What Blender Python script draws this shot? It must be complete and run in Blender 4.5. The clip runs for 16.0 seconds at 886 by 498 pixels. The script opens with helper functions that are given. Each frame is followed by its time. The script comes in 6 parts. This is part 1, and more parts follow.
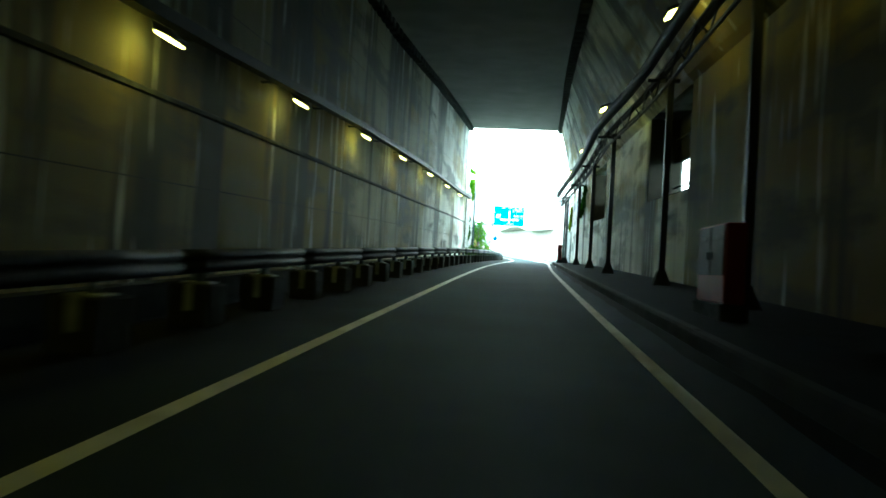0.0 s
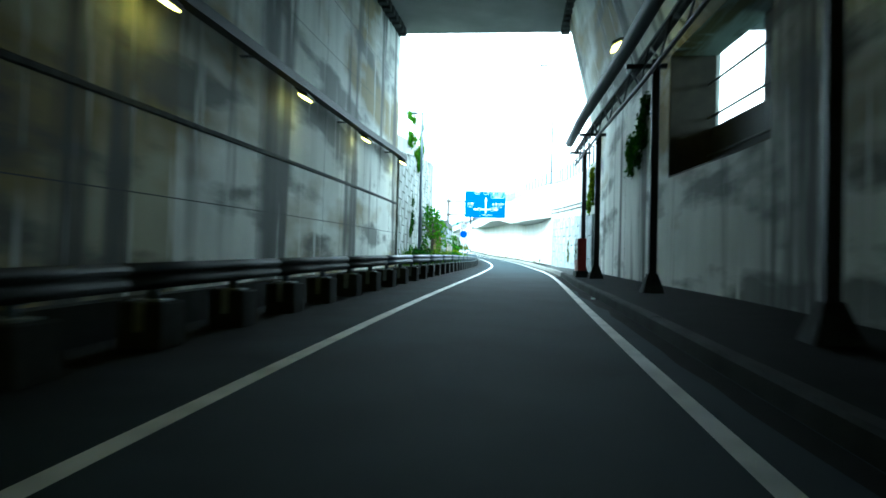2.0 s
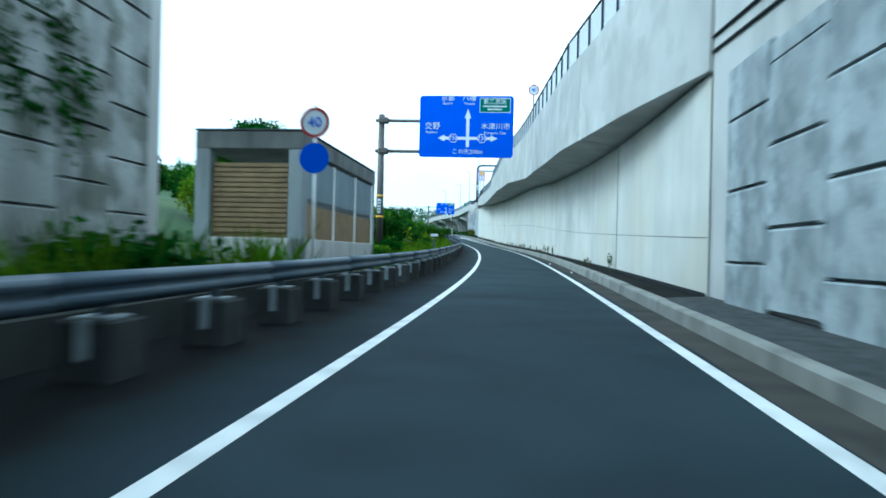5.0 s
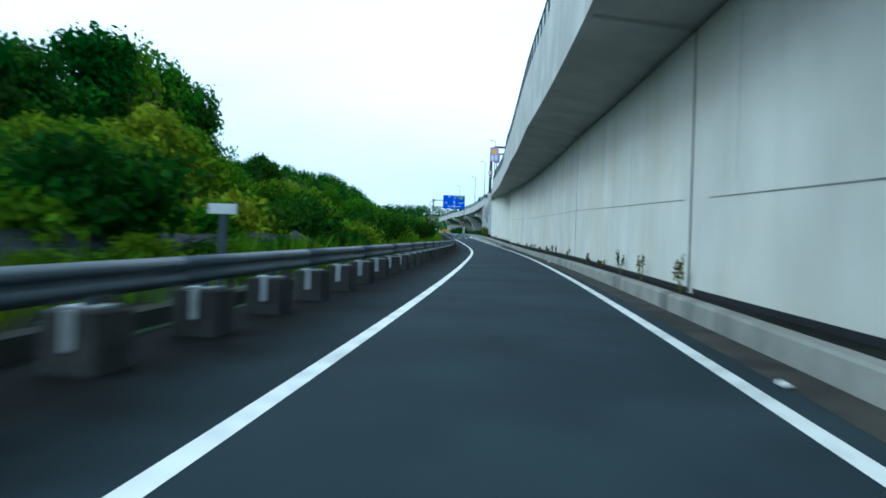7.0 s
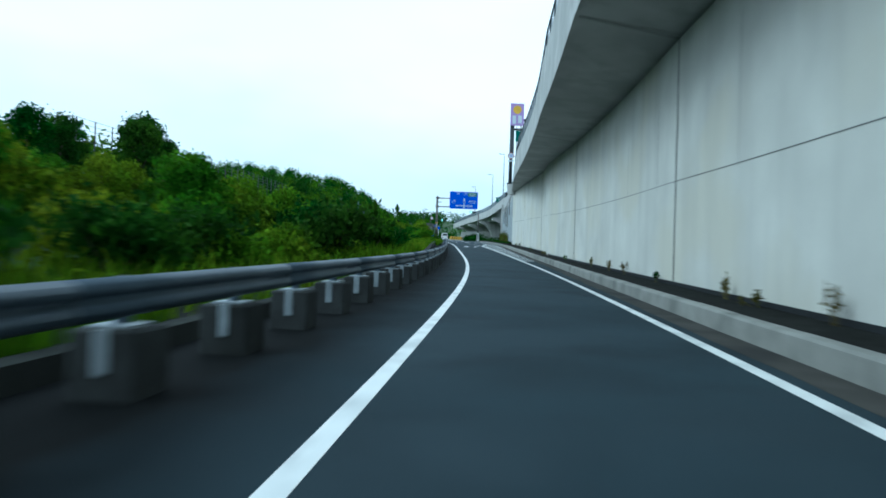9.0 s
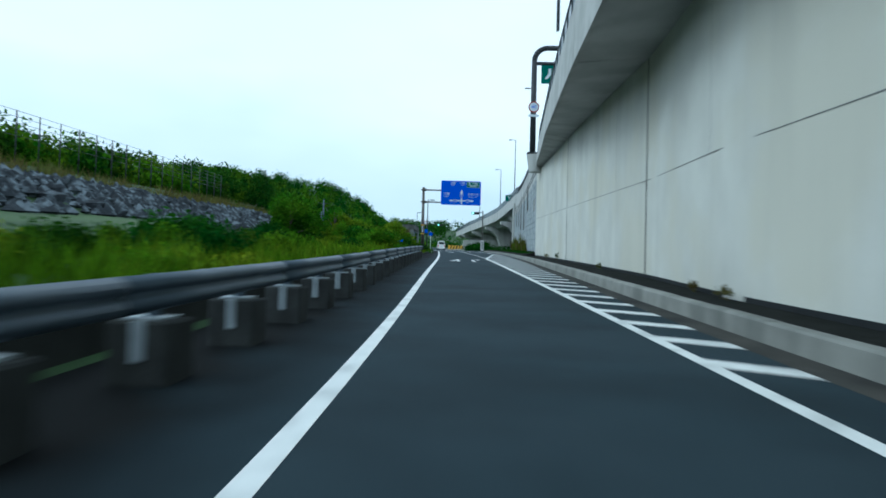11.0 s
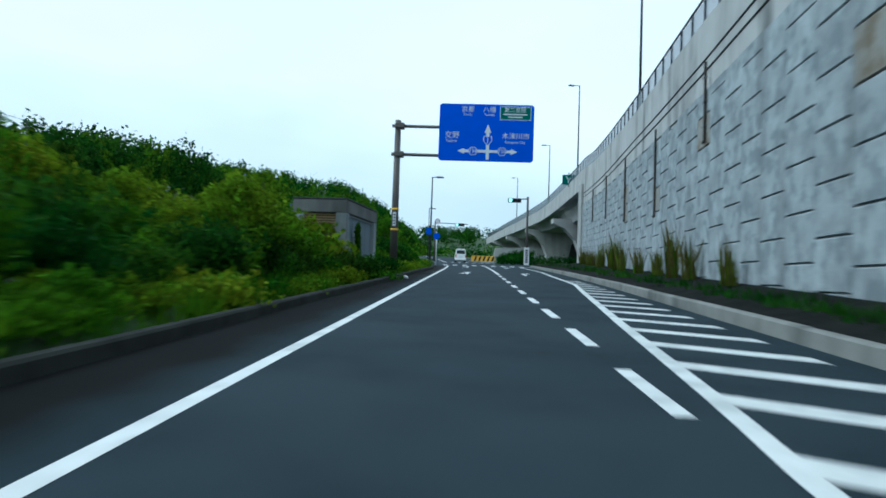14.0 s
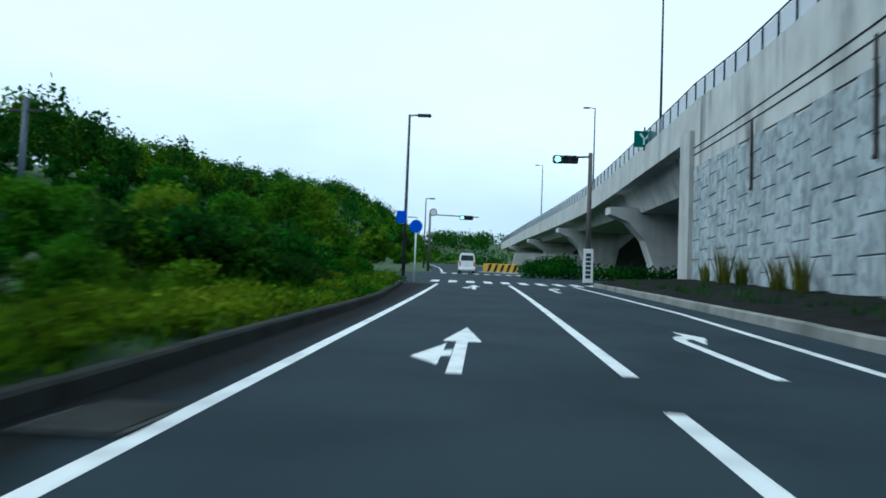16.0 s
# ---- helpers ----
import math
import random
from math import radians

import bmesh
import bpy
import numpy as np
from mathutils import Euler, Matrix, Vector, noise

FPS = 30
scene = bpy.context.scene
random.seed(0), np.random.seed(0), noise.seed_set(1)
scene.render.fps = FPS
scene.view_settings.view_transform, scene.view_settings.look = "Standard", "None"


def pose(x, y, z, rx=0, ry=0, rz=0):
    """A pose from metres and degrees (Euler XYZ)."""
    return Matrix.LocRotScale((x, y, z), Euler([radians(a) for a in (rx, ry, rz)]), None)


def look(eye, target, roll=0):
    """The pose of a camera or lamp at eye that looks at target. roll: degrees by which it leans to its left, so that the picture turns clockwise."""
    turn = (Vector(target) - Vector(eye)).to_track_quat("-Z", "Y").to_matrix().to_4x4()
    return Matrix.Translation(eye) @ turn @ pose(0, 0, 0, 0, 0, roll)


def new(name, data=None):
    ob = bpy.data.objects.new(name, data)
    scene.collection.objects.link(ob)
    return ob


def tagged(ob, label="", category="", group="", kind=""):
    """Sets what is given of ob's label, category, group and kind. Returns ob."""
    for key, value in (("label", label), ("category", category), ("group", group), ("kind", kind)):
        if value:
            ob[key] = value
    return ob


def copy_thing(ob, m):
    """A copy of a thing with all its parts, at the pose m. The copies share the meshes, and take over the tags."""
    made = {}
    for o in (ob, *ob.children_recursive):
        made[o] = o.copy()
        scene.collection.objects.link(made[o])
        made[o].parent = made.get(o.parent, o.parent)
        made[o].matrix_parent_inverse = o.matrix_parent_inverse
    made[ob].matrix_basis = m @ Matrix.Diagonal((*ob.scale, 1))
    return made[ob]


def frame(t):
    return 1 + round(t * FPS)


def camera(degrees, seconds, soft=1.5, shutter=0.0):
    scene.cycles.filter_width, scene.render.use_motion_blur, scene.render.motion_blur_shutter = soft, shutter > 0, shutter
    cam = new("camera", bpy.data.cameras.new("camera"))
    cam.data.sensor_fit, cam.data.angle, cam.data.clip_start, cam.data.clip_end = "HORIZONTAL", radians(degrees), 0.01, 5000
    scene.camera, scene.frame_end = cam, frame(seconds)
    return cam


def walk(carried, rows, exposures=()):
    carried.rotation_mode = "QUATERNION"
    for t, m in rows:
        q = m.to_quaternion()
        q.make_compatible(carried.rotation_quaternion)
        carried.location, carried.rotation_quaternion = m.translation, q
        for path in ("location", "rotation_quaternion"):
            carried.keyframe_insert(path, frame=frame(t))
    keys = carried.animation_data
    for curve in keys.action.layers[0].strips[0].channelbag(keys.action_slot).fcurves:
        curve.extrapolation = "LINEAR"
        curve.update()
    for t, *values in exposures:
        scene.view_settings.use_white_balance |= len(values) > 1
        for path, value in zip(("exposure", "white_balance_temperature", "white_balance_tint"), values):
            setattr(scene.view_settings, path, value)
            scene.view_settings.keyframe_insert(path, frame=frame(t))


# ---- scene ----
SECONDS = 16.0
cam = camera(65.43, SECONDS, soft=1.7, shutter=0.4)

# seconds, place, turn (Euler XYZ, degrees)
PATH = [
    (0.0, 0.379, 1.170, 1.137, 91.29, -3.36, 6.66),
    (0.5, 0.313, 8.410, 1.371, 91.65, -3.19, 5.93),
    (1.0, 0.384, 15.771, 1.612, 91.68, -2.44, 5.13),
    (1.5, 0.352, 23.072, 1.853, 91.47, -2.49, 5.25),
    (2.0, 0.456, 30.025, 2.068, 91.42, -1.49, 5.38),
    (2.5, 0.473, 37.342, 2.275, 91.23, -2.12, 5.35),
    (3.0, 0.647, 44.912, 2.468, 91.14, -1.08, 5.90),
    (3.5, 0.739, 52.302, 2.636, 90.89, -1.70, 5.72),
    (4.2, 0.752, 63.366, 2.848, 90.82, -1.43, 6.62),
    (4.7, 0.820, 71.110, 2.969, 90.56, -1.35, 7.02),
    (5.2, 0.817, 78.775, 3.068, 90.18, -1.29, 6.90),
    (5.7, 0.759, 86.380, 3.161, 90.09, -1.25, 6.70),
    (6.3, 0.596, 95.454, 3.307, 90.15, -1.23, 7.06),
    (6.5, 0.481, 98.450, 3.364, 90.22, -1.65, 7.74),
    (7.0, 0.127, 105.842, 3.524, 90.29, -1.98, 8.71),
    (7.5, -0.402, 113.801, 3.721, 90.65, -1.65, 9.37),
    (8.0, -1.131, 122.567, 3.937, 90.75, -1.10, 10.17),
    (8.5, -2.007, 131.391, 4.149, 90.89, -2.28, 9.95),
    (9.0, -2.848, 140.071, 4.352, 90.94, -1.84, 10.37),
    (9.2, -3.195, 143.287, 4.426, 91.03, -1.83, 11.00),
    (9.7, -4.036, 151.897, 4.620, 91.11, -1.79, 11.13),
    (10.2, -5.045, 160.870, 4.853, 91.41, -1.74, 10.96),
    (10.7, -6.229, 169.829, 5.132, 91.71, -1.68, 10.82),
    (11.3, -7.795, 180.037, 5.507, 92.10, -1.65, 11.23),
    (11.5, -8.265, 183.162, 5.633, 92.63, -2.27, 11.49),
    (12.0, -9.337, 190.525, 5.951, 92.45, -1.48, 12.19),
    (12.5, -10.487, 198.139, 6.285, 91.17, -1.58, 13.11),
    (13.0, -11.789, 206.456, 6.637, 92.20, -1.35, 13.44),
    (13.5, -13.176, 214.987, 6.985, 92.56, -0.84, 15.03),
    (14.0, -14.723, 223.249, 7.310, 92.44, -1.92, 13.65),
    (14.5, -16.201, 230.844, 7.597, 92.33, -2.25, 15.03),
    (15.0, -17.736, 238.561, 7.885, 92.75, -1.99, 15.77),
    (15.5, -19.292, 246.363, 8.172, 92.66, -2.66, 15.76),
    (16.0, -20.846, 254.037, 8.452, 92.98, -2.24, 14.68),]
walk(cam, [(t, pose(x, y, z, a, b, c)) for t, x, y, z, a, b, c in PATH],
     exposures=[(0.0, 3.6, 5400, -24), (1.0, 3.3, 5200, -22), (1.5, 2.85, 5100, -20), (2.3, 2.45, 4750, -18), (3.0, 2.2, 4500, -17), (3.5, 1.65, 4450, -16), (4.0, 1.15, 4480, -16), (4.4, 0.9, 4620, -14),
                (5.3, 0.5, 4740, -11), (6.3, 0.22, 4770, -10), (9.2, 0.02, 4820, -10), (11.3, -0.2, 5000, -7), (16.0, -0.22, 5000, -7)])

# ---- world and sun: a bright, thinly overcast noon ----
SUN_UP, SUN_TURN = radians(42), radians(245)
world = bpy.data.worlds.new("overcast_sky")
scene.world = world
world.use_nodes = True
wn, wl = world.node_tree.nodes, world.node_tree.links
sky = wn.new("ShaderNodeTexSky")
sky.sky_type, sky.sun_disc, sky.sun_elevation, sky.sun_rotation = "NISHITA", False, SUN_UP, SUN_TURN
sky.dust_density, sky.air_density = 3.0, 1.0
cloud = wn.new("ShaderNodeTexNoise")
cloud.inputs["Scale"].default_value, cloud.inputs["Detail"].default_value = 1.6, 4
co = wn.new("ShaderNodeTexCoord")
mp = wn.new("ShaderNodeMapping")
mp.inputs["Scale"].default_value = (1, 1, 2.5)
wl.new(co.outputs["Generated"], mp.inputs["Vector"])
wl.new(mp.outputs["Vector"], cloud.inputs["Vector"])
ramp = wn.new("ShaderNodeMapRange")
ramp.inputs["From Min"].default_value, ramp.inputs["From Max"].default_value = 0.3, 0.7
ramp.inputs["To Min"].default_value, ramp.inputs["To Max"].default_value = 0.84, 0.97
wl.new(cloud.outputs["Fac"], ramp.inputs["Value"])
veil = wn.new("ShaderNodeMix")
veil.data_type = "RGBA"
wl.new(ramp.outputs["Result"], veil.inputs["Factor"])
wl.new(sky.outputs["Color"], veil.inputs["A"])
rise = wn.new("ShaderNodeSeparateXYZ")
wl.new(co.outputs["Generated"], rise.inputs["Vector"])
lift = wn.new("ShaderNodeMath")
lift.operation, lift.inputs[1].default_value = "MULTIPLY_ADD", 2.3
wl.new(rise.outputs["Z"], lift.inputs[0])
wl.new(cloud.outputs["Fac"], lift.inputs[2])
height = wn.new("ShaderNodeMapRange")
height.inputs["From Min"].default_value, height.inputs["From Max"].default_value = 0.62, 1.2
wl.new(lift.outputs["Value"], height.inputs["Value"])
overcast = wn.new("ShaderNodeMix")
overcast.data_type = "RGBA"
overcast.inputs["A"].default_value, overcast.inputs["B"].default_value = (8.8, 9.5, 9.9, 1), (13.2, 12.9, 12.9, 1)
wl.new(height.outputs["Result"], overcast.inputs["Factor"])
wl.new(overcast.outputs["Result"], veil.inputs["B"])
wl.new(veil.outputs["Result"], wn["Background"].inputs["Color"])
wn["Background"].inputs["Strength"].default_value = 0.1
sun = new("sun", bpy.data.lights.new("sun", "SUN"))
sun.data.energy, sun.data.angle, sun.data.color = 1.4, radians(25), (1.0, 0.97, 0.92)
sun.matrix_world = look((0, 0, 60), (math.sin(SUN_TURN) * -60 / math.tan(SUN_UP), math.cos(SUN_TURN) * -60 / math.tan(SUN_UP), 0))


# ---- materials ----
def material(name, colour, rough=0.8, metal=0.0, vary=0.25, scale=3.0, bump=0.15, fine=40.0, streak=0.0, streak_colour=(0.05, 0.055, 0.05),
             second=None, second_scale=0.6, spec=0.5, random_tone=0.0, glow=0.0, glow_colour=(1, 1, 1), see=0.0):
    m = bpy.data.materials.new(name)
    m.use_nodes = True
    n, l = m.node_tree.nodes, m.node_tree.links
    b = n["Principled BSDF"]
    b.inputs["Roughness"].default_value, b.inputs["Metallic"].default_value = rough, metal
    b.inputs["Specular IOR Level"].default_value = spec
    geo = n.new("ShaderNodeNewGeometry")
    a = n.new("ShaderNodeTexNoise")
    a.inputs["Scale"].default_value, a.inputs["Detail"].default_value = scale, 6
    f = n.new("ShaderNodeTexNoise")
    f.inputs["Scale"].default_value, f.inputs["Detail"].default_value = fine, 3
    l.new(geo.outputs["Position"], a.inputs["Vector"])
    l.new(geo.outputs["Position"], f.inputs["Vector"])

    def mix(fac, x, y, kind="MIX"):
        k = n.new("ShaderNodeMix")
        k.data_type, k.blend_type = "RGBA", kind
        for value, socket in ((fac, "Factor"), (x, "A"), (y, "B")):
            if hasattr(value, "links"):
                l.new(value, k.inputs[socket])
            else:
                k.inputs[socket].default_value = (*value, 1) if isinstance(value, tuple) else value
        return k.outputs["Result"]

    def span(socket, x0, x1, y0, y1):
        k = n.new("ShaderNodeMapRange")
        for name_, v in (("From Min", x0), ("From Max", x1), ("To Min", y0), ("To Max", y1)):
            k.inputs[name_].default_value = v
        l.new(socket, k.inputs["Value"])
        return k.outputs["Result"]

    dark = tuple(c * (1 - vary) for c in colour)
    light = tuple(min(1, c * (1 + vary * 0.7)) for c in colour)
    out = mix(span(a.outputs["Fac"], 0.3, 0.7, 0, 1), dark, light)
    out = mix(span(f.outputs["Fac"], 0.35, 0.65, 0, 0.5 * min(1, vary * 2)), out, dark)
    if second:
        g = n.new("ShaderNodeTexNoise")
        g.inputs["Scale"].default_value, g.inputs["Detail"].default_value = second_scale, 5
        l.new(geo.outputs["Position"], g.inputs["Vector"])
        out = mix(span(g.outputs["Fac"], 0.48, 0.62, 0, 0.85), out, second)
    if streak:
        mp_ = n.new("ShaderNodeMapping")
        mp_.inputs["Scale"].default_value = (0.75, 0.75, 0.07)
        l.new(geo.outputs["Position"], mp_.inputs["Vector"])
        w = n.new("ShaderNodeTexNoise")
        w.inputs["Scale"].default_value, w.inputs["Detail"].default_value = 1.3, 7
        l.new(mp_.outputs["Vector"], w.inputs["Vector"])
        p = n.new("ShaderNodeTexNoise")
        p.inputs["Scale"].default_value, p.inputs["Detail"].default_value = 0.35, 3
        l.new(geo.outputs["Position"], p.inputs["Vector"])
        k = n.new("ShaderNodeMath")
        k.operation = "MULTIPLY"
        l.new(span(w.outputs["Fac"], 0.47, 0.66, 0, 1), k.inputs[0])
        l.new(span(p.outputs["Fac"], 0.36, 0.6, 0.15, streak), k.inputs[1])
        out = mix(k.outputs[0], out, streak_colour)
    if random_tone:
        info = n.new("ShaderNodeObjectInfo")
        out = mix(span(info.outputs["Random"], 0, 1, 0, random_tone), out, tuple(c * 0.45 for c in colour))
    l.new(out, b.inputs["Base Color"])
    if bump:
        bp = n.new("ShaderNodeBump")
        bp.inputs["Strength"].default_value, bp.inputs["Distance"].default_value = bump, 0.02
        l.new(f.outputs["Fac"], bp.inputs["Height"])
        l.new(bp.outputs["Normal"], b.inputs["Normal"])
    if glow:
        b.inputs["Emission Color"].default_value, b.inputs["Emission Strength"].default_value = (*glow_colour, 1), glow
    if see:
        b.inputs["Alpha"].default_value = 1 - see
    return m


def leaf_material(name, colour, other):
    m = material(name, colour, rough=0.8, vary=0.45, scale=0.9, bump=0, fine=9.0, second=other, second_scale=0.35, spec=0.04)
    n, l = m.node_tree.nodes, m.node_tree.links
    b = n["Principled BSDF"]
    geo = n.new("ShaderNodeNewGeometry")
    tone = n.new("ShaderNodeHueSaturation")
    k = n.new("ShaderNodeMapRange")
    k.inputs["To Min"].default_value, k.inputs["To Max"].default_value = 0.5, 1.5
    l.new(geo.outputs["Random Per Island"], k.inputs["Value"])
    l.new(k.outputs["Result"], tone.inputs["Value"])
    l.new(b.inputs["Base Color"].links[0].from_socket, tone.inputs["Color"])
    info = n.new("ShaderNodeObjectInfo")
    k2 = n.new("ShaderNodeMapRange")
    k2.inputs["To Min"].default_value, k2.inputs["To Max"].default_value = 0.475, 0.52
    l.new(info.outputs["Random"], k2.inputs["Value"])
    l.new(k2.outputs["Result"], tone.inputs["Hue"])
    l.new(tone.outputs["Color"], b.inputs["Base Color"])
    t = n.new("ShaderNodeBsdfTranslucent")
    l.new(tone.outputs["Color"], t.inputs["Color"])
    s = n.new("ShaderNodeMixShader")
    s.inputs["Fac"].default_value = 0.35
    l.new(b.outputs["BSDF"], s.inputs[1])
    l.new(t.outputs["BSDF"], s.inputs[2])
    l.new(s.outputs["Shader"], n["Material Output"].inputs["Surface"])
    return m

def tunnel_material(name, colour, brown):
    """Wall concrete with rust-brown, black and lime-white water stains; brown: how far the rust has spread."""
    m = material(name, colour, rough=0.8, vary=0.2, scale=0.5, bump=0.12, fine=22, streak=0.25, streak_colour=(0.03, 0.033, 0.028))
    n, l = m.node_tree.nodes, m.node_tree.links
    b = n["Principled BSDF"]
    geo = n.new("ShaderNodeNewGeometry")
    turn = n.new("ShaderNodeMapping")
    turn.inputs["Rotation"].default_value = (0, radians(90), radians(90))
    l.new(geo.outputs["Position"], turn.inputs["Vector"])

    def layer(vec_scale, scale, detail, lo, hi, top, colour, source):
        mp_ = n.new("ShaderNodeMapping")
        mp_.inputs["Scale"].default_value = vec_scale
        l.new(geo.outputs["Position"], mp_.inputs["Vector"])
        t_ = n.new("ShaderNodeTexNoise")
        t_.inputs["Scale"].default_value, t_.inputs["Detail"].default_value = scale, detail
        l.new(mp_.outputs["Vector"], t_.inputs["Vector"])
        r_ = n.new("ShaderNodeMapRange")
        for key, v in (("From Min", lo), ("From Max", hi), ("To Min", 0.0), ("To Max", top)):
            r_.inputs[key].default_value = v
        l.new(t_.outputs["Fac"], r_.inputs["Value"])
        k = n.new("ShaderNodeMix")
        k.data_type = "RGBA"
        l.new(r_.outputs["Result"], k.inputs["Factor"])
        l.new(source, k.inputs["A"])
        k.inputs["B"].default_value = (*colour, 1)
        return k.outputs["Result"]

    out = b.inputs["Base Color"].links[0].from_socket
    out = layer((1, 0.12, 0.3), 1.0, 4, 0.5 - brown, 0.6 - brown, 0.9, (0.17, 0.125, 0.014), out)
    out = layer((0.15, 0.2, 0.012), 1.0, 5, 0.545, 0.6, 0.9, (0.018, 0.02, 0.016), out)
    out = layer((0.3, 0.75, 0.06), 0.9, 7, 0.53, 0.61, 0.92, (0.02, 0.022, 0.018), out)
    out = layer((0.3, 0.2, 0.75), 1.0, 9, 0.53, 0.62, 0.8, (0.04, 0.044, 0.038), out)
    out = layer((1, 2.2, 0.16), 1.6, 6, 0.6, 0.68, 0.7, (0.72, 0.73, 0.7), out)
    l.new(out, b.inputs["Base Color"])
    return m


ASPHALT = material("asphalt", (0.0215, 0.035, 0.0435), rough=0.85, spec=0.1, vary=0.25, scale=0.7, bump=0.35, fine=70, second=(0.028, 0.0425, 0.052), second_scale=0.4)
# near-black ground: the tunnel's low light put into the colour
TUNNEL_DIM = material("gutter_dirt", (0.009, 0.0095, 0.0095), rough=0.95, vary=0.4, scale=2.2, bump=0.4, fine=30, spec=0.04)
SHOULDER = material("shaded_asphalt", (0.0215, 0.035, 0.0435), rough=0.85, spec=0.06, vary=0.25, scale=0.7, bump=0.35, fine=70, second=(0.028, 0.0425, 0.052), second_scale=0.4)
# shade of the blocks and lens falloff, mixed into the asphalt's colour
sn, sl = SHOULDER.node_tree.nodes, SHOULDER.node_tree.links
shade_amount, shade_noise, shade_sum, shade_mix = sn.new("ShaderNodeAttribute"), sn.new("ShaderNodeTexNoise"), sn.new("ShaderNodeMath"), sn.new("ShaderNodeMix")
shade_amount.attribute_name, shade_mix.data_type = "edge_shade", "RGBA"
shade_noise.inputs["Scale"].default_value, shade_noise.inputs["Detail"].default_value = 0.8, 7
sl.new(sn.new("ShaderNodeNewGeometry").outputs["Position"], shade_noise.inputs["Vector"])
shade_sum.operation, shade_sum.inputs[1].default_value = "MULTIPLY_ADD", 1.1
shade_span = sn.new("ShaderNodeMapRange")
shade_span.inputs["From Min"].default_value, shade_span.inputs["From Max"].default_value = 0.38, 1.18
sl.new(shade_amount.outputs["Fac"], shade_sum.inputs[0])
sl.new(shade_noise.outputs["Fac"], shade_sum.inputs[2])
sl.new(shade_sum.outputs["Value"], shade_span.inputs["Value"])
sl.new(shade_span.outputs["Result"], shade_mix.inputs["Factor"])
sl.new(sn["Principled BSDF"].inputs["Base Color"].links[0].from_socket, shade_mix.inputs["A"])
shade_mix.inputs["B"].default_value = (0.0055, 0.0065, 0.0068, 1)
sl.new(shade_mix.outputs["Result"], sn["Principled BSDF"].inputs["Base Color"])
PAINT = material("road_paint", (0.74, 0.75, 0.73), rough=0.6, vary=0.12, scale=5, bump=0.1, second=(0.5, 0.51, 0.5), second_scale=2.5)
CONCRETE = material("concrete", (0.47, 0.47, 0.45), rough=0.85, vary=0.16, scale=0.6, bump=0.1, fine=25, streak=0.35)
CONCRETE_NEW = material("smooth_wall_concrete", (0.61, 0.605, 0.55), rough=0.8, vary=0.13, scale=0.5, second=(0.58, 0.56, 0.47), second_scale=0.3, bump=0.05, fine=18, streak=0.22, streak_colour=(0.3, 0.3, 0.28))
# stained walls; daylight falling off inward is put into their base colours
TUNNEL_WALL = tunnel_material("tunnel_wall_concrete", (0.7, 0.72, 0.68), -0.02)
TUNNEL_OLIVE_DIM = tunnel_material("olive_dim_tunnel_concrete", (0.36, 0.35, 0.24), 0.0)
TUNNEL_RUSTY_DIM = tunnel_material("rusty_dim_tunnel_concrete", (0.17, 0.155, 0.075), 0.08)
HUT = material("hut_concrete", (0.26, 0.29, 0.3), rough=0.85, vary=0.2, scale=0.8, bump=0.15, fine=22, streak=0.75, streak_colour=(0.05, 0.055, 0.05))
HUT_ROOF = material("sooty_roof_concrete", (0.13, 0.135, 0.13), rough=0.9, vary=0.3, scale=0.9, bump=0.15, fine=22, streak=0.9, streak_colour=(0.03, 0.033, 0.03))
CONCRETE_STREAKED = material("weathered_parapet_concrete", (0.5, 0.5, 0.48), rough=0.85, vary=0.18, scale=0.6, bump=0.1, fine=25, streak=0.85, streak_colour=(0.1, 0.105, 0.1))
CONCRETE_DECK = material("deck_concrete", (0.46, 0.46, 0.44), rough=0.85, vary=0.22, scale=0.5, bump=0.1, fine=25, second=(0.36, 0.36, 0.34), second_scale=0.8)
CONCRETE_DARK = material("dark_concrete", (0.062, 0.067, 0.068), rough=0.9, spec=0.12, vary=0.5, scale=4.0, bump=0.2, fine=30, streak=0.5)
PANEL = material("wall_panel_concrete", (0.4, 0.44, 0.455), rough=0.85, vary=0.3, scale=1.6, bump=0.4, fine=14, streak=0.5, streak_colour=(0.09, 0.1, 0.095), second=(0.2, 0.235, 0.25), second_scale=2.4, random_tone=0.2)
PANEL_RUSTY = material("rust_stained_panel_concrete", (0.35, 0.35, 0.32), rough=0.85, vary=0.35, scale=1.6, bump=0.4, fine=14, streak=0.95, streak_colour=(0.085, 0.06, 0.035), second=(0.16, 0.125, 0.08), second_scale=1.6)
PANEL_STAINED = material("stained_panel_concrete", (0.38, 0.4, 0.385), rough=0.9, vary=0.4, scale=1.1, bump=0.4, fine=14, streak=0.92, streak_colour=(0.03, 0.034, 0.03), second=(0.1, 0.11, 0.085), second_scale=1.3, random_tone=0.25)
KERB = material("kerb_concrete", (0.25, 0.25, 0.225), rough=0.9, vary=0.25, scale=2, bump=0.2, fine=30, streak=0.6)
FOOTING = material("weathered_footing_concrete", (0.05, 0.054, 0.054), rough=0.9, vary=0.35, scale=3.0, bump=0.2, fine=30, spec=0.1, streak=0.75, streak_colour=(0.02, 0.022, 0.02))
GUTTER = material("gutter_concrete", (0.06, 0.058, 0.052), rough=0.9, vary=0.3, scale=1.5, bump=0.2, fine=30, spec=0.1, second=(0.03, 0.03, 0.029), second_scale=0.9)
# ceiling concrete, darkened to cut the light bounced deep inside
CEILING = material("dim_ceiling_concrete", (0.2, 0.205, 0.2), rough=0.9, vary=0.2, scale=0.6, bump=0.1, fine=25)
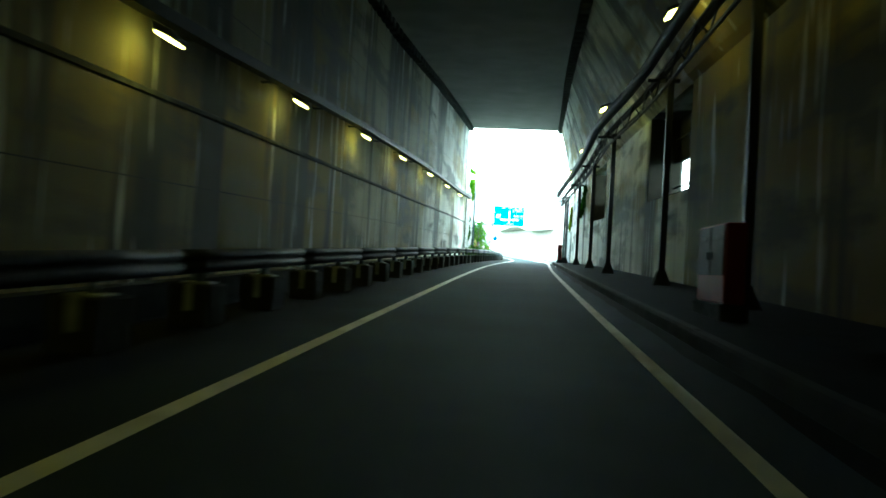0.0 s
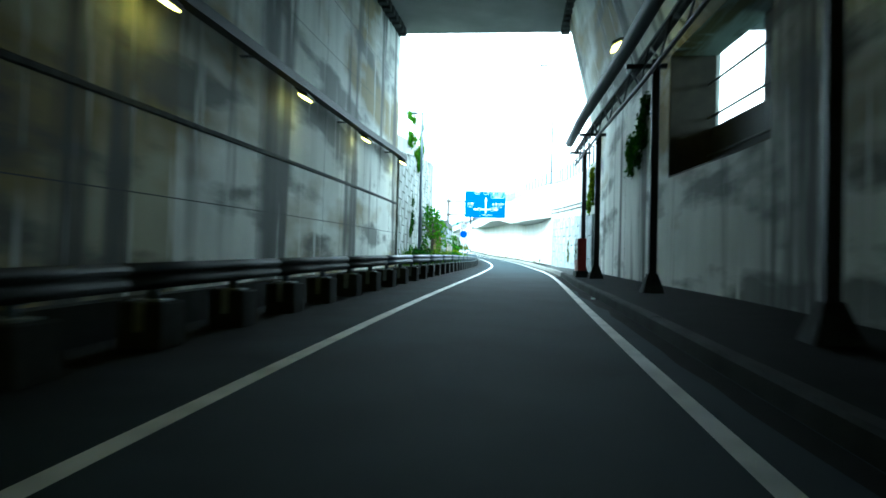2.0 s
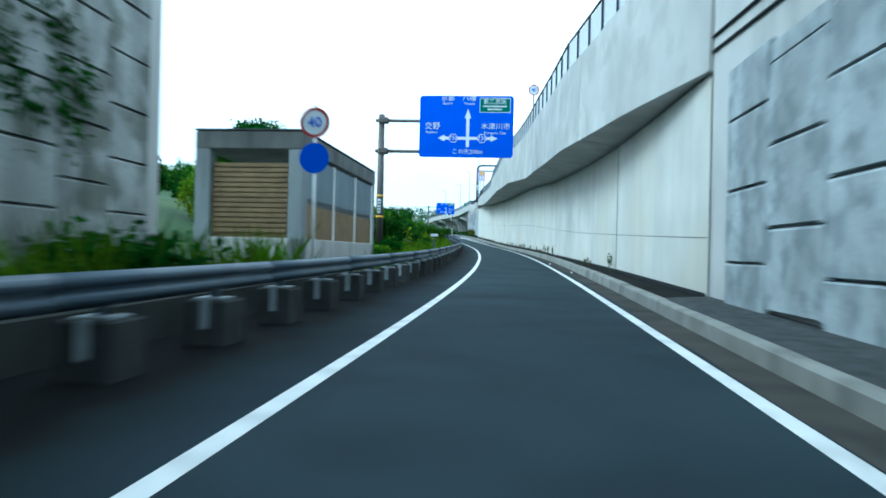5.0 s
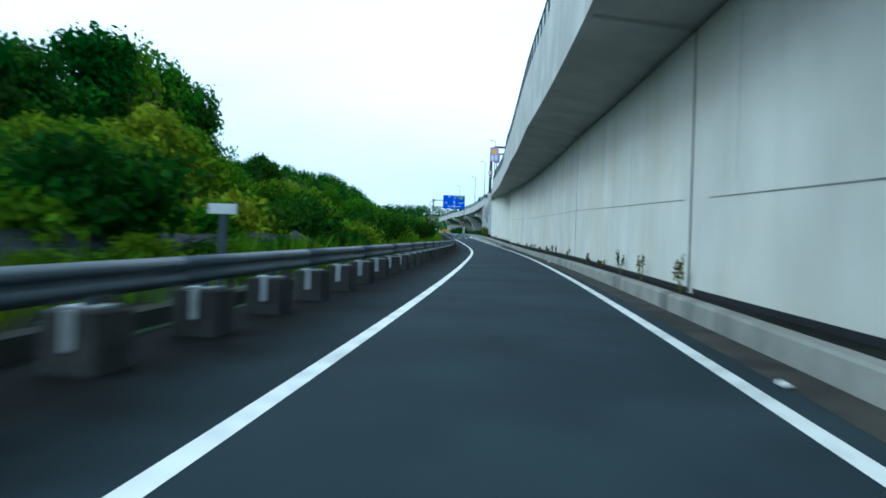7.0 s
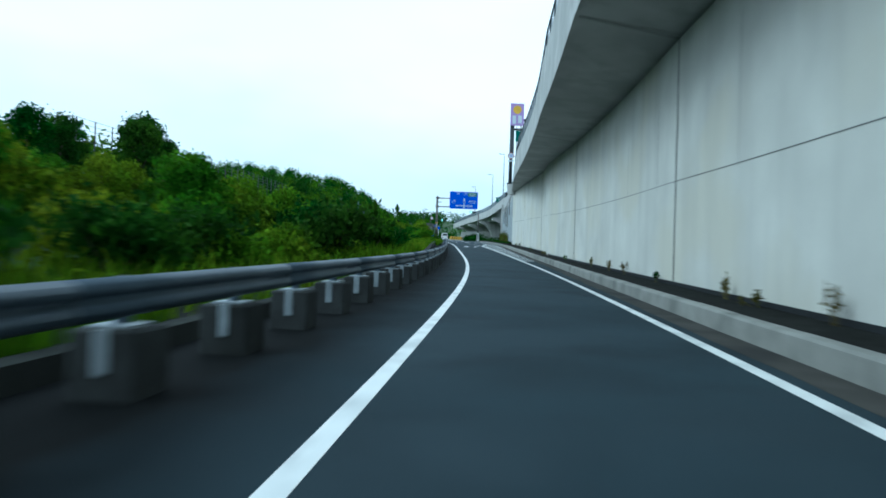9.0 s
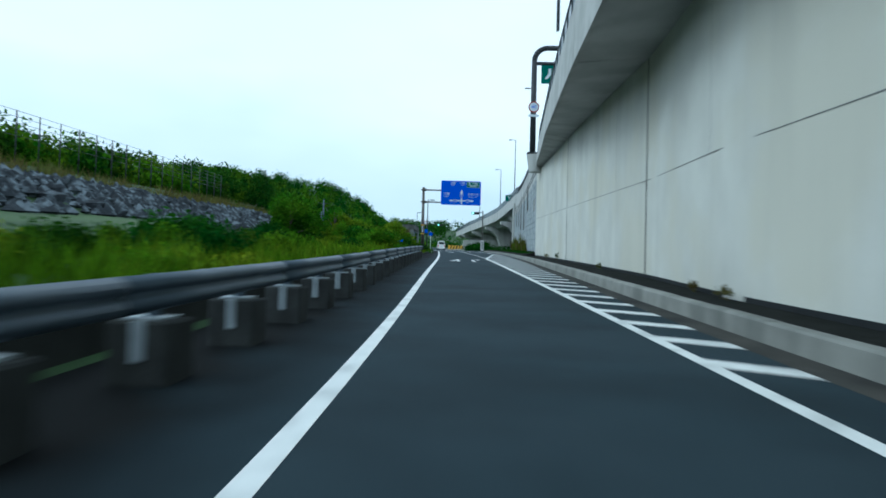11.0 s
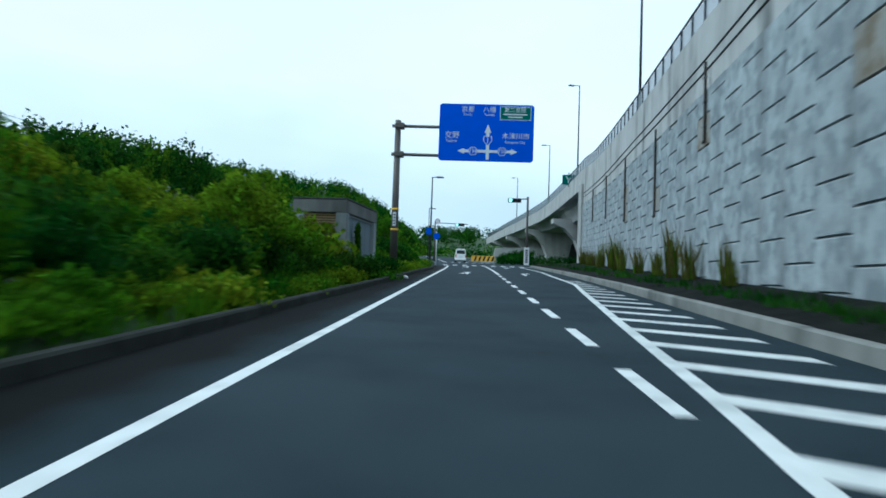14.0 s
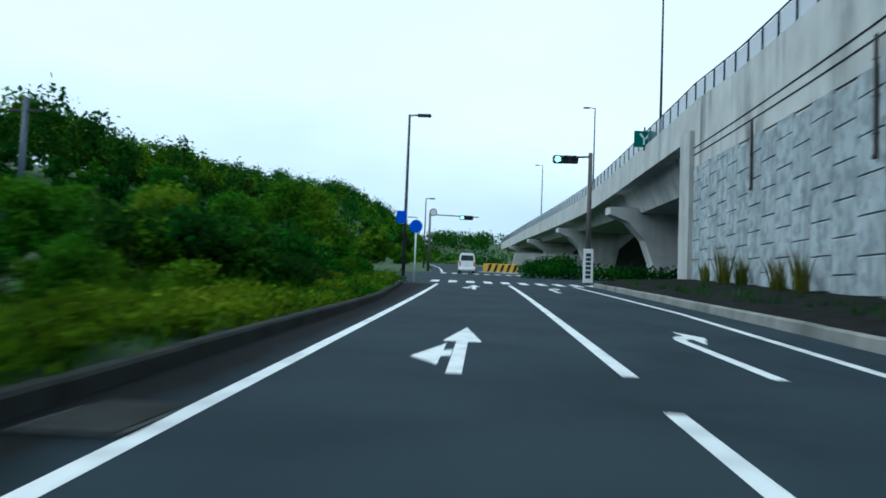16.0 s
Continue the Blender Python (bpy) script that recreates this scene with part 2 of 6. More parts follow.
SHEETING = material("weed_sheeting", (0.012, 0.017, 0.026), rough=0.7, spec=0.15, vary=0.35, scale=1.5, bump=0.3, fine=9)
JOINT = material("joint_mortar", (0.2, 0.2, 0.19), rough=0.9, vary=0.4, scale=1.5, bump=0)
# dark mossy kerb; also carries the tunnel kerb's low light in its colour
KERB_DARK = material("dark_kerb_concrete", (0.03, 0.033, 0.03), rough=0.9, spec=0.08, vary=0.35, scale=2, bump=0.25, fine=30, streak=0.6)
SOIL = material("dark_soil", (0.018, 0.019, 0.0175), rough=0.95, spec=0.03, vary=0.4, scale=2, bump=0.5, fine=14)
GROUND = material("grassy_ground", (0.022, 0.06, 0.01), rough=0.95, vary=0.5, scale=0.4, bump=0.4, fine=6, second=(0.04, 0.075, 0.015), second_scale=0.15)
GALVANISED = material("bright_galvanised_steel", (0.3, 0.34, 0.37), rough=0.5, metal=0.2, vary=0.25, scale=6, bump=0.03)
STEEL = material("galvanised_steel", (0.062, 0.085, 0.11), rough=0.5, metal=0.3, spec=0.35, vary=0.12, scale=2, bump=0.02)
# rail steel again, darkened for the tunnel's low light
STEEL_DIM = material("dim_rail_steel", (0.018, 0.02, 0.02), rough=0.7, spec=0.2, vary=0.3, scale=2, bump=0.02)
STEEL_DARK = material("dark_painted_steel", (0.04, 0.044, 0.048), rough=0.55, metal=0.15, spec=0.25, vary=0.2, scale=3, bump=0.03)
POLE = material("brown_painted_pole", (0.085, 0.077, 0.07), rough=0.5, metal=0.2, vary=0.15, scale=2, bump=0.02)
WHITE = material("white_paint", (0.78, 0.79, 0.78), rough=0.45, vary=0.06, scale=3, bump=0.02)
BLUE = material("blue_sign_sheet", (0.003, 0.085, 0.66), rough=0.5, spec=0.12, vary=0.05, scale=2, bump=0)
GREEN = material("green_sign_sheet", (0.0, 0.12, 0.09), rough=0.5, spec=0.15, vary=0.05, scale=2, bump=0)
SIGN_WHITE = material("sign_white", (0.62, 0.68, 0.72), rough=0.4, vary=0.03, bump=0)
RED = material("red_paint", (0.3, 0.025, 0.02), rough=0.45, vary=0.2, scale=3, bump=0.03)
MAROON = material("maroon_door_paint", (0.05, 0.022, 0.024), rough=0.6, spec=0.2, vary=0.3, scale=3, bump=0.05)
DARK = material("black_plastic", (0.02, 0.022, 0.024), rough=0.6, spec=0.15, vary=0.2, bump=0.02)
ROCK = material("dark_rubble", (0.035, 0.042, 0.05), rough=0.9, vary=0.6, scale=2.2, bump=0.5, fine=8, spec=0.2, random_tone=0.9, second=(0.17, 0.2, 0.225), second_scale=1.5)
BARK = material("bark", (0.10, 0.08, 0.06), rough=0.9, vary=0.4, scale=6, bump=0.5, fine=25)
BROWN = material("brown_board", (0.2, 0.14, 0.065), rough=0.7, vary=0.25, scale=3, bump=0.1)
BROWN_DARK = material("dark_brown_board", (0.035, 0.03, 0.02), rough=0.8, vary=0.35, scale=3, bump=0.1)
SHEET = material("grey_blue_shutter", (0.16, 0.21, 0.25), rough=0.5, metal=0.2, vary=0.12, scale=1.2, bump=0.05, streak=0.3)
YELLOW = material("yellow_paint", (0.75, 0.45, 0.03), rough=0.5, vary=0.12, bump=0.02)
PURPLE = material("mauve_print", (0.42, 0.28, 0.6), rough=0.5, vary=0.1, bump=0)
PANE = material("dark_mesh_pane", (0.09, 0.13, 0.16), rough=0.4, vary=0.1, bump=0, see=0.28)
RUST = material("rusted_iron", (0.04, 0.031, 0.025), rough=0.9, vary=0.5, scale=5, bump=0.3, fine=30, streak=0.5)
GLASS = material("car_glass", (0.03, 0.04, 0.045), rough=0.06, vary=0.1, bump=0, spec=0.8)
LAMP = material("lamp_glow", (1, 0.95, 0.8), vary=0.0, bump=0, glow=3.0, glow_colour=(1.0, 0.74, 0.12))
SIGNAL_GLOW = material("signal_glow", (0.4, 0.9, 0.8), vary=0, bump=0, glow=2.5, glow_colour=(0.45, 1.0, 0.85))
TAIL = material("tail_lamp", (0.45, 0.02, 0.02), rough=0.2, vary=0.1, bump=0)
LEAF_A = leaf_material("leaf_mid", (0.046, 0.14, 0.004), (0.092, 0.19, 0.005))
LEAF_B = leaf_material("leaf_dark", (0.016, 0.066, 0.006), (0.034, 0.1, 0.006))
LEAF_C = leaf_material("leaf_light", (0.1, 0.2, 0.005), (0.155, 0.22, 0.008))
LEAF_DRY = leaf_material("leaf_dry", (0.13, 0.115, 0.035), (0.10, 0.13, 0.03))


# ---- the road's line: bends (1/km) every 20 m and slopes (percent) ----
BENDS = [0.38, 0.38, -0.52, -1.64, 1.89, 0.78, 1.94, 1.47, 0.71, 2.38, 2.25, -0.66, 1.01, 0.17, -0.1, 1.13, 1.17, 1.17, 1.0, 0.4, 0.0]
SLOPE_AT = [-20, 20, 50, 80, 110, 150, 190, 230, 270, 310]
SLOPES = [3.04, 3.34, 2.21, 1.09, 2.53, 2.21, 4.43, 3.68, 3.48, 3.65]
STEP = 2.0
LINE_S = np.arange(-20, 461, STEP)
bend = np.interp(LINE_S, np.arange(-20, 381, 20), BENDS) * 1e-3
slope = np.interp(LINE_S, SLOPE_AT, SLOPES) * 1e-2


def summed(v):
    c = np.concatenate([[0], np.cumsum((v[1:] + v[:-1]) / 2 * STEP)])
    return c - c[10]


HEADING = summed(bend)
LINE_X, LINE_Y, LINE_Z = summed(-np.sin(HEADING)), summed(np.cos(HEADING)), summed(slope)


def station(s):
    """Place of the road's middle at s metres, and its heading; straight on beyond both ends."""
    q = min(max(s, LINE_S[0]), LINE_S[-1])
    x, y, z, a = (float(np.interp(q, LINE_S, v)) for v in (LINE_X, LINE_Y, LINE_Z, HEADING))
    e = s - q
    return x - math.sin(a) * e, y + math.cos(a) * e, z + (0.033 * e if e < 0 else 0.0), a


def at(s, d, h=0.0):
    """World place: s along the road, d to its right, h above it."""
    x, y, z, a = station(s)
    return Vector((x + d * math.cos(a), y + d * math.sin(a), z + h))


def turn_at(s):
    return math.degrees(station(s)[3])


def pose_at(s, d, h=0.0, turn=0.0):
    p = at(s, d, h)
    return pose(p.x, p.y, p.z, 0, 0, turn_at(s) + turn)


def table(pairs):
    xs, ys = zip(*pairs)
    return lambda s: float(np.interp(s, xs, ys))


# ---- mesh helpers ----
def mesh_of(name, verts, faces, mats, index=None, smooth=False):
    me = bpy.data.meshes.new(name)
    me.from_pydata([tuple(v) for v in verts], [], faces)
    for m in (mats if isinstance(mats, (list, tuple)) else [mats]):
        me.materials.append(m)
    if index:
        me.polygons.foreach_set("material_index", index)
    if smooth:
        me.polygons.foreach_set("use_smooth", [True] * len(me.polygons))
    me.update()
    return me


def from_bm(name, bm, mats, smooth=False):
    me = bpy.data.meshes.new(name)
    bmesh.ops.recalc_face_normals(bm, faces=bm.faces)
    bm.to_mesh(me)
    bm.free()
    for m in (mats if isinstance(mats, (list, tuple)) else [mats]):
        me.materials.append(m)
    if smooth:
        me.polygons.foreach_set("use_smooth", [True] * len(me.polygons))
    return me


def part(name, me, parent, m=None, label=""):
    ob = new(name, me)
    ob.parent = parent
    if m is not None:
        ob.matrix_basis = m
    return tagged(ob, label)


def thing(name, m, label, category, group="", kind="", me=None):
    ob = new(name, me)
    ob.matrix_basis = m
    return tagged(ob, label, category, group, kind)


def box_bm(bm, sx, sy, sz, centre=(0, 0, 0), bevel=0.0, m=None):
    r = bmesh.ops.create_cube(bm, size=1.0)
    bmesh.ops.scale(bm, vec=(sx, sy, sz), verts=r["verts"])
    if bevel:
        es = list({e for v in r["verts"] for e in v.link_edges})
        b = bmesh.ops.bevel(bm, geom=es, offset=bevel, segments=1, affect="EDGES", profile=0.5)
        vs = list({v for f in b["faces"] for v in f.verts} | {v for v in r["verts"] if v.is_valid})
    else:
        vs = r["verts"]
    bmesh.ops.transform(bm, matrix=Matrix.Translation(centre) @ (m or Matrix.Identity(4)), verts=vs)


def box(name, sx, sy, sz, mat, centre=(0, 0, 0), bevel=0.01, m=None):
    bm = bmesh.new()
    box_bm(bm, sx, sy, sz, centre, bevel, m)
    return from_bm(name, bm, mat)


def tube_bm(bm, p0, p1, r0, r1=None, seg=10):
    p0, p1 = Vector(p0), Vector(p1)
    d = p1 - p0
    m = Matrix.Translation((p0 + p1) / 2) @ d.to_track_quat("Z", "Y").to_matrix().to_4x4()
    bmesh.ops.create_cone(bm, cap_ends=True, segments=seg, radius1=r0, radius2=r0 if r1 is None else r1, depth=d.length, matrix=m)


def tube(name, p0, p1, r, mat, r1=None, seg=12):
    bm = bmesh.new()
    tube_bm(bm, p0, p1, r, r1, seg)
    return from_bm(name, bm, mat, smooth=True)


def sweep(name, s0, s1, profile, mat, ds=2.0, closed=True, smooth=False, caps=True):
    """A solid drawn along the road: profile(s) gives its outline as (d, h) pairs."""
    n = max(1, int(math.ceil((s1 - s0) / ds)))
    verts, faces = [], []
    k = len(profile(s0))
    for i in range(n + 1):
        s = s0 + (s1 - s0) * i / n
        verts += [at(s, d, h) for d, h in profile(s)]
    for i in range(n):
        for j in range(k if closed else k - 1):
            a, b = i * k + j, i * k + (j + 1) % k
            faces.append((a, b, b + k, a + k))
    if closed and caps:
        faces += [tuple(range(k))[::-1], tuple(range(n * k, n * k + k))]
    me = mesh_of(name, verts, faces, mat, smooth=smooth)
    bm = bmesh.new()
    bm.from_mesh(me)
    bmesh.ops.recalc_face_normals(bm, faces=bm.faces)
    bm.to_mesh(me)
    bm.free()
    return me


def structure(name, me, label, category="", parent=None):
    ob = new(name, me)
    ob.parent = parent
    return tagged(ob, label, category, kind="structure")


# ---- plan of the road's edges and walls (s, d) ----
kerb_r = table([(-60, 2.6), (14, 2.44), (41, 2.24), (53, 2.0), (71, 2.12), (93, 2.3), (112, 2.42), (150, 2.34), (165, 2.5), (190, 3.08), (209, 3.72),
                (233, 4.7), (250, 5.5), (269, 6.05), (292, 6.3)])
post_line = table([(-60, 4.5), (23, 4.3), (30.5, 3.65), (38.8, 3.6), (46, 3.33), (54, 2.87), (64.5, 2.85)])
wall_r = table([(-60, 5.7), (10, 5.6), (30, 5.0), (44, 4.6), (53, 3.9), (64.3, 3.6), (76, 3.5), (88.5, 3.3), (102, 3.2), (118, 2.92), (138, 3.28), (158, 3.65), (188, 4.05), (195, 4.7),
                (212, 5.2), (230.6, 6.0)])
wall_r2 = table([(230.6, 6.2), (259, 8.4), (275, 9.85), (292.3, 11.37)])
roof_h = table([(-60, 9.0), (0, 9.8), (32, 10.7), (44.5, 11.5), (64.5, 12.2)])
wall_l = table([(-60, -6.2), (64.3, -6.05), (88, -6.85)])
soffit_h = table([(88, 4.3), (99, 4.4), (117.75, 4.75), (138, 5.85), (158, 6.45), (195, 6.6), (212, 6.75), (230.6, 6.95)])
edge_d = table([(88, 3.3), (93, 2.5), (102, 1.55), (113, 1.1), (117.75, 1.02), (138, 0.88), (158, 1.0), (170, 1.25), (195.3, 2.52), (211.7, 3.92), (225, 5.2), (230.6, 5.9)])
edge_h = table([(88, 4.4), (102, 4.75), (117.75, 5.05), (138, 6.35), (158, 7.05), (176, 6.85), (195.3, 6.45), (211.7, 7.0), (230.6, 7.2)])
top_r = table([(65, 5.42), (78, 6.25), (90.5, 7.31), (117.75, 7.8), (131.5, 8.6), (144, 9.65), (151, 9.8), (170, 9.3), (176, 8.5), (195, 8.3), (212, 8.4), (230.6, 8.5)])

top2 = table([(230.6, 7.6), (238, 8.35), (246, 8.8), (260, 8.72), (273, 9.1), (285, 9.5), (292.5, 10.05)])

# ---- ground, road, markings ----
left_kerb = table([(222, -3.3), (237, -3.05), (250, -2.75), (263, -2.6), (274, -2.4), (288, -3.2), (291, -6)])


def ground_h(s, d):
    """Height of the open ground over the road's level."""
    if d > 0:
        e = d - 16
        base = -0.5 if s < 288 else -0.12
        if s < 288:
            return -0.5
        return base + max(0, min(6, (s - 470) * 0.05))
    e = -d
    near = float(np.interp(e, [0, 3.2, 4.4, 9, 16, 24], [-0.25, -0.25, 0.12, 0.35, 1.2, 2.2]))
    if s < 95:
        return -0.25 if e < 12 else -0.25 + min(3, (e - 12) * 0.1)
    if s > 286:
        cross = max(0.0, min(1.0, (s - 286) / 4)) * max(0.0, min(1.0, (322 - s) / 10)) if s < 322 else 0.0
        near = near * (1 - cross) - 0.12 * cross
    t = max(0.0, min(1.0, (s - 175) / 30))
    bank = float(np.interp(e, [0, 21, 25.5, 34, 70, 160], [0, 0, 2.0, 4.0, 8, 12]))
    hill = float(np.interp(e, [0, 12, 30, 70, 160], [0, 0, 2.0, 5.5, 11]))
    far = max(0.0, min(1.0, (s - 300) / 120))
    rise = bank * t + hill * (1 - t)
    k = max(0.0, min(1.0, (s - 95) / 15))
    wave = 0.6 * noise.noise(Vector((s * 0.03, d * 0.05, 3))) * min(1, e / 15)
    return (near + rise * (1 + far * 0.9) + wave) * k - 0.25 * (1 - k)


def far_hill(s, d):
    """Height of the wooded hill that closes the valley beyond the crossing."""
    start = 425 if d < -4 else 474
    return float(np.interp(-d, [-90, -40, -15, 0, 6, 14, 22, 36, 70, 140, 300], [10, 9, 8, 10, 14, 20, 27, 34, 40, 44, 30])) * max(0.0, min(1.0, (s - start) / 125))


rows_s = [-900, -300, -100, -40] + list(range(-20, 461, 6)) + [500, 560, 640, 760, 900, 1200, 1800, 3000]
rows_d = [-2200, -1200, -700, -400, -250, -160, -110, -70, -50, -38, -34, -30, -27, -25.5, -23, -21, -18, -14, -11, -9, -7, -5.5, -4.4, -3.6, -3.0, 0, 6, 12, 16, 22, 30, 45, 70,
          120, 250, 600, 1200, 2200]
verts = []
for s in rows_s:
    for d in rows_d:
        dd = max(-60, min(60, d))
        p = at(s, dd, 0)
        e = d - dd
        p.x += e
        h = ground_h(s, d)
        if s > 330 and d <= 0:
            # beyond the crossing the hills close in on the road
            h += max(0, min(9, (s - 430) * 0.05)) * max(0, min(1, (-d - 5) / 15))
        if s > 520:
            h += min(26, (s - 520) * 0.08)
        if s > 425 and d < 90:
            h = max(h, far_hill(s, d) - 3.0)
        if s < -40:
            h = -0.5
        verts.append((p.x, p.y, p.z + h))
nd = len(rows_d)
faces = [(i * nd + j, i * nd + j + 1, (i + 1) * nd + j + 1, (i + 1) * nd + j) for i in range(len(rows_s) - 1) for j in range(nd - 1)]
structure("ground", mesh_of("ground", verts, faces, GROUND, smooth=True), "grassy ground rising to a wooded hill", "ground")


def road_left(s):
    return -4.3 if s < 222 else left_kerb(s) - 0.02


structure("road", sweep("road", -60, 289, lambda s: [(road_left(s), 0), (kerb_r(s) + 0.05, 0), (kerb_r(s) + 0.05, -0.45), (road_left(s), -0.45)], ASPHALT),
          "dark asphalt slip road climbing gently", "road")
structure("road", sweep("road", 289, 320, lambda s: [(-18, 0), (40, 0), (40, -0.45), (-18, -0.45)], ASPHALT, ds=4), "dark asphalt crossing of two roads", "road")
structure("road", sweep("road", 320, 470, lambda s: [(-3.2, 0), (7.5, 0), (7.5, -0.45), (-3.2, -0.45)], ASPHALT, ds=4), "dark asphalt road going on past the crossing", "road")


def stripe(name, s0, s1, d0, width, label, ds=2.0, h=0.004):
    f = d0 if callable(d0) else (lambda s: d0)
    me = sweep(name, s0, s1, lambda s: [(f(s) - width / 2, h), (f(s) + width / 2, h)], PAINT, ds=ds, closed=False)
    return tagged(new(name, me), label, "road marking", kind="structure")


HALF = 1.68
# shade painted along the shoulder; rag gives ragged edges
rag = table([(q, 0.22 * noise.noise(Vector((q * 0.5, 0, 0))) + 0.12 * noise.noise(Vector((q * 2.1, 4, 0)))) for q in range(-60, 224)])
def shoulder(s0, s1, edge, label):
    """A skin on the asphalt with an attribute that says how much shade is painted there."""
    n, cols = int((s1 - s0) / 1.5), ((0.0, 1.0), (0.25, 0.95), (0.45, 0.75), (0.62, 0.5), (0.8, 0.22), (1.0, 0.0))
    v, f, edge_shade = [], [], []
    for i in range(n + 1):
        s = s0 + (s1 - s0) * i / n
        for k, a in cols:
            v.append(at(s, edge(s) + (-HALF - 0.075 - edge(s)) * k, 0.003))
            edge_shade.append(a)
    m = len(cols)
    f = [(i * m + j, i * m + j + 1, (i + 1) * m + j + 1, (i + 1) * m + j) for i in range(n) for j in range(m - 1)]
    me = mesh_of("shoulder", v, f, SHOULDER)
    me.attributes.new("edge_shade", "FLOAT", "POINT").data.foreach_set("value", edge_shade)
    structure("shoulder", me, label, "road")


shoulder(-60, 222, lambda s: -4.28, "asphalt shoulder with shade painted in towards the guardrail")
shoulder(222, 288, left_kerb, "asphalt shoulder with shade painted in towards the kerb")
structure("gutter", sweep("gutter", 62, 226, lambda s: [(kerb_r(s) + 0.02, 0.003), (max(HALF + 0.1, kerb_r(s) - 0.42 + 0.25 * rag(s if s < 222 else 222)), 0.003)], GUTTER, ds=1.0, closed=False), "dusty brown concrete gutter along the offside kerb", "gutter")
structure("gutter_dirt", sweep("gutter_dirt", -60, 62, lambda s: [(kerb_r(s), 0.003), (kerb_r(s) - 0.24 + 0.6 * rag(s), 0.003)], TUNNEL_DIM, ds=1.0, closed=False), "near-black strip along the offside kerb, darkened for the dim tunnel", "dirt")
stripe("edge_line", -60, 288.5, -HALF, 0.155, "solid white line along the nearside edge of the lane")
stripe("edge_line", 65.9, 223, HALF, 0.155, "solid white line along the offside edge of the lane")
stripe("edge_line", -60, 65.6, HALF, 0.155, "solid white line along the offside edge of the lane")
flare = table([(223, HALF), (227.8, 2.0), (229.5, 2.19), (236, 2.78), (246.5, 3.82), (252.2, 4.43), (264, 4.8), (273, 5.2), (296, 5.1)])
stripe("edge_line", 223, 291, flare, 0.17, "solid white line swinging out round the turning lane", ds=1.0)
for i in range(-1, 9):
    s = 229.28 + 3.726 * i
    stripe("lane_dash", s, s + 2.0, 1.78, 0.16, "short white dash between the two lanes")
stripe("lane_line", 262.8, 289.5, 1.8, 0.17, "solid white line between the two lanes before the stop")
# hatching between the swinging line and the kerb
for i in range(104, 147):
    s = -0.631 + 1.7625 * i - 0.5
    inner, outer = (flare(s) if s > 223 else HALF), kerb_r(s - 1.2) - 0.4
    if outer - inner < 0.5:
        continue
    lean, w = 0.65, 0.5
    v = [at(s, inner, 0.005), at(s + w, inner, 0.005), at(s + w - (outer - inner) * lean, outer, 0.005), at(s - (outer - inner) * lean, outer, 0.005)]
    tagged(new("hatch_bar", mesh_of("hatch_bar", v, [(0, 1, 2, 3)], PAINT)), "slanting white bar of a painted no-go area", "road marking", "hatching beside the lane", "structure")


def painted(name, polys, s, d, label, stretch=1.0, h=0.006):
    """Flat paint: polygons of (across, along) metres laid on the road from s, d."""
    v, f = [], []
    for poly in polys:
        f.append(tuple(range(len(v), len(v) + len(poly))))
        v += [at(s + b * stretch, d + a, h) for a, b in poly]
    return tagged(new(name, mesh_of(name, v, f, PAINT)), label, "road marking", "painted arrows", "structure")


def stem(top, worn, d=0.0):
    """Shaft of an arrow, whole or with worn gaps."""
    spans = ((0.0, 0.5), (0.8, 1.4), (1.65, top)) if worn else ((0.0, top),)
    return [[(d - 0.08, a), (d + 0.08, a), (d + 0.08, b), (d - 0.08, b)] for a, b in spans]


def arrow_ahead_left(s, d, worn=False):
    painted("road_arrow", stem(3.2, worn) + [[(-0.27, 2.85), (0.27, 2.85), (0.02, 5.0)],
                           [(-0.09, 1.3), (-0.09, 1.9), (-0.22, 1.75), (-0.22, 1.2)], [(-0.2, 0.55), (-0.2, 2.55), (-0.54, 1.15)]], s, d, "white arrow painted for ahead and left", 1.1 if worn else 0.95)


def arrow_right(s, d, worn=False):
    """A shaft that bends over to a head pointing right."""
    outer = [(-0.08 + 0.34 * (1 - math.cos(a)), 3.6 + 0.95 * math.sin(a)) for a in [math.pi / 12 * k for k in range(7)]]
    inner = [(0.08 + 0.18 * (1 - math.cos(a)), 3.6 + 0.45 * math.sin(a)) for a in [math.pi / 12 * k for k in range(7)]]
    bend_ = [[outer[k], inner[k], inner[k + 1], outer[k + 1]] for k in range(6)]
    painted("road_arrow", stem(3.6, worn) + bend_ + [[(0.25, 3.3), (0.55, 4.35), (0.25, 5.3)]], s, d, "white arrow painted for turning right", 1.1 if worn else 0.95)


arrow_ahead_left(215.3, -0.38, True)
arrow_right(215.3, 0.54, True)
arrow_ahead_left(262.5, 0.04)
arrow_right(263.0, 3.36)
arrow_ahead_left(283.4, 0.05)
arrow_right(282.8, 3.4)
for i in range(10):
    d = -2.0 + i * 0.95
    stripe("zebra_bar", 291.4, 294.8, d, 0.45, "white bar of a pedestrian crossing", ds=4)
for i in range(8):
    stripe("zebra_bar", 315.0, 318.0, -2.0 + i * 0.95, 0.45, "white bar of a pedestrian crossing", ds=4)
stripe("edge_line", 320, 460, -2.2, 0.17, "solid white line along the far road")

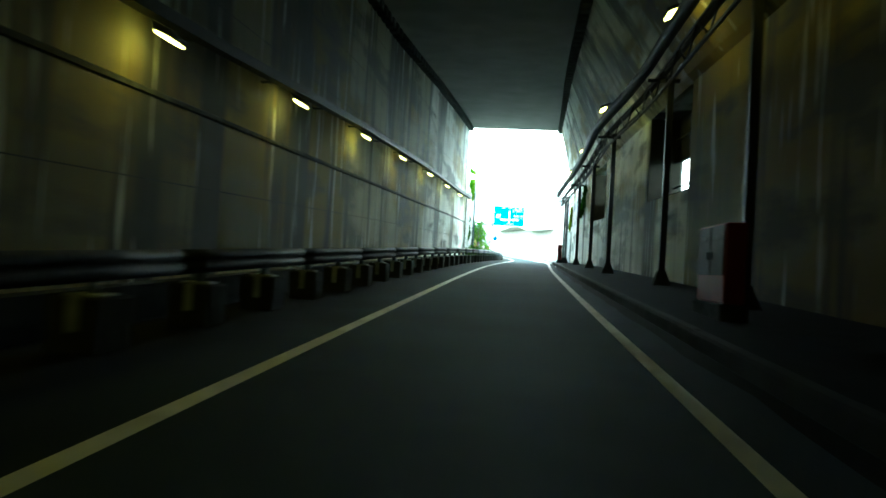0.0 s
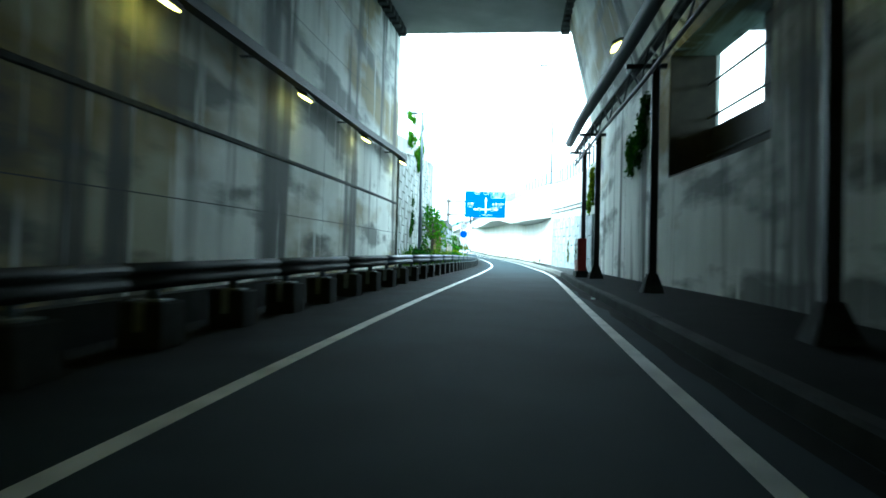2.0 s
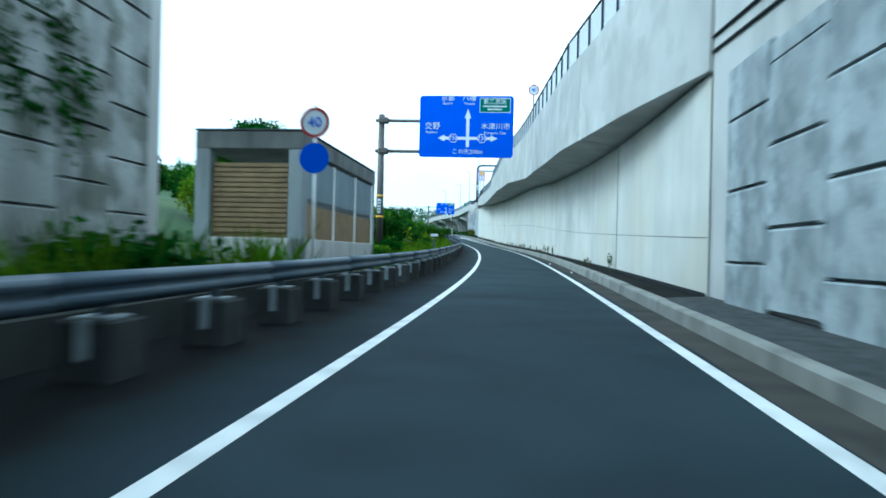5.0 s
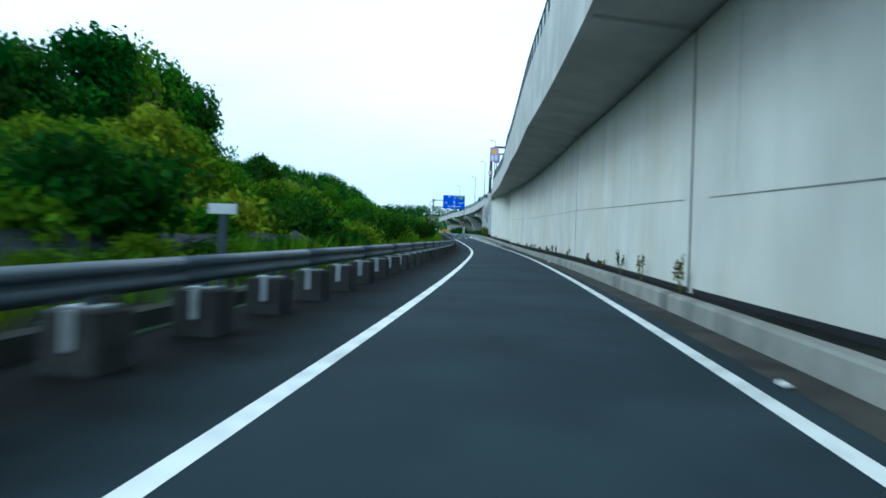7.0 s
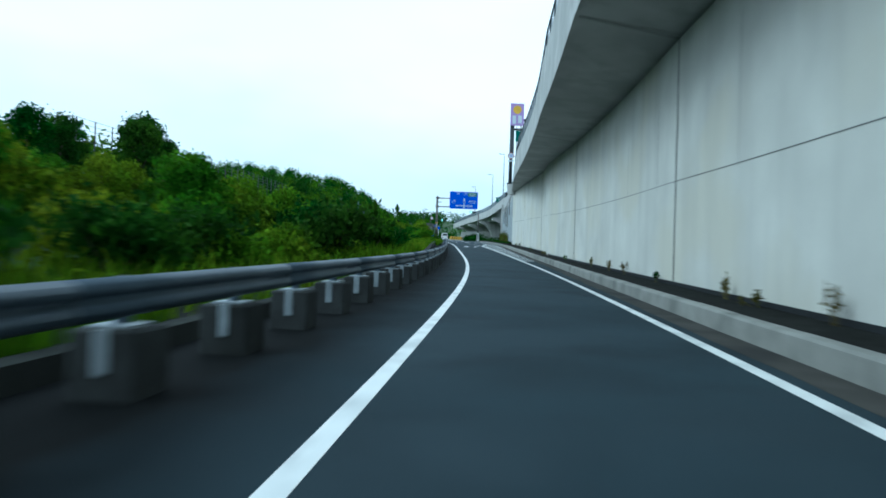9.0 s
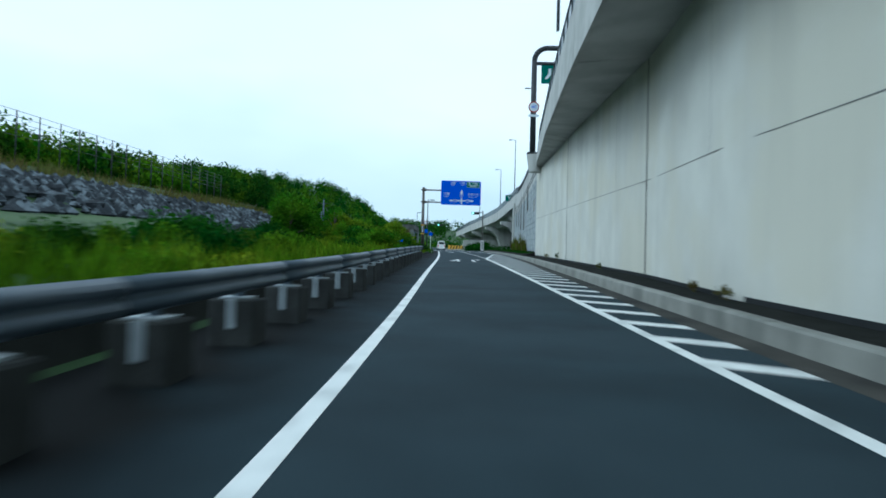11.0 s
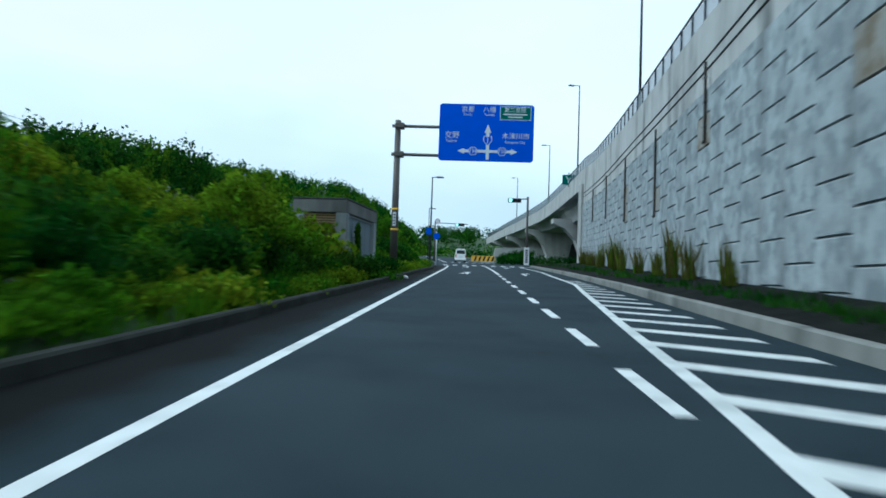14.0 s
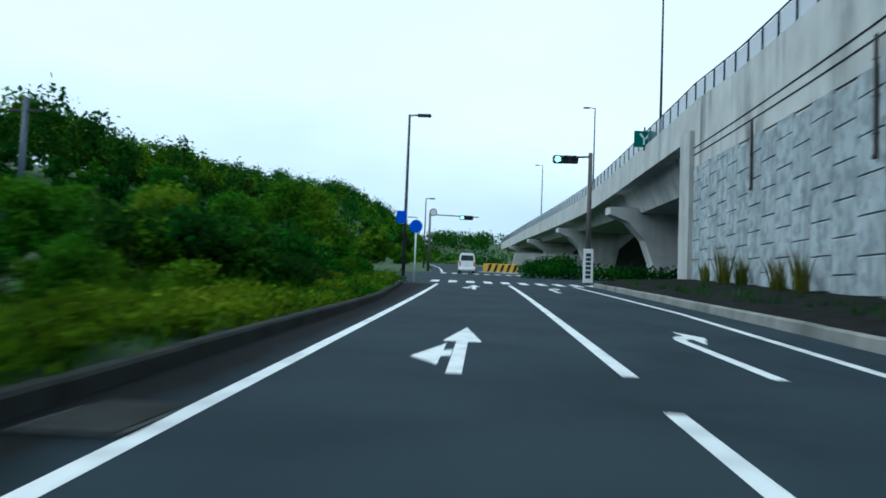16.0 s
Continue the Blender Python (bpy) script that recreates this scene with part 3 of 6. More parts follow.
# kerbs and strips on the right, in pieces of precast kerb
kerb_top = table([(-60, 0.2), (80, 0.2), (98, 0.28), (200, 0.28), (222, 0.26), (292, 0.22)])
# the tunnel stretch is coloured near-black for lack of light
for a, b, mat_ in ((-60, 58, TUNNEL_DIM), (58, 88.5, CONCRETE_DARK)):
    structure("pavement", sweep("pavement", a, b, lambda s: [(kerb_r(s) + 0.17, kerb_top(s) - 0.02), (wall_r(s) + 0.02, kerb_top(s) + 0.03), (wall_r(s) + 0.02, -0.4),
          (kerb_r(s) + 0.17, -0.4)], mat_), "dirty narrow walkway between kerb and wall, coloured darker in the tunnel's dim part", "pavement")
structure("verge", sweep("verge", 88.5, 230.6, lambda s: [(kerb_r(s) + (0.21 if s < 226 else 0.17), kerb_top(s) - 0.03), (wall_r(s) + 0.02, kerb_top(s) - 0.02), (wall_r(s) + 0.02, -0.4),
          (kerb_r(s) + (0.21 if s < 226 else 0.17), -0.4)], SOIL), "bare dark soil strip behind the kerb", "verge")
structure("verge", sweep("verge", 230.6, 292.3, lambda s: [(kerb_r(s) + 0.17, kerb_top(s) - 0.03), (kerb_r(s) + 1.2, 0.45), (wall_r2(s) + 0.05, 0.62), (wall_r2(s) + 0.05, -0.4),
          (kerb_r(s) + 0.17, -0.4)], SOIL), "dark weedy planting strip under the panelled wall", "verge")


structure("verge", sweep("verge", 92, 222, lambda s: [(-6.6, ground_h(s, -6.6) + 0.03), (-5.5, ground_h(s, -5.5) + 0.03), (-4.26, 0.14), (-4.26, -0.3), (-6.6, -0.3)], SOIL, ds=3), "bare dark earth behind the guardrail", "verge")


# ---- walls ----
# sections get darker and yellower inward, for dim lamp-lit depth
for a, b, mat_, words in ((-60, 25, TUNNEL_RUSTY_DIM, "tall rust-stained concrete tunnel wall, coloured darker for the dim depth"), (25, 42.3, TUNNEL_OLIVE_DIM, "tall olive-stained concrete tunnel wall, coloured darker for the fading daylight"), (42.3, 64.3, TUNNEL_WALL, "tall pale concrete tunnel wall with black water stains")):
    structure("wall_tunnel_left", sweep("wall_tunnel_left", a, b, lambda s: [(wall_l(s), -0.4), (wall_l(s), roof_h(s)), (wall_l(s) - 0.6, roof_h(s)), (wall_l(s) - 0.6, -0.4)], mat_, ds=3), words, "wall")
structure("wall_band_left", sweep("wall_band_left", -60, 64.2, lambda s: [(wall_l(s) + 0.03, 3.36), (wall_l(s) + 0.03, 3.44), (wall_l(s) - 0.01, 3.47), (wall_l(s) - 0.01, 3.33)],
          CONCRETE_DARK, ds=6), "thin ledge where two pours of the tunnel wall meet", "ledge")


def right_wall(s):
    return [(wall_r(s), -0.4), (wall_r(s), 6.4), (wall_r(s) - 0.2, 6.6), (2.1, roof_h(s) + 0.2), (wall_r(s) + 1.4, roof_h(s) + 0.2), (wall_r(s) + 1.2, -0.4)]


# window openings through the tunnel's right-hand wall
WINDOWS = [(22.8, 29.0), (42.4, 49.0)]
SILL, HEAD = 3.1, 6.38
cuts = [-60] + [v for w in WINDOWS for v in w] + [62.2]
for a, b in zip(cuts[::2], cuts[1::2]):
    structure("wall_tunnel_right", sweep("wall_tunnel_right", a, b, right_wall, TUNNEL_WALL if b > 30 else TUNNEL_RUSTY_DIM, ds=3), "concrete tunnel wall behind steel posts", "wall")
for a, b in WINDOWS:
    structure("wall_tunnel_right", sweep("wall_tunnel_right", a, b, lambda s: [(wall_r(s), -0.4), (wall_r(s), SILL), (wall_r(s) + 1.2, SILL), (wall_r(s) + 1.2, -0.4)], TUNNEL_WALL),
              "concrete tunnel wall under a window opening", "wall")
    structure("wall_tunnel_right", sweep("wall_tunnel_right", a, b, lambda s: [(wall_r(s), HEAD)] + right_wall(s)[1:5] + [(wall_r(s) + 1.22, HEAD)], TUNNEL_WALL),
              "concrete tunnel wall over a window opening", "wall")
structure("road", sweep("road", -60, 64, lambda s: [(wall_r(s) + 1.25, -0.1), (20, -0.1), (20, -0.4), (wall_r(s) + 1.25, -0.4)], ASPHALT, ds=4), "dark asphalt lane beyond the tunnel's openings", "road")
structure("ceiling", sweep("ceiling", -60, 64.8, lambda s: [(wall_l(s) - 0.6, roof_h(s) - 0.02), (20.0, roof_h(s) - 0.02), (20.0, roof_h(s) + 0.8),
          (wall_l(s) - 0.6, roof_h(s) + 0.8)], CEILING, ds=3), "board-marked concrete tunnel ceiling", "ceiling")
for a, b in WINDOWS:
    # out-of-view boarding, added to hold daylight back
    structure("window_boarding", sweep("window_boarding", a, b - 3.3 if a > 30 else b - 2.4, lambda s: [(wall_r(s) + 1.1, SILL), (wall_r(s) + 1.1, HEAD), (wall_r(s) + 1.19, HEAD), (wall_r(s) + 1.19, SILL)], STEEL_DARK),
              "unseen dark boarding added to block daylight through the opening", "boarding")
    low = 3.5 if a < 30 else 4.45
    structure("window_boarding", sweep("window_boarding", b - (2.4 if a < 30 else 3.3) + 0.01, b, lambda s: [(wall_r(s) + 1.1, SILL + 0.05), (wall_r(s) + 1.1, low), (wall_r(s) + 1.19, low), (wall_r(s) + 1.19, SILL + 0.05)], STEEL_DARK),
              "dark boarding over the lower part of the opening", "boarding")
    if a < 30:
        structure("window_boarding", sweep("window_boarding", b - 2.4, b, lambda s: [(wall_r(s) + 1.1, 4.7), (wall_r(s) + 1.1, HEAD), (wall_r(s) + 1.19, HEAD), (wall_r(s) + 1.19, 4.7)], STEEL_DARK),
                  "dark boarding over the upper part of the opening", "boarding")
    # dark sheets put the shade of jamb and sill into the colour
    structure("window_lining", sweep("window_lining", b - 0.06, b - 0.003, lambda s: [(wall_r(s) + 0.02, SILL), (wall_r(s) + 0.02, HEAD), (wall_r(s) + 1.18, HEAD), (wall_r(s) + 1.18, SILL)], BROWN_DARK),
              "dark lining that paints the shade of the opening's jamb", "window lining")
    structure("window_sill", sweep("window_sill", a + 0.01, b - 0.07, lambda s: [(wall_r(s) + 0.01, SILL + 0.003), (wall_r(s) + 0.01, SILL + 0.04), (wall_r(s) + 1.08, SILL + 0.04), (wall_r(s) + 1.08, SILL + 0.003)],
              BROWN_DARK), "dark sheet that paints the shade on the opening's sill", "window sill")
# unseen sheet across the road, added to close off the tunnel's rear
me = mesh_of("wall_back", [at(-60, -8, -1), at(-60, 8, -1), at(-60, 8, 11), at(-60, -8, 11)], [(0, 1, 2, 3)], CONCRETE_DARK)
structure("wall_back", me, "unseen dark sheet added to close the tunnel behind", "wall")


WALL_R1 = structure("wall_right", sweep("wall_right", 62.2, 88.5, lambda s: [(wall_r(s), -0.4), (wall_r(s), top_r(s)), (wall_r(s) + 0.5, top_r(s)), (wall_r(s) + 0.5, -0.4)], CONCRETE_STREAKED, ds=2),
          "concrete retaining wall with a smooth upper band", "wall")
panel_top = table([(62, 2.86), (65, 3.0), (71.5, 3.32), (89, 4.14)])
for line in (table([(62, 3.39), (65, 3.53), (73, 3.91), (89, 4.66)]), table([(62, 3.6), (65, 3.75), (73, 4.14), (89, 4.93)])):
    structure("wall_moulding", sweep("wall_moulding", 62.25, 88.5, lambda s: [(wall_r(s) - 0.05, line(s)), (wall_r(s) - 0.05, line(s) + 0.025), (wall_r(s) + 0.01, line(s) + 0.05),
              (wall_r(s) + 0.01, line(s) - 0.015)], CONCRETE_DARK, ds=4), "narrow projecting moulding along the wall", "moulding")
JOINTS = [99.0, 118.0, 138.0, 157.8, 176.5, 195.3, 211.7, 230.6]
starts = [88.5] + JOINTS
for a, b in zip(starts, JOINTS):
    g = 0.025
    structure("wall_right", sweep("wall_right", a + g, b - g, lambda s: [(wall_r(s), -0.4), (wall_r(s), soffit_h(s)), (wall_r(s) + 0.5, soffit_h(s)), (wall_r(s) + 0.5, -0.4)],
              CONCRETE_NEW, ds=2), "pale smooth concrete bay of the retaining wall", "wall")
    structure("deck_right", sweep("deck_right", a + g, b - g, lambda s: [(wall_r(s) + 0.5, soffit_h(s)), (edge_d(s) + 0.12, edge_h(s) - 0.05), (edge_d(s) + 0.1, edge_h(s) - 0.12), (edge_d(s), edge_h(s) - 0.1),
              (edge_d(s) + 0.06, top_r(s)), (edge_d(s) + 0.32, top_r(s)), (edge_d(s) + 0.35, edge_h(s) + 0.45), (wall_r(s) + 0.5, soffit_h(s) + 0.7)], CONCRETE_DECK, ds=2),
              "concrete road deck cantilevered over the slip road, with parapet", "deck")
structure("joint_backing", sweep("joint_backing", 88.6, 230.6, lambda s: [(wall_r(s) + 0.08, -0.4), (wall_r(s) + 0.08, soffit_h(s) - 0.05), (wall_r(s) + 0.3, soffit_h(s) - 0.05), (wall_r(s) + 0.3, -0.4)],
          DARK, ds=4), "dark filler seen in the wall's joints", "joint")
pour_h = table([(88, 1.3), (109, 1.63), (117.75, 1.84), (138, 2.45), (158, 2.85), (195, 3.01), (212, 3.05), (230.6, 3.2)])
structure("pour_line", sweep("pour_line", 88.7, 230.5, lambda s: [(wall_r(s) - 0.004, pour_h(s)), (wall_r(s) - 0.004, pour_h(s) + 0.02)], JOINT, ds=2, closed=False),
          "fine horizontal pour line across the bays", "joint")
for s in JOINTS[:-1] + [88.55]:
    wide = 0.03 if s < 150 else 0.038
    structure("joint_seal", sweep("joint_seal", s - wide, s + wide, lambda q: [(wall_r(s) - 0.01, -0.1), (wall_r(s) - 0.01, soffit_h(s))], DARK, closed=False), "dark upright seal between two bays", "joint")
    if s > 93:
        structure("joint_seal", sweep("joint_seal", s - 0.025, s + 0.025, lambda q: [(wall_r(s) - 0.002, soffit_h(s) - 0.008), (edge_d(s) + 0.12, edge_h(s) - 0.062)], DARK, closed=False),
                  "dark seal across the underside of the deck", "joint")
for s, low_h, high_h in ((107.6, 1.7, 4.5), (115.8, 2.0, 4.4), (124.2, 1.5, 5.0), (134.2, 1.9, 5.4), (145.5, 2.6, 5.0), (153.2, 2.7, 5.6), (159.8, 2.8, 5.0), (164.0, 2.8, 4.6), (172.0, 2.9, 5.8), (189.0, 3.0, 6.0),
                         (199.5, 3.0, 6.0), (208.5, 3.1, 6.3), (219.0, 1.0, 6.6)):
    structure("crack_line", sweep("crack_line", s, s + 0.022, lambda q: [(wall_r(q) - 0.004, low_h), (wall_r(q) - 0.004, high_h)], KERB, closed=False), "fine upright crack line in the bay", "joint")
# shadow line between soil and wall, laid on as a black strip
structure("wall_foot", sweep("wall_foot", 88.7, 230.5, lambda s: [(wall_r(s) - 0.012, kerb_top(s) - 0.05), (wall_r(s) - 0.012, kerb_top(s) + 0.07)], DARK, ds=2, closed=False), "black strip for the shadow line along the foot of the wall", "joint")

# panelled wall by the crossing
WALL_R2 = structure("wall_panelled", sweep("wall_panelled", 230.6, 292.3, lambda s: [(wall_r2(s), -0.4), (wall_r2(s), top2(s)), (wall_r2(s) + 0.6, top2(s)), (wall_r2(s) + 0.6, -0.4)],
          CONCRETE_STREAKED, ds=3), "grey retaining wall faced with staggered precast panels", "wall")
panel_top2 = table([(230.6, 6.75), (239, 6.58), (246, 6.36), (256, 6.18), (275, 6.2), (292.3, 6.4)])
for over in (0.0, 0.7, 1.08):
    structure("wall_moulding", sweep("wall_moulding", 230.7, 292.2, lambda s: [(wall_r2(s) - 0.04, panel_top2(s) + over), (wall_r2(s) - 0.04, panel_top2(s) + over + 0.02),
              (wall_r2(s) + 0.01, panel_top2(s) + over + 0.04), (wall_r2(s) + 0.01, panel_top2(s) + over - 0.03)], CONCRETE_DARK, ds=4), "narrow projecting moulding along the wall", "moulding")
# panelled wall on the left past the tunnel
top_l = table([(64.3, 6.9), (77, 8.28), (88, 9.35)])
WALL_L = structure("wall_left", sweep("wall_left", 64.3, 88, lambda s: [(wall_l(s), -0.4), (wall_l(s), top_l(s)), (wall_l(s) - 0.6, top_l(s)), (wall_l(s) - 0.6, -0.4)], CONCRETE, ds=2),
          "tall wall of staggered precast panels, stained and overgrown", "wall")
structure("wall_left", sweep("wall_left", 87.5, 88.1, lambda s: [(-7.46, -0.4), (-7.46, top_l(88)), (-30, top_l(88)), (-30, -0.4)], CONCRETE, ds=2), "return of the panelled wall away from the road", "wall")
# seams of the formwork on the tunnel's walls
for h in (1.9, 5.7, 7.5, 9.3):
    structure("formwork_seam", sweep("formwork_seam", -30, 64.2, lambda s: [(wall_l(s) + 0.006, h), (wall_l(s) + 0.006, h + 0.022)], CONCRETE_DARK, ds=4, closed=False), "dark horizontal formwork seam", "seam")
for k in range(17):
    q = -24 + 5.4 * k
    structure("formwork_seam", sweep("formwork_seam", q, q + 0.03, lambda s: [(wall_l(s) + 0.007, 0.1), (wall_l(s) + 0.007, roof_h(s))], CONCRETE_DARK, closed=False), "dark upright formwork seam", "seam")
for q in (-8.0, 0.5, 9.0, 17.5, 36.0, 54.5, 61.0):
    structure("formwork_seam", sweep("formwork_seam", q, q + 0.04, lambda s: [(wall_r(s) - 0.007, 0.2), (wall_r(s) - 0.007, 6.3)], CONCRETE_DARK, closed=False), "dark upright formwork seam", "seam")
# raised ground behind the right-hand walls carries the upper road
structure("upper_road", sweep("upper_road", 64.8, 292.3, lambda s: [((wall_r(s) + 0.5) if s < 230.6 else wall_r2(s) + 0.6, top_r(s) - 1.2 if s < 230.6 else top2(s) - 1.0), (26, 6.9), (26, 6.0),
          ((wall_r(s) + 0.5) if s < 230.6 else wall_r2(s) + 0.6, 6.0 if s > 120 else 4.0)], ASPHALT, ds=4), "upper road behind the parapet", "road")


# ---- things: guardrail ----
def beam_profile(off):
    """Cross-section of a two-wave steel beam, as (d, h)."""
    pts = [(0.0, 0.83), (0.055, 0.80), (0.075, 0.765), (0.06, 0.725), (0.012, 0.695), (0.06, 0.665), (0.075, 0.625), (0.055, 0.59), (0.0, 0.56)]
    back = [(a - 0.012, b) for a, b in reversed(pts)]
    return [(off + a, b) for a, b in pts + back]


RAIL_D = table([(-60, -3.22), (60, -3.2), (150, -3.2), (175, -3.05), (190, -2.85), (223, -2.8)])
rail_lift = table([(60, 0.045), (95, 0.0)])
guardrail = thing("guardrail", Matrix.Identity(4), "grey two-wave steel guardrail on concrete blocks beside the road", "guardrail")
s = -44.0
while s < 222:
    e = min(s + 4.0, 222.3)
    part("beam", sweep("beam", s, e + 0.06, lambda q: [(a, b + rail_lift(q)) for a, b in beam_profile(RAIL_D(q))], STEEL_DIM if s < 48 else STEEL, ds=2.0, smooth=True), guardrail)
    s += 4.0
bm = bmesh.new()
tube_bm(bm, (0, 0, 0.35), (0, 0, 0.82), 0.057, seg=12)
box_bm(bm, 0.09, 0.1, 0.22, (0.05, 0, 0.7), 0.005)
POST = from_bm("post", bm, STEEL)
bm = bmesh.new()
box_bm(bm, 0.46, 0.5, 0.62, (0, 0, 0.16), 0.02)
BLOCK = from_bm("footing_block", bm, FOOTING)
STRAP = box("strap", 0.1, 0.012, 0.3, GALVANISED, bevel=0.003)
PLATE = box("base_plate", 0.3, 0.3, 0.024, GALVANISED, bevel=0.004)
for i in range(134):
    s = -43.2 + 2.0 * i
    if s > 222:
        break
    d = RAIL_D(s) - 0.12
    b = part("footing_block", BLOCK, guardrail, pose_at(s, d, 0), "weathered concrete footing block")
    p = part("post", POST, guardrail, pose_at(s, d, 0))
    part("base_plate", PLATE, p, pose(0, 0, 0.48), "pale galvanised base plate")
    part("strap", STRAP, p, pose(0, -0.252, 0.32), "pale galvanised strap")
part("end_cap", sweep("end_cap", 222.3, 222.42, lambda q: [(RAIL_D(q) - 0.02, 0.85), (RAIL_D(q) + 0.09, 0.85), (RAIL_D(q) + 0.09, 0.54), (RAIL_D(q) - 0.02, 0.54)], STEEL), guardrail,
     label="folded steel end of the rail")
# low concrete edge behind the blocks
edge_top = table([(-60, 0.42), (90, 0.42), (100, 0.2), (150, 0.2), (170, 0.46), (222, 0.46)])
structure("edge_strip", sweep("edge_strip", -60, 222, lambda s: [(-4.25, 0.0), (-4.25, edge_top(s)), (-4.0, edge_top(s)), (-3.97, 0.0)], KERB_DARK, ds=4), "low dark concrete edging behind the guardrail", "kerb")


def kerb_pieces(name, s0, s1, line, side, top, label, length=2.0, mat=KERB, wide=0.18):
    root = structure(name, None, label, "kerb")
    s = s0
    while s < s1 - 0.01:
        e = min(s + length, s1)
        w = wide * side
        hh = 0.012 * random.random()
        part("kerb_stone", sweep("kerb_stone", s + 0.006, e - 0.006, lambda q: [(line(q), -0.3), (line(q) + 0.02 * side, top(q) - 0.03 - hh), (line(q) + 0.05 * side, top(q) - hh),
             (line(q) + w, top(q) - hh), (line(q) + w, -0.3)], mat, ds=2.0), root)
        s = e
    return root


# darker copy of the kerb for the dim tunnel
kerb_pieces("kerb_right", -20, 62, kerb_r, 1, kerb_top, "precast concrete kerb inside the tunnel, darkened for the low light", 2.0, KERB_DARK)
kerb_pieces("kerb_right", 62, 88, kerb_r, 1, kerb_top, "grey precast concrete kerb, stained along its foot")
kerb_pieces("kerb_right", 88, 226, kerb_r, 1, kerb_top, "broad grey precast concrete kerb under the smooth wall", wide=0.22)
kerb_pieces("kerb_right", 226, 292, kerb_r, 1, kerb_top, "grey precast concrete kerb along the planting strip")
kerb_pieces("kerb_left", 222.5, 289, left_kerb, -1, lambda s: 0.17, "dark grey precast concrete kerb under overhanging weeds", 2.0, KERB_DARK)

# ---- things: tunnel ----
conduit_h = table([(-60, 3.7), (11.8, 4.25), (18.4, 4.55), (25.6, 4.83), (32.7, 5.0), (40.8, 5.15), (55, 5.15), (62.8, 5.33)])
conduit = thing("conduit", Matrix.Identity(4), "dark cable conduit carried along the stained tunnel wall", "conduit")
part("tray", sweep("tray", -45, 64.1, lambda s: [(wall_l(s) + 0.3, conduit_h(s) + 0.2), (wall_l(s) + 0.54, conduit_h(s) + 0.2), (wall_l(s) + 0.54, conduit_h(s) + 0.42), (wall_l(s) + 0.3, conduit_h(s) + 0.42)],
     DARK, ds=3), conduit)
part("pipe", sweep("pipe", -45, 64.1, lambda s: [(wall_l(s) + 0.25 + 0.05 * math.cos(k * 1.047), conduit_h(s) + 0.5 + 0.05 * math.sin(k * 1.047)) for k in range(6)], DARK, ds=3, smooth=True), conduit)
ARM = box("bracket", 0.5, 0.05, 0.05, STEEL_DARK, bevel=0.004)
for i in range(27):
    s = -43 + i * 4.0
    part("bracket", ARM, conduit, pose_at(s, wall_l(s) + 0.25, conduit_h(s) + 0.22))


def wall_lamp(m, label):
    ob = thing("tunnel_lamp", m, label, "lamp", "lamps along the tunnel")
    part("housing", box("housing", 0.3, 0.62, 0.1, STEEL_DARK, bevel=0.02), ob)
    part("lens", box("lens", 0.24, 0.54, 0.06, LAMP, centre=(0.02, 0, -0.07), bevel=0.02), ob, label="glowing warm white lens")
    part("arm", box("arm", 0.3, 0.05, 0.05, STEEL_DARK, centre=(-0.22, 0, 0.06), bevel=0.004), ob)
    return ob


lamp0 = wall_lamp(pose_at(11.8, wall_l(11.8) + 0.55, 4.25) @ pose(0, 0, 0, 0, 25, 0), "lit tunnel lamp under the cable conduit")
for s in (-11.2, -3.5, 4.2, 18.4, 25.6, 32.7, 40.8, 48.0, 55.0, 62.8):
    copy_thing(lamp0, pose_at(s, wall_l(s) + 0.55, conduit_h(s)) @ pose(0, 0, 0, 0, 25, 0))
rack_h = table([(-60, 6.6), (0, 6.5), (20, 6.3), (34, 5.7), (54.5, 5.3), (60, 5.5), (66, 5.6)])
for s in (4.0, 11.6, 19.2, 29.5, 39.2, 48.0):
    copy_thing(lamp0, pose_at(s, post_line(s) - 0.55, rack_h(s) + 1.0) @ pose(0, 0, 0, 0, 25, 180))
# posts and lattice rack along the right-hand wall
bm = bmesh.new()
box_bm(bm, 0.17, 0.17, 6.2, (0, 0, 3.1), 0.01)
SHAFT = from_bm("shaft", bm, STEEL_DARK)
bm = bmesh.new()
bmesh.ops.create_cone(bm, cap_ends=True, segments=4, radius1=0.36, radius2=0.15, depth=0.45, matrix=Matrix.Translation((0, 0, 0.2)) @ pose(0, 0, 0, 0, 0, 45))
FOOT = from_bm("foot", bm, CONCRETE_DARK)
for s in (-9.0, -1.0, 7.0, 14.0, 21.5, 29.7, 37.5, 46.0, 54.2, 59.7):
    h = rack_h(s)
    ob = thing("steel_post", pose_at(s, post_line(s), 0.2), "dark steel post on a flared concrete foot by the tunnel wall", "post", "posts along the wall")
    part("shaft", SHAFT, ob, Matrix.Diagonal((1, 1, (h - 0.2) / 6.2, 1)))
    part("foot", FOOT, ob, label="flared dark concrete foot")
    part("cross_arm", box("cross_arm", 0.9, 0.1, 0.1, STEEL_DARK, centre=(-0.2, 0, h - 0.35), bevel=0.005), ob)
rack = thing("cable_rack", Matrix.Identity(4), "dark steel lattice rack with cables on top of the posts", "cable rack")
for name, dd, dh, r in (("chord", -0.35, 0.0, 0.05), ("chord", -0.35, -0.6, 0.05), ("chord", 0.1, 0.0, 0.05), ("cable", -0.15, 0.12, 0.09), ("duct", -0.6, 0.36, 0.19)):
    part(name, sweep(name, -20, 60.4, lambda s: [(post_line(s) + dd + r * math.cos(k * 1.047), rack_h(s) + dh + r * math.sin(k * 1.047)) for k in range(6)], STEEL_DARK, ds=3, smooth=True), rack)
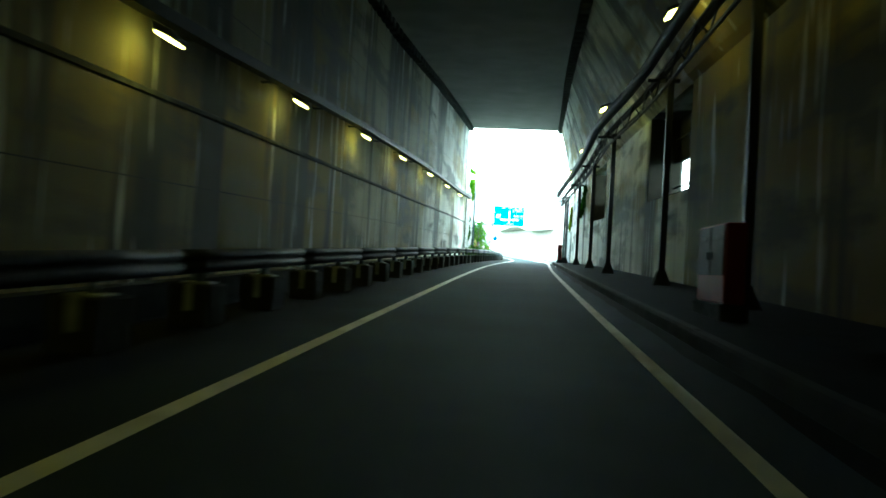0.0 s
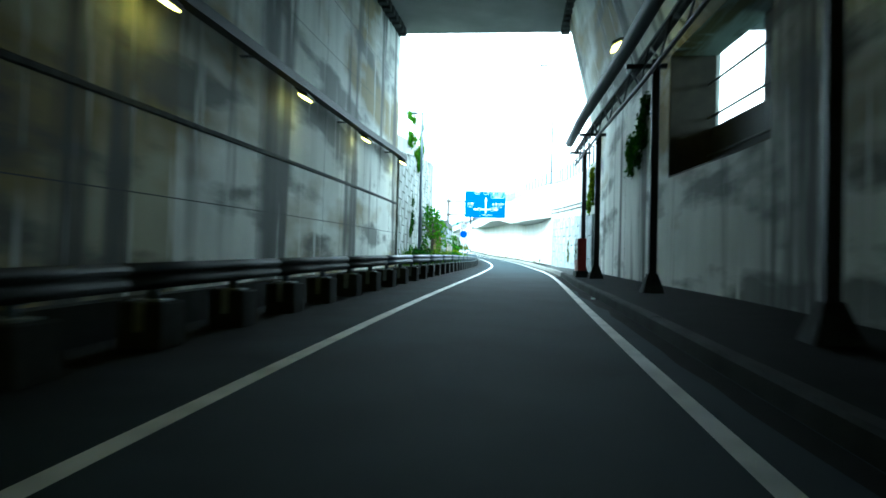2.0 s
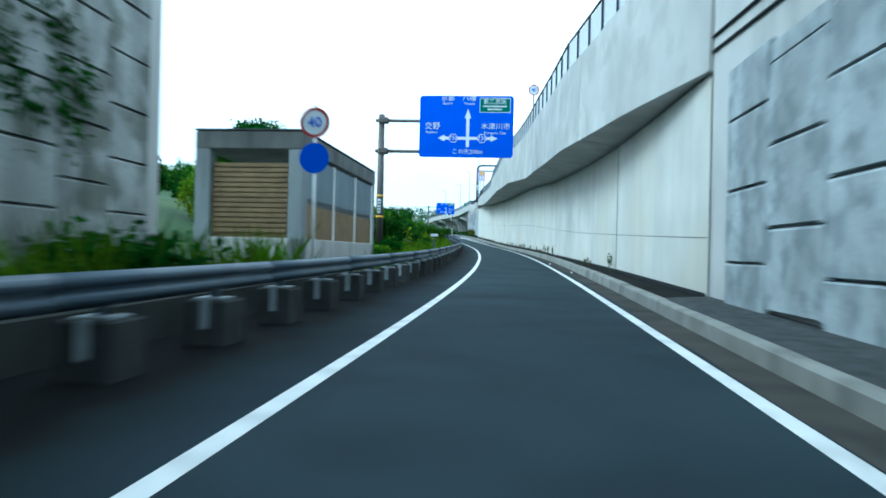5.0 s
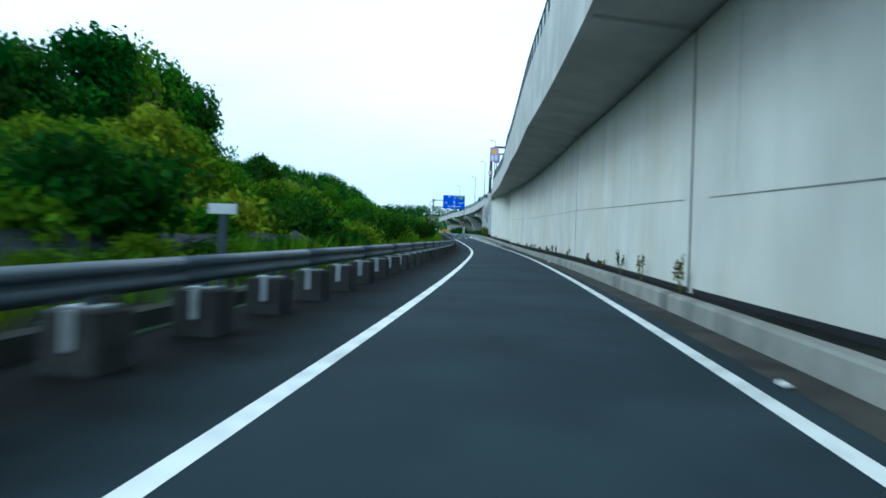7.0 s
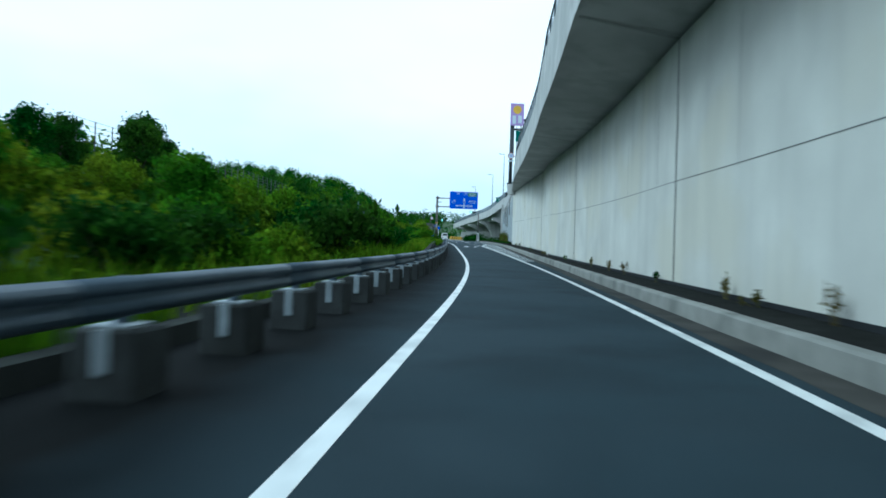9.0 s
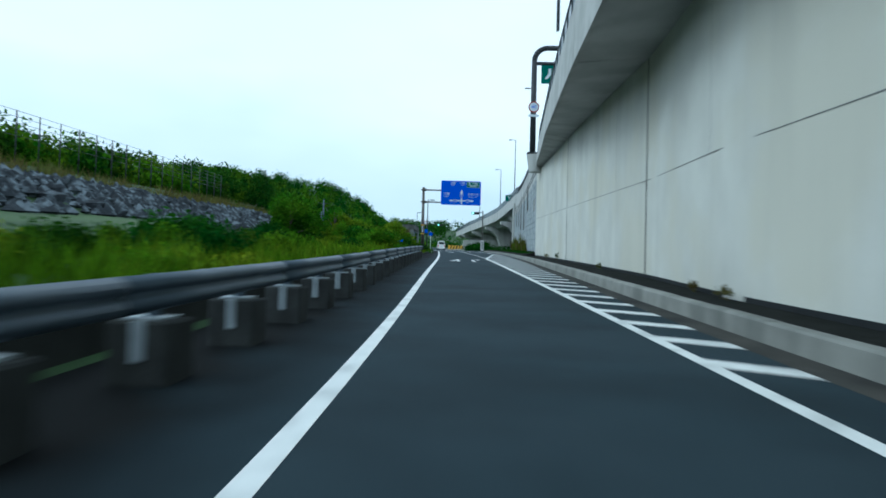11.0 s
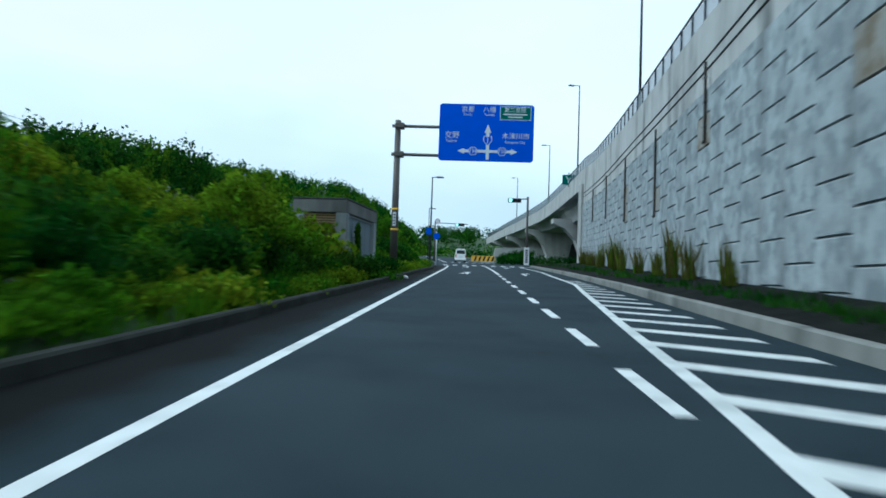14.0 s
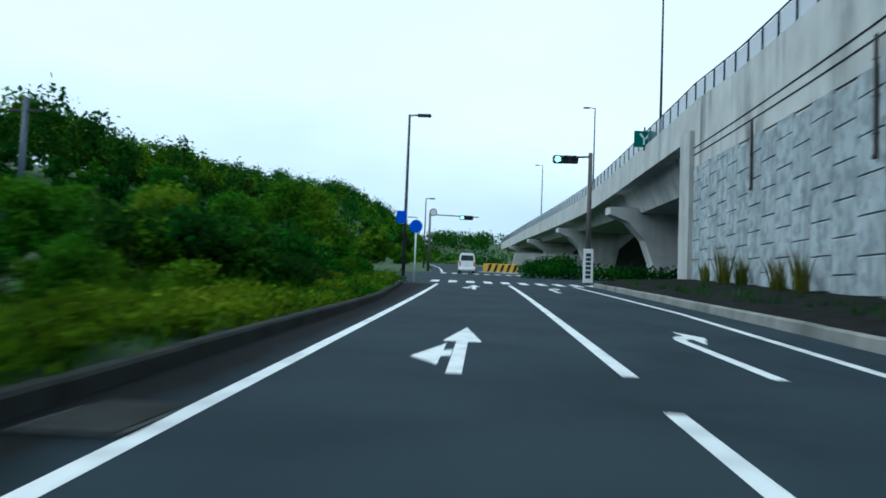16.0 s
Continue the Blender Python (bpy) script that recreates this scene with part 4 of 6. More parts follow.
for i in range(68):
    s = -8 + i * 1.0
    p, q = at(s, post_line(s) - 0.35, rack_h(s) - 0.6), at(s + 1.0, post_line(s + 1) - 0.35, rack_h(s + 1))
    if i % 2:
        p, q = at(s, post_line(s) - 0.35, rack_h(s)), at(s + 1.0, post_line(s + 1) - 0.35, rack_h(s + 1) - 0.6)
    part("diagonal", tube("diagonal", p, q, 0.025, STEEL_DARK, seg=5), rack)
# blocks under the roof's edges
FRIEZE = box("bracket_block", 0.4, 0.42, 0.4, CONCRETE_DARK, bevel=0.03)
for side in (0, 1):
    root = structure("cornice", None, "row of dark bracket blocks under the ceiling's edge", "cornice")
    for i in range(93):
        s = -10 + i * 0.8
        part("bracket_block", FRIEZE, root, pose_at(s, (wall_l(s) + 0.2) if side == 0 else 2.15, roof_h(s) - 0.24))
# window bars
for a, b in WINDOWS:
    grille = thing("window_grille", Matrix.Identity(4), "rusty bars across an opening in the tunnel wall", "grille")
    for h in (3.7, 4.7, 5.6):
        part("bar", tube("bar", at(a, wall_r(a) + 1.0, h), at(b, wall_r(b) + 1.0, h), 0.035, STEEL_DARK, seg=6), grille)


def red_box(m, label, face):
    ob = thing("hydrant_box", m, label, "hydrant box", "red boxes by the wall")
    part("cabinet", box("cabinet", 0.3, 1.5, 1.18, RED, centre=(0, 0, 0.83), bevel=0.02), ob)
    for y in (-0.37, 0.37):
        d = part("door", box("door", 0.02, 0.7, 0.74, face, centre=(-0.155, y, 1.02), bevel=0.005), ob)
        part("bar_mark", box("bar_mark", 0.008, 0.4, 0.06, MAROON, centre=(-0.167, y, 1.2), bevel=0.002), d)
        part("handle", box("handle", 0.03, 0.03, 0.12, STEEL_DARK, centre=(-0.172, y * 0.3, 0.95), bevel=0.006), d)
    part("plinth", box("plinth", 0.4, 1.6, 0.26, CONCRETE_DARK, centre=(0, 0, 0.11), bevel=0.02), ob)


red_box(pose_at(12.2, 3.4, 0.17), "long dark red cabinet beside a steel post", MAROON)
red_box(pose_at(56.0, 2.47, 0.17), "long dark red cabinet with pale doors at the tunnel mouth", SIGN_WHITE)

# ---- things: fence over the right-hand walls ----
fence = thing("parapet_fence", Matrix.Identity(4), "dark steel fence with dark mesh panes on the parapet", "fence")


def fence_line(s):
    """Foot of the fence on the parapet: d, h."""
    if s < 88.5:
        return wall_r(s) + 0.2, top_r(s)
    if s < 230.6:
        return edge_d(s) + 0.2, top_r(s)
    if s < 292.3:
        return wall_r2(s) + 0.25, top2(s)
    return deck_d(s) + 0.2, deck_h(s)


deck_d = table([(292.3, 11.4), (304, 11.9), (330, 13.1), (390, 15.3), (440, 17.0)])
deck_h = table([(292.3, 10.05), (304, 9.7), (330, 8.7), (390, 7.6), (440, 6.3)])
FPOST = box("post", 0.08, 0.08, 1.15, STEEL_DARK, centre=(0, 0, 0.57), bevel=0.0)
stations = [63.45 + 1.75 * i for i in range(int((438 - 63.45) / 1.75))]
for a, b in zip(stations, stations[1:]):
    (d0, h0), (d1, h1) = fence_line(a), fence_line(b)
    p, q = at(a, d0, h0), at(b, d1, h1)
    part("post", FPOST, fence, Matrix.Translation(p))
    u = Vector((0, 0, 1))
    for z in (0.09, 1.13):
        part("rail", tube("rail", p + u * z, q + u * z, 0.04, STEEL_DARK, seg=5), fence)
    part("pane", mesh_of("pane", [p + u * 0.1, q + u * 0.1, q + u * 1.05, p + u * 1.05], [(0, 1, 2, 3)], PANE), fence)


def lamp_post(m, height, reach, label, mat=STEEL_DARK):
    ob = thing("street_lamp", m, label, "street lamp", "street lamps")
    part("pole", tube("pole", (0, 0, -0.3), (0, 0, height), 0.1, mat, 0.06, 10), ob)
    part("arm", tube("arm", (0, 0, height - 0.06), (reach, 0, height), 0.04, mat, seg=8), ob)
    part("head", box("head", 0.7, 0.3, 0.14, mat, centre=(reach + math.copysign(0.25, reach), 0, height - 0.03), bevel=0.04), ob)
    part("base", box("base", 0.35, 0.35, 0.25, mat, centre=(0, 0, 0.1), bevel=0.02), ob)
    return ob


lamp_post(pose_at(71.5, -5.8, 0), 9.5, -0.4, "slim grey lamp post in front of the panelled wall", STEEL)
lamp_post(pose_at(96.5, 3.8, 7.8), 11.6, -0.7, "tall dark lamp post standing behind the parapet fence")
for s, d, h, hh in ((303.0, 12.7, 9.6, 11.4), (331.0, 14.1, 8.5, 10.1), (373, 15.6, 7.7, 10.4), (268.5, 10.7, 9.0, 13.6)):
    lamp_post(pose_at(s, d, h), hh, -0.7, "tall dark lamp post on the flyover")
lamp_post(pose_at(290.3, -3.5, 0), 8.46, 0.5, "dark lamp post at the corner of the crossing")
lamp_post(pose_at(340, -4.3, 0), 8.6, 0.5, "dark lamp post past the crossing")


# ---- things: signs ----
def lettering(text, size, mat):
    """Raised letters as a mesh, lying in x and z, facing -y."""
    cu = bpy.data.curves.new("lettering", "FONT")
    cu.body, cu.size, cu.align_x, cu.align_y, cu.extrude, cu.resolution_u = text, size, "CENTER", "CENTER", 0.004, 2
    ob = bpy.data.objects.new("lettering", cu)
    scene.collection.objects.link(ob)
    bpy.context.view_layer.update()
    me = bpy.data.meshes.new_from_object(ob.evaluated_get(bpy.context.evaluated_depsgraph_get()))
    bpy.data.objects.remove(ob)
    me.materials.clear()
    me.materials.append(mat)
    me.transform(pose(0, 0, 0, 90, 0, 0))
    return me


def flat(name, polys, mat, y):
    v, f = [], []
    for poly in polys:
        f.append(tuple(range(len(v), len(v) + len(poly))))
        v += [(a, y, b) for a, b in poly]
    return mesh_of(name, v, f, mat)


def ring_pts(r, n=28, cx=0, cz=0):
    return [(cx + r * math.cos(2 * math.pi * k / n), cz + r * math.sin(2 * math.pi * k / n)) for k in range(n)]


def rounded(w, h, r):
    pts = []
    for cx, cz, a0 in ((w / 2 - r, h / 2 - r, 0), (-w / 2 + r, h / 2 - r, 90), (-w / 2 + r, -h / 2 + r, 180), (w / 2 - r, -h / 2 + r, 270)):
        pts += [(cx + r * math.cos(radians(a0 + k * 22.5)), cz + r * math.sin(radians(a0 + k * 22.5))) for k in range(5)]
    return pts


def slab(name, outline, thick, mat):
    n = len(outline)
    v = [(a, 0, b) for a, b in outline] + [(a, thick, b) for a, b in outline]
    return mesh_of(name, v, [tuple(range(n)), tuple(range(2 * n - 1, n - 1, -1))] + [(i, n + i, n + (i + 1) % n, (i + 1) % n) for i in range(n)], mat)


def gantry(s, post_d, d0, d1, z0, z1, label, note):
    """A pole with two arms that carries a blue direction board over the lane."""
    ob = thing("direction_sign", pose_at(s, post_d, 0), label, "road sign", "direction signs over the lane")
    H = z0 + (z1 - z0) * 0.6 + 0.3
    part("pole", tube("pole", (0, 0, -0.3), (0, 0, H), 0.2, POLE, 0.15, 16), ob, label="tall brown painted steel pole")
    lo, hi = z0 + (z1 - z0) * 0.1, z0 + (z1 - z0) * 0.6
    for z in (lo, hi):
        part("arm", tube("arm", (-0.3, 0, z), (d1 - post_d - 0.6, 0.1, z), 0.09, POLE, 0.07, 12), ob)
        part("clamp", box("clamp", 0.5, 0.46, 0.3, POLE, centre=(0.1, 0, z), bevel=0.05), ob)
    part("band", tube("band", (0, 0, 2.2), (0, 0, 2.3), 0.2, YELLOW, seg=16), ob, label="orange reflective band")
    part("band", tube("band", (0, 0, 3.25), (0, 0, 3.35), 0.2, YELLOW, seg=16), ob, label="orange reflective band")
    part("plate", box("plate", 0.16, 0.04, 0.7, SIGN_WHITE, centre=(0, -0.2, 2.78), bevel=0.005), ob, label="narrow pale marker plate")
    for k in range(4):
        part("mark", box("mark", 0.1, 0.012, 0.07, DARK, centre=(0, -0.226, 2.55 + k * 0.15), bevel=0.002), ob)
    w, h = d1 - d0, z1 - z0
    bd = part("board", slab("board", rounded(w, h, 0.16), 0.05, BLUE), ob, pose((d0 + d1) / 2 - post_d, -0.25, (z0 + z1) / 2), "blue direction board")
    u = w / 3.6
    k = h / 2.1

    def sheet(name, polys, mat=SIGN_WHITE, y=-0.008):
        part(name, flat(name, polys, mat, y), bd)

    cx = 0.06 * u
    base = -0.98 * k
    if note:
        base += 0.28 * k
    sheet("arrow", [[(cx - 0.06 * u, base), (cx + 0.06 * u, base), (cx + 0.06 * u, base + 1.0 * k), (cx - 0.06 * u, base + 1.0 * k)],
                    [(cx - 0.13 * u, base + 0.98 * k), (cx + 0.13 * u, base + 0.98 * k), (cx, base + 1.3 * k)]])
    y0 = base + 0.3 * k
    sheet("arrow", [[(cx - 0.9 * u, y0 - 0.05 * k), (cx - 0.06 * u, y0 - 0.05 * k), (cx - 0.06 * u, y0 + 0.05 * k), (cx - 0.9 * u, y0 + 0.05 * k)], [(cx - 0.88 * u, y0 - 0.11 * k), (cx - 0.88 * u, y0 + 0.11 * k), (cx - 1.15 * u, y0)]])
    sheet("arrow", [[(cx + 0.06 * u, y0 - 0.05 * k), (cx + 0.9 * u, y0 - 0.05 * k), (cx + 0.9 * u, y0 + 0.05 * k), (cx + 0.06 * u, y0 + 0.05 * k)], [(cx + 0.88 * u, y0 + 0.11 * k), (cx + 0.88 * u, y0 - 0.11 * k), (cx + 1.15 * u, y0)]])
    for side in (-1, 1):
        hexa = [(cx + side * 0.55 * u + 0.19 * u * math.cos(radians(60 * i)), y0 + 0.17 * k * math.sin(radians(60 * i))) for i in range(6)]
        inner = [(cx + side * 0.55 * u + 0.165 * u * math.cos(radians(60 * i)), y0 + 0.145 * k * math.sin(radians(60 * i))) for i in range(6)]
        sheet("badge", [hexa], SIGN_WHITE, -0.012)
        sheet("badge", [inner], BLUE, -0.016)
        part("lettering", lettering("736", 0.2 * k, SIGN_WHITE), bd, pose(cx + side * 0.55 * u, -0.022, y0))
    if not note:
        ob_ = [(cx - 0.16 * u, base + 0.86 * k), (cx + 0.16 * u, base + 0.86 * k), (cx + 0.17 * u, base + 0.68 * k), (cx, base + 0.5 * k), (cx - 0.17 * u, base + 0.68 * k)]
        sheet("badge", [ob_], SIGN_WHITE, -0.012)
        sheet("badge", [[(cx + (a - cx) * 0.85, base + 0.69 * k + (b - base - 0.69 * k) * 0.85) for a, b in ob_]], BLUE, -0.016)
        part("lettering", lettering("1", 0.26 * k, SIGN_WHITE), bd, pose(cx, -0.022, base + 0.69 * k))
    words = [("京都", 0.24, -0.72, 0.84), ("Kyoto", 0.13, -0.72, 0.66), ("八幡", 0.24, 0.1, 0.84), ("Yawata", 0.13, 0.1, 0.66),
             ("交野", 0.27, -1.3, -0.12), ("Katano", 0.14, -1.32, -0.32), ("木津川市", 0.25, 1.12, -0.12), ("Kizugawa City", 0.13, 1.1, -0.33)]
    for text, size, x, z in words:
        part("lettering", lettering(text, size * k, SIGN_WHITE), bd, pose(x * u, -0.014, (z + (0.12 if note else 0)) * k))
    if note:
        part("lettering", lettering("この先200m", 0.2 * k, SIGN_WHITE), bd, pose(cx, -0.014, -0.86 * k))
    sheet("panel", [[(0.5 * u, 0.48 * k), (1.68 * u, 0.48 * k), (1.68 * u, 0.98 * k), (0.5 * u, 0.98 * k)]], SIGN_WHITE, -0.008)
    sheet("panel", [[(0.52 * u, 0.5 * k), (1.66 * u, 0.5 * k), (1.66 * u, 0.96 * k), (0.52 * u, 0.96 * k)]], GREEN, -0.012)
    part("lettering", lettering("第二京阪", 0.2 * k, SIGN_WHITE), bd, pose(1.08 * u, -0.018, 0.84 * k))
    for z, ww in ((0.69, 0.9), (0.59, 0.55)):
        sheet("bar_mark", [[((1.08 - ww / 2) * u, z * k - 0.03), ((1.08 + ww / 2) * u, z * k - 0.03), ((1.08 + ww / 2) * u, z * k + 0.03), ((1.08 - ww / 2) * u, z * k + 0.03)]], SIGN_WHITE, -0.016)
    return ob


gantry(110.3, -6.7, -4.75, -0.07, 5.27, 8.35, "blue direction board with a distance note on a brown pole", True)
gantry(259.6, -3.76, -1.62, 3.22, 5.85, 8.8, "blue direction board on a brown pole near the crossing", False)


def disc_sign(parent, x, y, z, r, kind, text=""):
    n = part("disc", slab("disc", ring_pts(r), 0.02, SIGN_WHITE if kind != "blue" else BLUE), parent, pose(x, y, z), "round traffic sign plate")
    if kind == "red":
        ring = ring_pts(r), ring_pts(r * 0.8)
        v = [(a, -0.004, b) for a, b in ring[0]] + [(a, -0.004, b) for a, b in ring[1]]
        m = len(ring[0])
        part("rim", mesh_of("rim", v, [(i, (i + 1) % m, m + (i + 1) % m, m + i) for i in range(m)], RED), n)
    if text:
        part("lettering", lettering(text, r * 0.95, BLUE if kind == "red" else SIGN_WHITE), n, pose(0, -0.012, 0))
    return n


twin = thing("round_signs", pose_at(89.0, -4.15, 0), "two round traffic signs on a white pole by the guardrail", "traffic sign")
part("pole", tube("pole", (0, 0, 0), (0, 0, 3.78), 0.035, WHITE), twin)
disc_sign(twin, 0, -0.05, 3.44, 0.3, "red", "40")
disc_sign(twin, 0, -0.05, 2.74, 0.3, "blue")
far = thing("round_sign", pose_at(114.3, 1.15, 7.7), "round speed sign on a pole above the parapet", "traffic sign")
part("pole", tube("pole", (0, 0, 0), (0, 0, 2.2), 0.035, STEEL), far)
disc_sign(far, 0, -0.05, 1.85, 0.3, "red", "40")
for s, d, h, plate_mat, words in ((115.5, -4.3, 1.38, SIGN_WHITE, "small pale plate on a grey post behind the guardrail"), (225.5, -4.5, 1.14, BLUE, "small blue plate on a grey post among the weeds")):
    low = thing("marker_post", pose_at(s, d, 0), words, "marker post", "marker posts")
    part("post", box("post", 0.1, 0.06, h - 0.08, STEEL, centre=(0, 0, (h - 0.08) / 2), bevel=0.01), low)
    part("plate", box("plate", 0.42, 0.03, 0.15, plate_mat, centre=(0, -0.03, h), bevel=0.005), low)
corner = thing("corner_signs", pose_at(289.8, -2.9, 0), "blue round and square signs on a white corner pole", "traffic sign")
part("pole", tube("pole", (0, 0, 0), (0, 0, 3.2), 0.04, WHITE), corner)
disc_sign(corner, 0, -0.05, 2.75, 0.32, "blue")
part("plate", box("plate", 0.5, 0.02, 0.6, BLUE, centre=(-0.75, -0.05, 3.2), bevel=0.005), corner)
part("arm", box("arm", 0.8, 0.04, 0.04, STEEL, centre=(-0.35, 0, 3.2), bevel=0.003), corner)
# tall frame on a corbel of the upper road
portal = thing("portal_sign", pose_at(227.5, 5.2, 7.1), "dark curved sign frame on a concrete corbel with speed sign", "road sign")
bm = bmesh.new()
tube_bm(bm, (0, 0, 0.9), (0, 0, 8.0), 0.23, 0.2, 14)
for k in range(6):
    a0, a1 = radians(15 * k), radians(15 * k + 15)
    tube_bm(bm, (1 - math.cos(a0), 0, 8.0 + math.sin(a0)), (1 - math.cos(a1), 0, 8.0 + math.sin(a1)), 0.2, seg=12)
tube_bm(bm, (1, 0, 9.0), (9, 0, 9.1), 0.2, 0.18, 12)
part("frame", from_bm("frame", bm, STEEL_DARK, smooth=True), portal)
part("beam", tube("beam", (0, 0, 7.8), (9, 0, 7.9), 0.14, STEEL_DARK), portal)
bm = bmesh.new()
bmesh.ops.create_cone(bm, cap_ends=True, segments=20, radius1=0.5, radius2=0.68, depth=1.3, matrix=Matrix.Translation((0.25, 0, 0.15)))
part("corbel", from_bm("corbel", bm, CONCRETE), portal, label="rounded concrete corbel")
part("base_plate", box("base_plate", 0.8, 0.8, 0.08, STEEL_DARK, centre=(0, 0, 0.94), bevel=0.01), portal)
disc_sign(portal, 0, -0.28, 4.4, 0.42, "red", "40")
part("plate", box("plate", 0.8, 0.02, 0.18, SIGN_WHITE, centre=(0, -0.26, 3.75), bevel=0.004), portal)
bd = part("board", slab("board", rounded(1.0, 1.4, 0.05), 0.03, GREEN), portal, pose(1.0, -0.25, 6.9), "green board with a white curve")
part("mark", flat("mark", [[(-0.25, -0.35), (-0.05, -0.35), (0.25, 0.0), (0.25, 0.45), (0.05, 0.45), (0.05, 0.1)]], SIGN_WHITE, -0.006), bd)
# shop billboard over the parapet
hoard = thing("billboard", pose_at(199.2, 2.9, 8.6), "small mauve and orange billboard on dark legs above the parapet", "billboard")
for x in (-0.25, 0.35):
    part("leg", box("leg", 0.1, 0.1, 2.6, STEEL_DARK, centre=(x, 0, 1.2), bevel=0.01), hoard)
part("board", box("board", 1.15, 0.12, 1.9, PURPLE, centre=(0, -0.1, 3.2), bevel=0.02), hoard)
part("roundel", flat("roundel", [ring_pts(0.36, cz=3.6)], YELLOW, -0.168), hoard, label="orange sun-like roundel")
part("bar_mark", flat("bar_mark", [[(-0.4, 2.4), (-0.1, 2.4), (-0.1, 3.1), (-0.4, 3.1)], [(0.08, 2.45), (0.4, 2.45), (0.4, 3.1), (0.08, 3.1)]], SIGN_WHITE, -0.168), hoard)
up = thing("direction_sign", pose_at(304, 11.9, 8.25), "small green direction board behind the flyover's fence", "road sign")
part("bracket", box("bracket", 1.6, 0.1, 0.12, STEEL_DARK, centre=(0.3, 0, 1.9), bevel=0.01), up)
part("pole", tube("pole", (0, 0, 1.1), (0, 0, 2.75), 0.06, STEEL_DARK), up)
bd = part("board", slab("board", rounded(1.5, 1.15, 0.06), 0.04, GREEN), up, pose(0, -0.1, 1.9))
part("mark", flat("mark", [[(-0.4, 0.35), (-0.25, 0.4), (0.0, 0.05), (0.0, -0.4), (-0.12, -0.4), (-0.12, 0.0)], [(0.4, 0.35), (0.25, 0.4), (0.0, 0.05), (0.05, -0.05)]], SIGN_WHITE, -0.006), bd)


# ---- things: signals ----
def signal(m, post_h, reach, label):
    ob = thing("traffic_light", m, label, "traffic light", "traffic lights at the crossing")
    part("pole", tube("pole", (0, 0, 0), (0, 0, post_h + 0.4), 0.13, POLE, 0.1, 14), ob)
    part("arm", tube("arm", (0, 0, post_h + 0.2), (reach, 0, post_h + 0.1), 0.05, STEEL_DARK), ob)
    x = reach * 0.75
    part("head", box("head", 1.3, 0.18, 0.42, STEEL_DARK, centre=(x, -0.12, post_h), bevel=0.08), ob, label="dark horizontal three-lamp head")
    for k, mt in ((-1, SIGNAL_GLOW), (0, DARK), (1, DARK)):
        bm = bmesh.new()
        tube_bm(bm, (x + k * 0.4, -0.2, post_h), (x + k * 0.4, -0.24, post_h), 0.15, seg=18)
        part("lamp", from_bm("lamp", bm, mt), ob, label="round signal lamp")
        bm = bmesh.new()
        for i in range(8):
            a0, a1 = radians(10 + 20 * i), radians(30 + 20 * i)
            q = [(x + k * 0.4 + 0.17 * math.cos(t), y, post_h + 0.17 * math.sin(t)) for t, y in ((a0, -0.2), (a1, -0.2), (a1, -0.4), (a0, -0.4))]
            bm.faces.new([bm.verts.new(p) for p in q])
        part("visor", from_bm("visor", bm, DARK), ob)
    return ob


sig = signal(pose_at(290.7, 5.75, 0.15), 6.3, -1.7, "traffic light with its green lamp lit, on a brown pole")
part("banner", box("banner", 0.5, 0.06, 1.7, WHITE, centre=(0, -0.18, 0.95), bevel=0.01), sig, label="white upright banner with dark writing")
for k in range(6):
    part("bar_mark", box("bar_mark", 0.26, 0.012, 0.16, STEEL_DARK, centre=(0, -0.215, 0.4 + 0.22 * k), bevel=0.003), sig)
sig2 = signal(pose_at(321, -3.5, 0), 5.2, 4.6, "traffic light on a long arm beyond the crossing")
disc_sign(sig2, 0.3, -0.2, 5.6, 0.36, "red")


# ---- things: van ----
van = thing("van", pose_at(317.0, 0.05, 0.0), "white compact van driving off across the crossing", "van")
outline = [(-0.70, 0.28), (0.70, 0.28), (0.74, 0.5), (0.74, 1.0), (0.70, 1.15), (0.62, 1.72), (0.5, 1.84), (-0.5, 1.84), (-0.62, 1.72), (-0.70, 1.15), (-0.74, 1.0), (-0.74, 0.5)]
v, f = [], []
lengths = [(0.0, 0.97), (0.12, 1.0), (2.2, 1.0), (2.6, 0.98), (3.3, 0.97)]
for y, k in lengths:
    for a, b in outline:
        top = 1.0 if y < 2.3 else (0.93 if y < 3 else 0.58)
        v.append((a * k, y, 0.28 + (b - 0.28) * top))
n = len(outline)
for i in range(len(lengths) - 1):
    f += [(i * n + j, i * n + (j + 1) % n, (i + 1) * n + (j + 1) % n, (i + 1) * n + j) for j in range(n)]
f += [tuple(range(n))[::-1], tuple(range((len(lengths) - 1) * n, len(lengths) * n))]
part("body", mesh_of("body", v, f, WHITE), van)
part("rear_window", flat("rear_window", [[(-0.58, 1.15), (0.58, 1.15), (0.52, 1.62), (-0.52, 1.62)]], GLASS, -0.012), van, label="dark rear window")
part("bumper", box("bumper", 1.44, 0.16, 0.24, WHITE, centre=(0, -0.02, 0.42), bevel=0.05), van)
part("plate", box("plate", 0.33, 0.02, 0.17, SIGN_WHITE, centre=(0, -0.03, 0.72), bevel=0.004), van)
for x in (-0.64, 0.64):
    part("tail_light", box("tail_light", 0.14, 0.05, 0.4, TAIL, centre=(x, -0.01, 0.85), bevel=0.02), van)
    for y in (0.6, 2.6):
        w = part("wheel", tube("wheel", (x - 0.08, y, 0.28), (x + 0.08, y, 0.28), 0.28, DARK, seg=20), van)
        part("rim", tube("rim", (x - 0.085, y, 0.28), (x + 0.085, y, 0.28), 0.17, STEEL, seg=16), w)

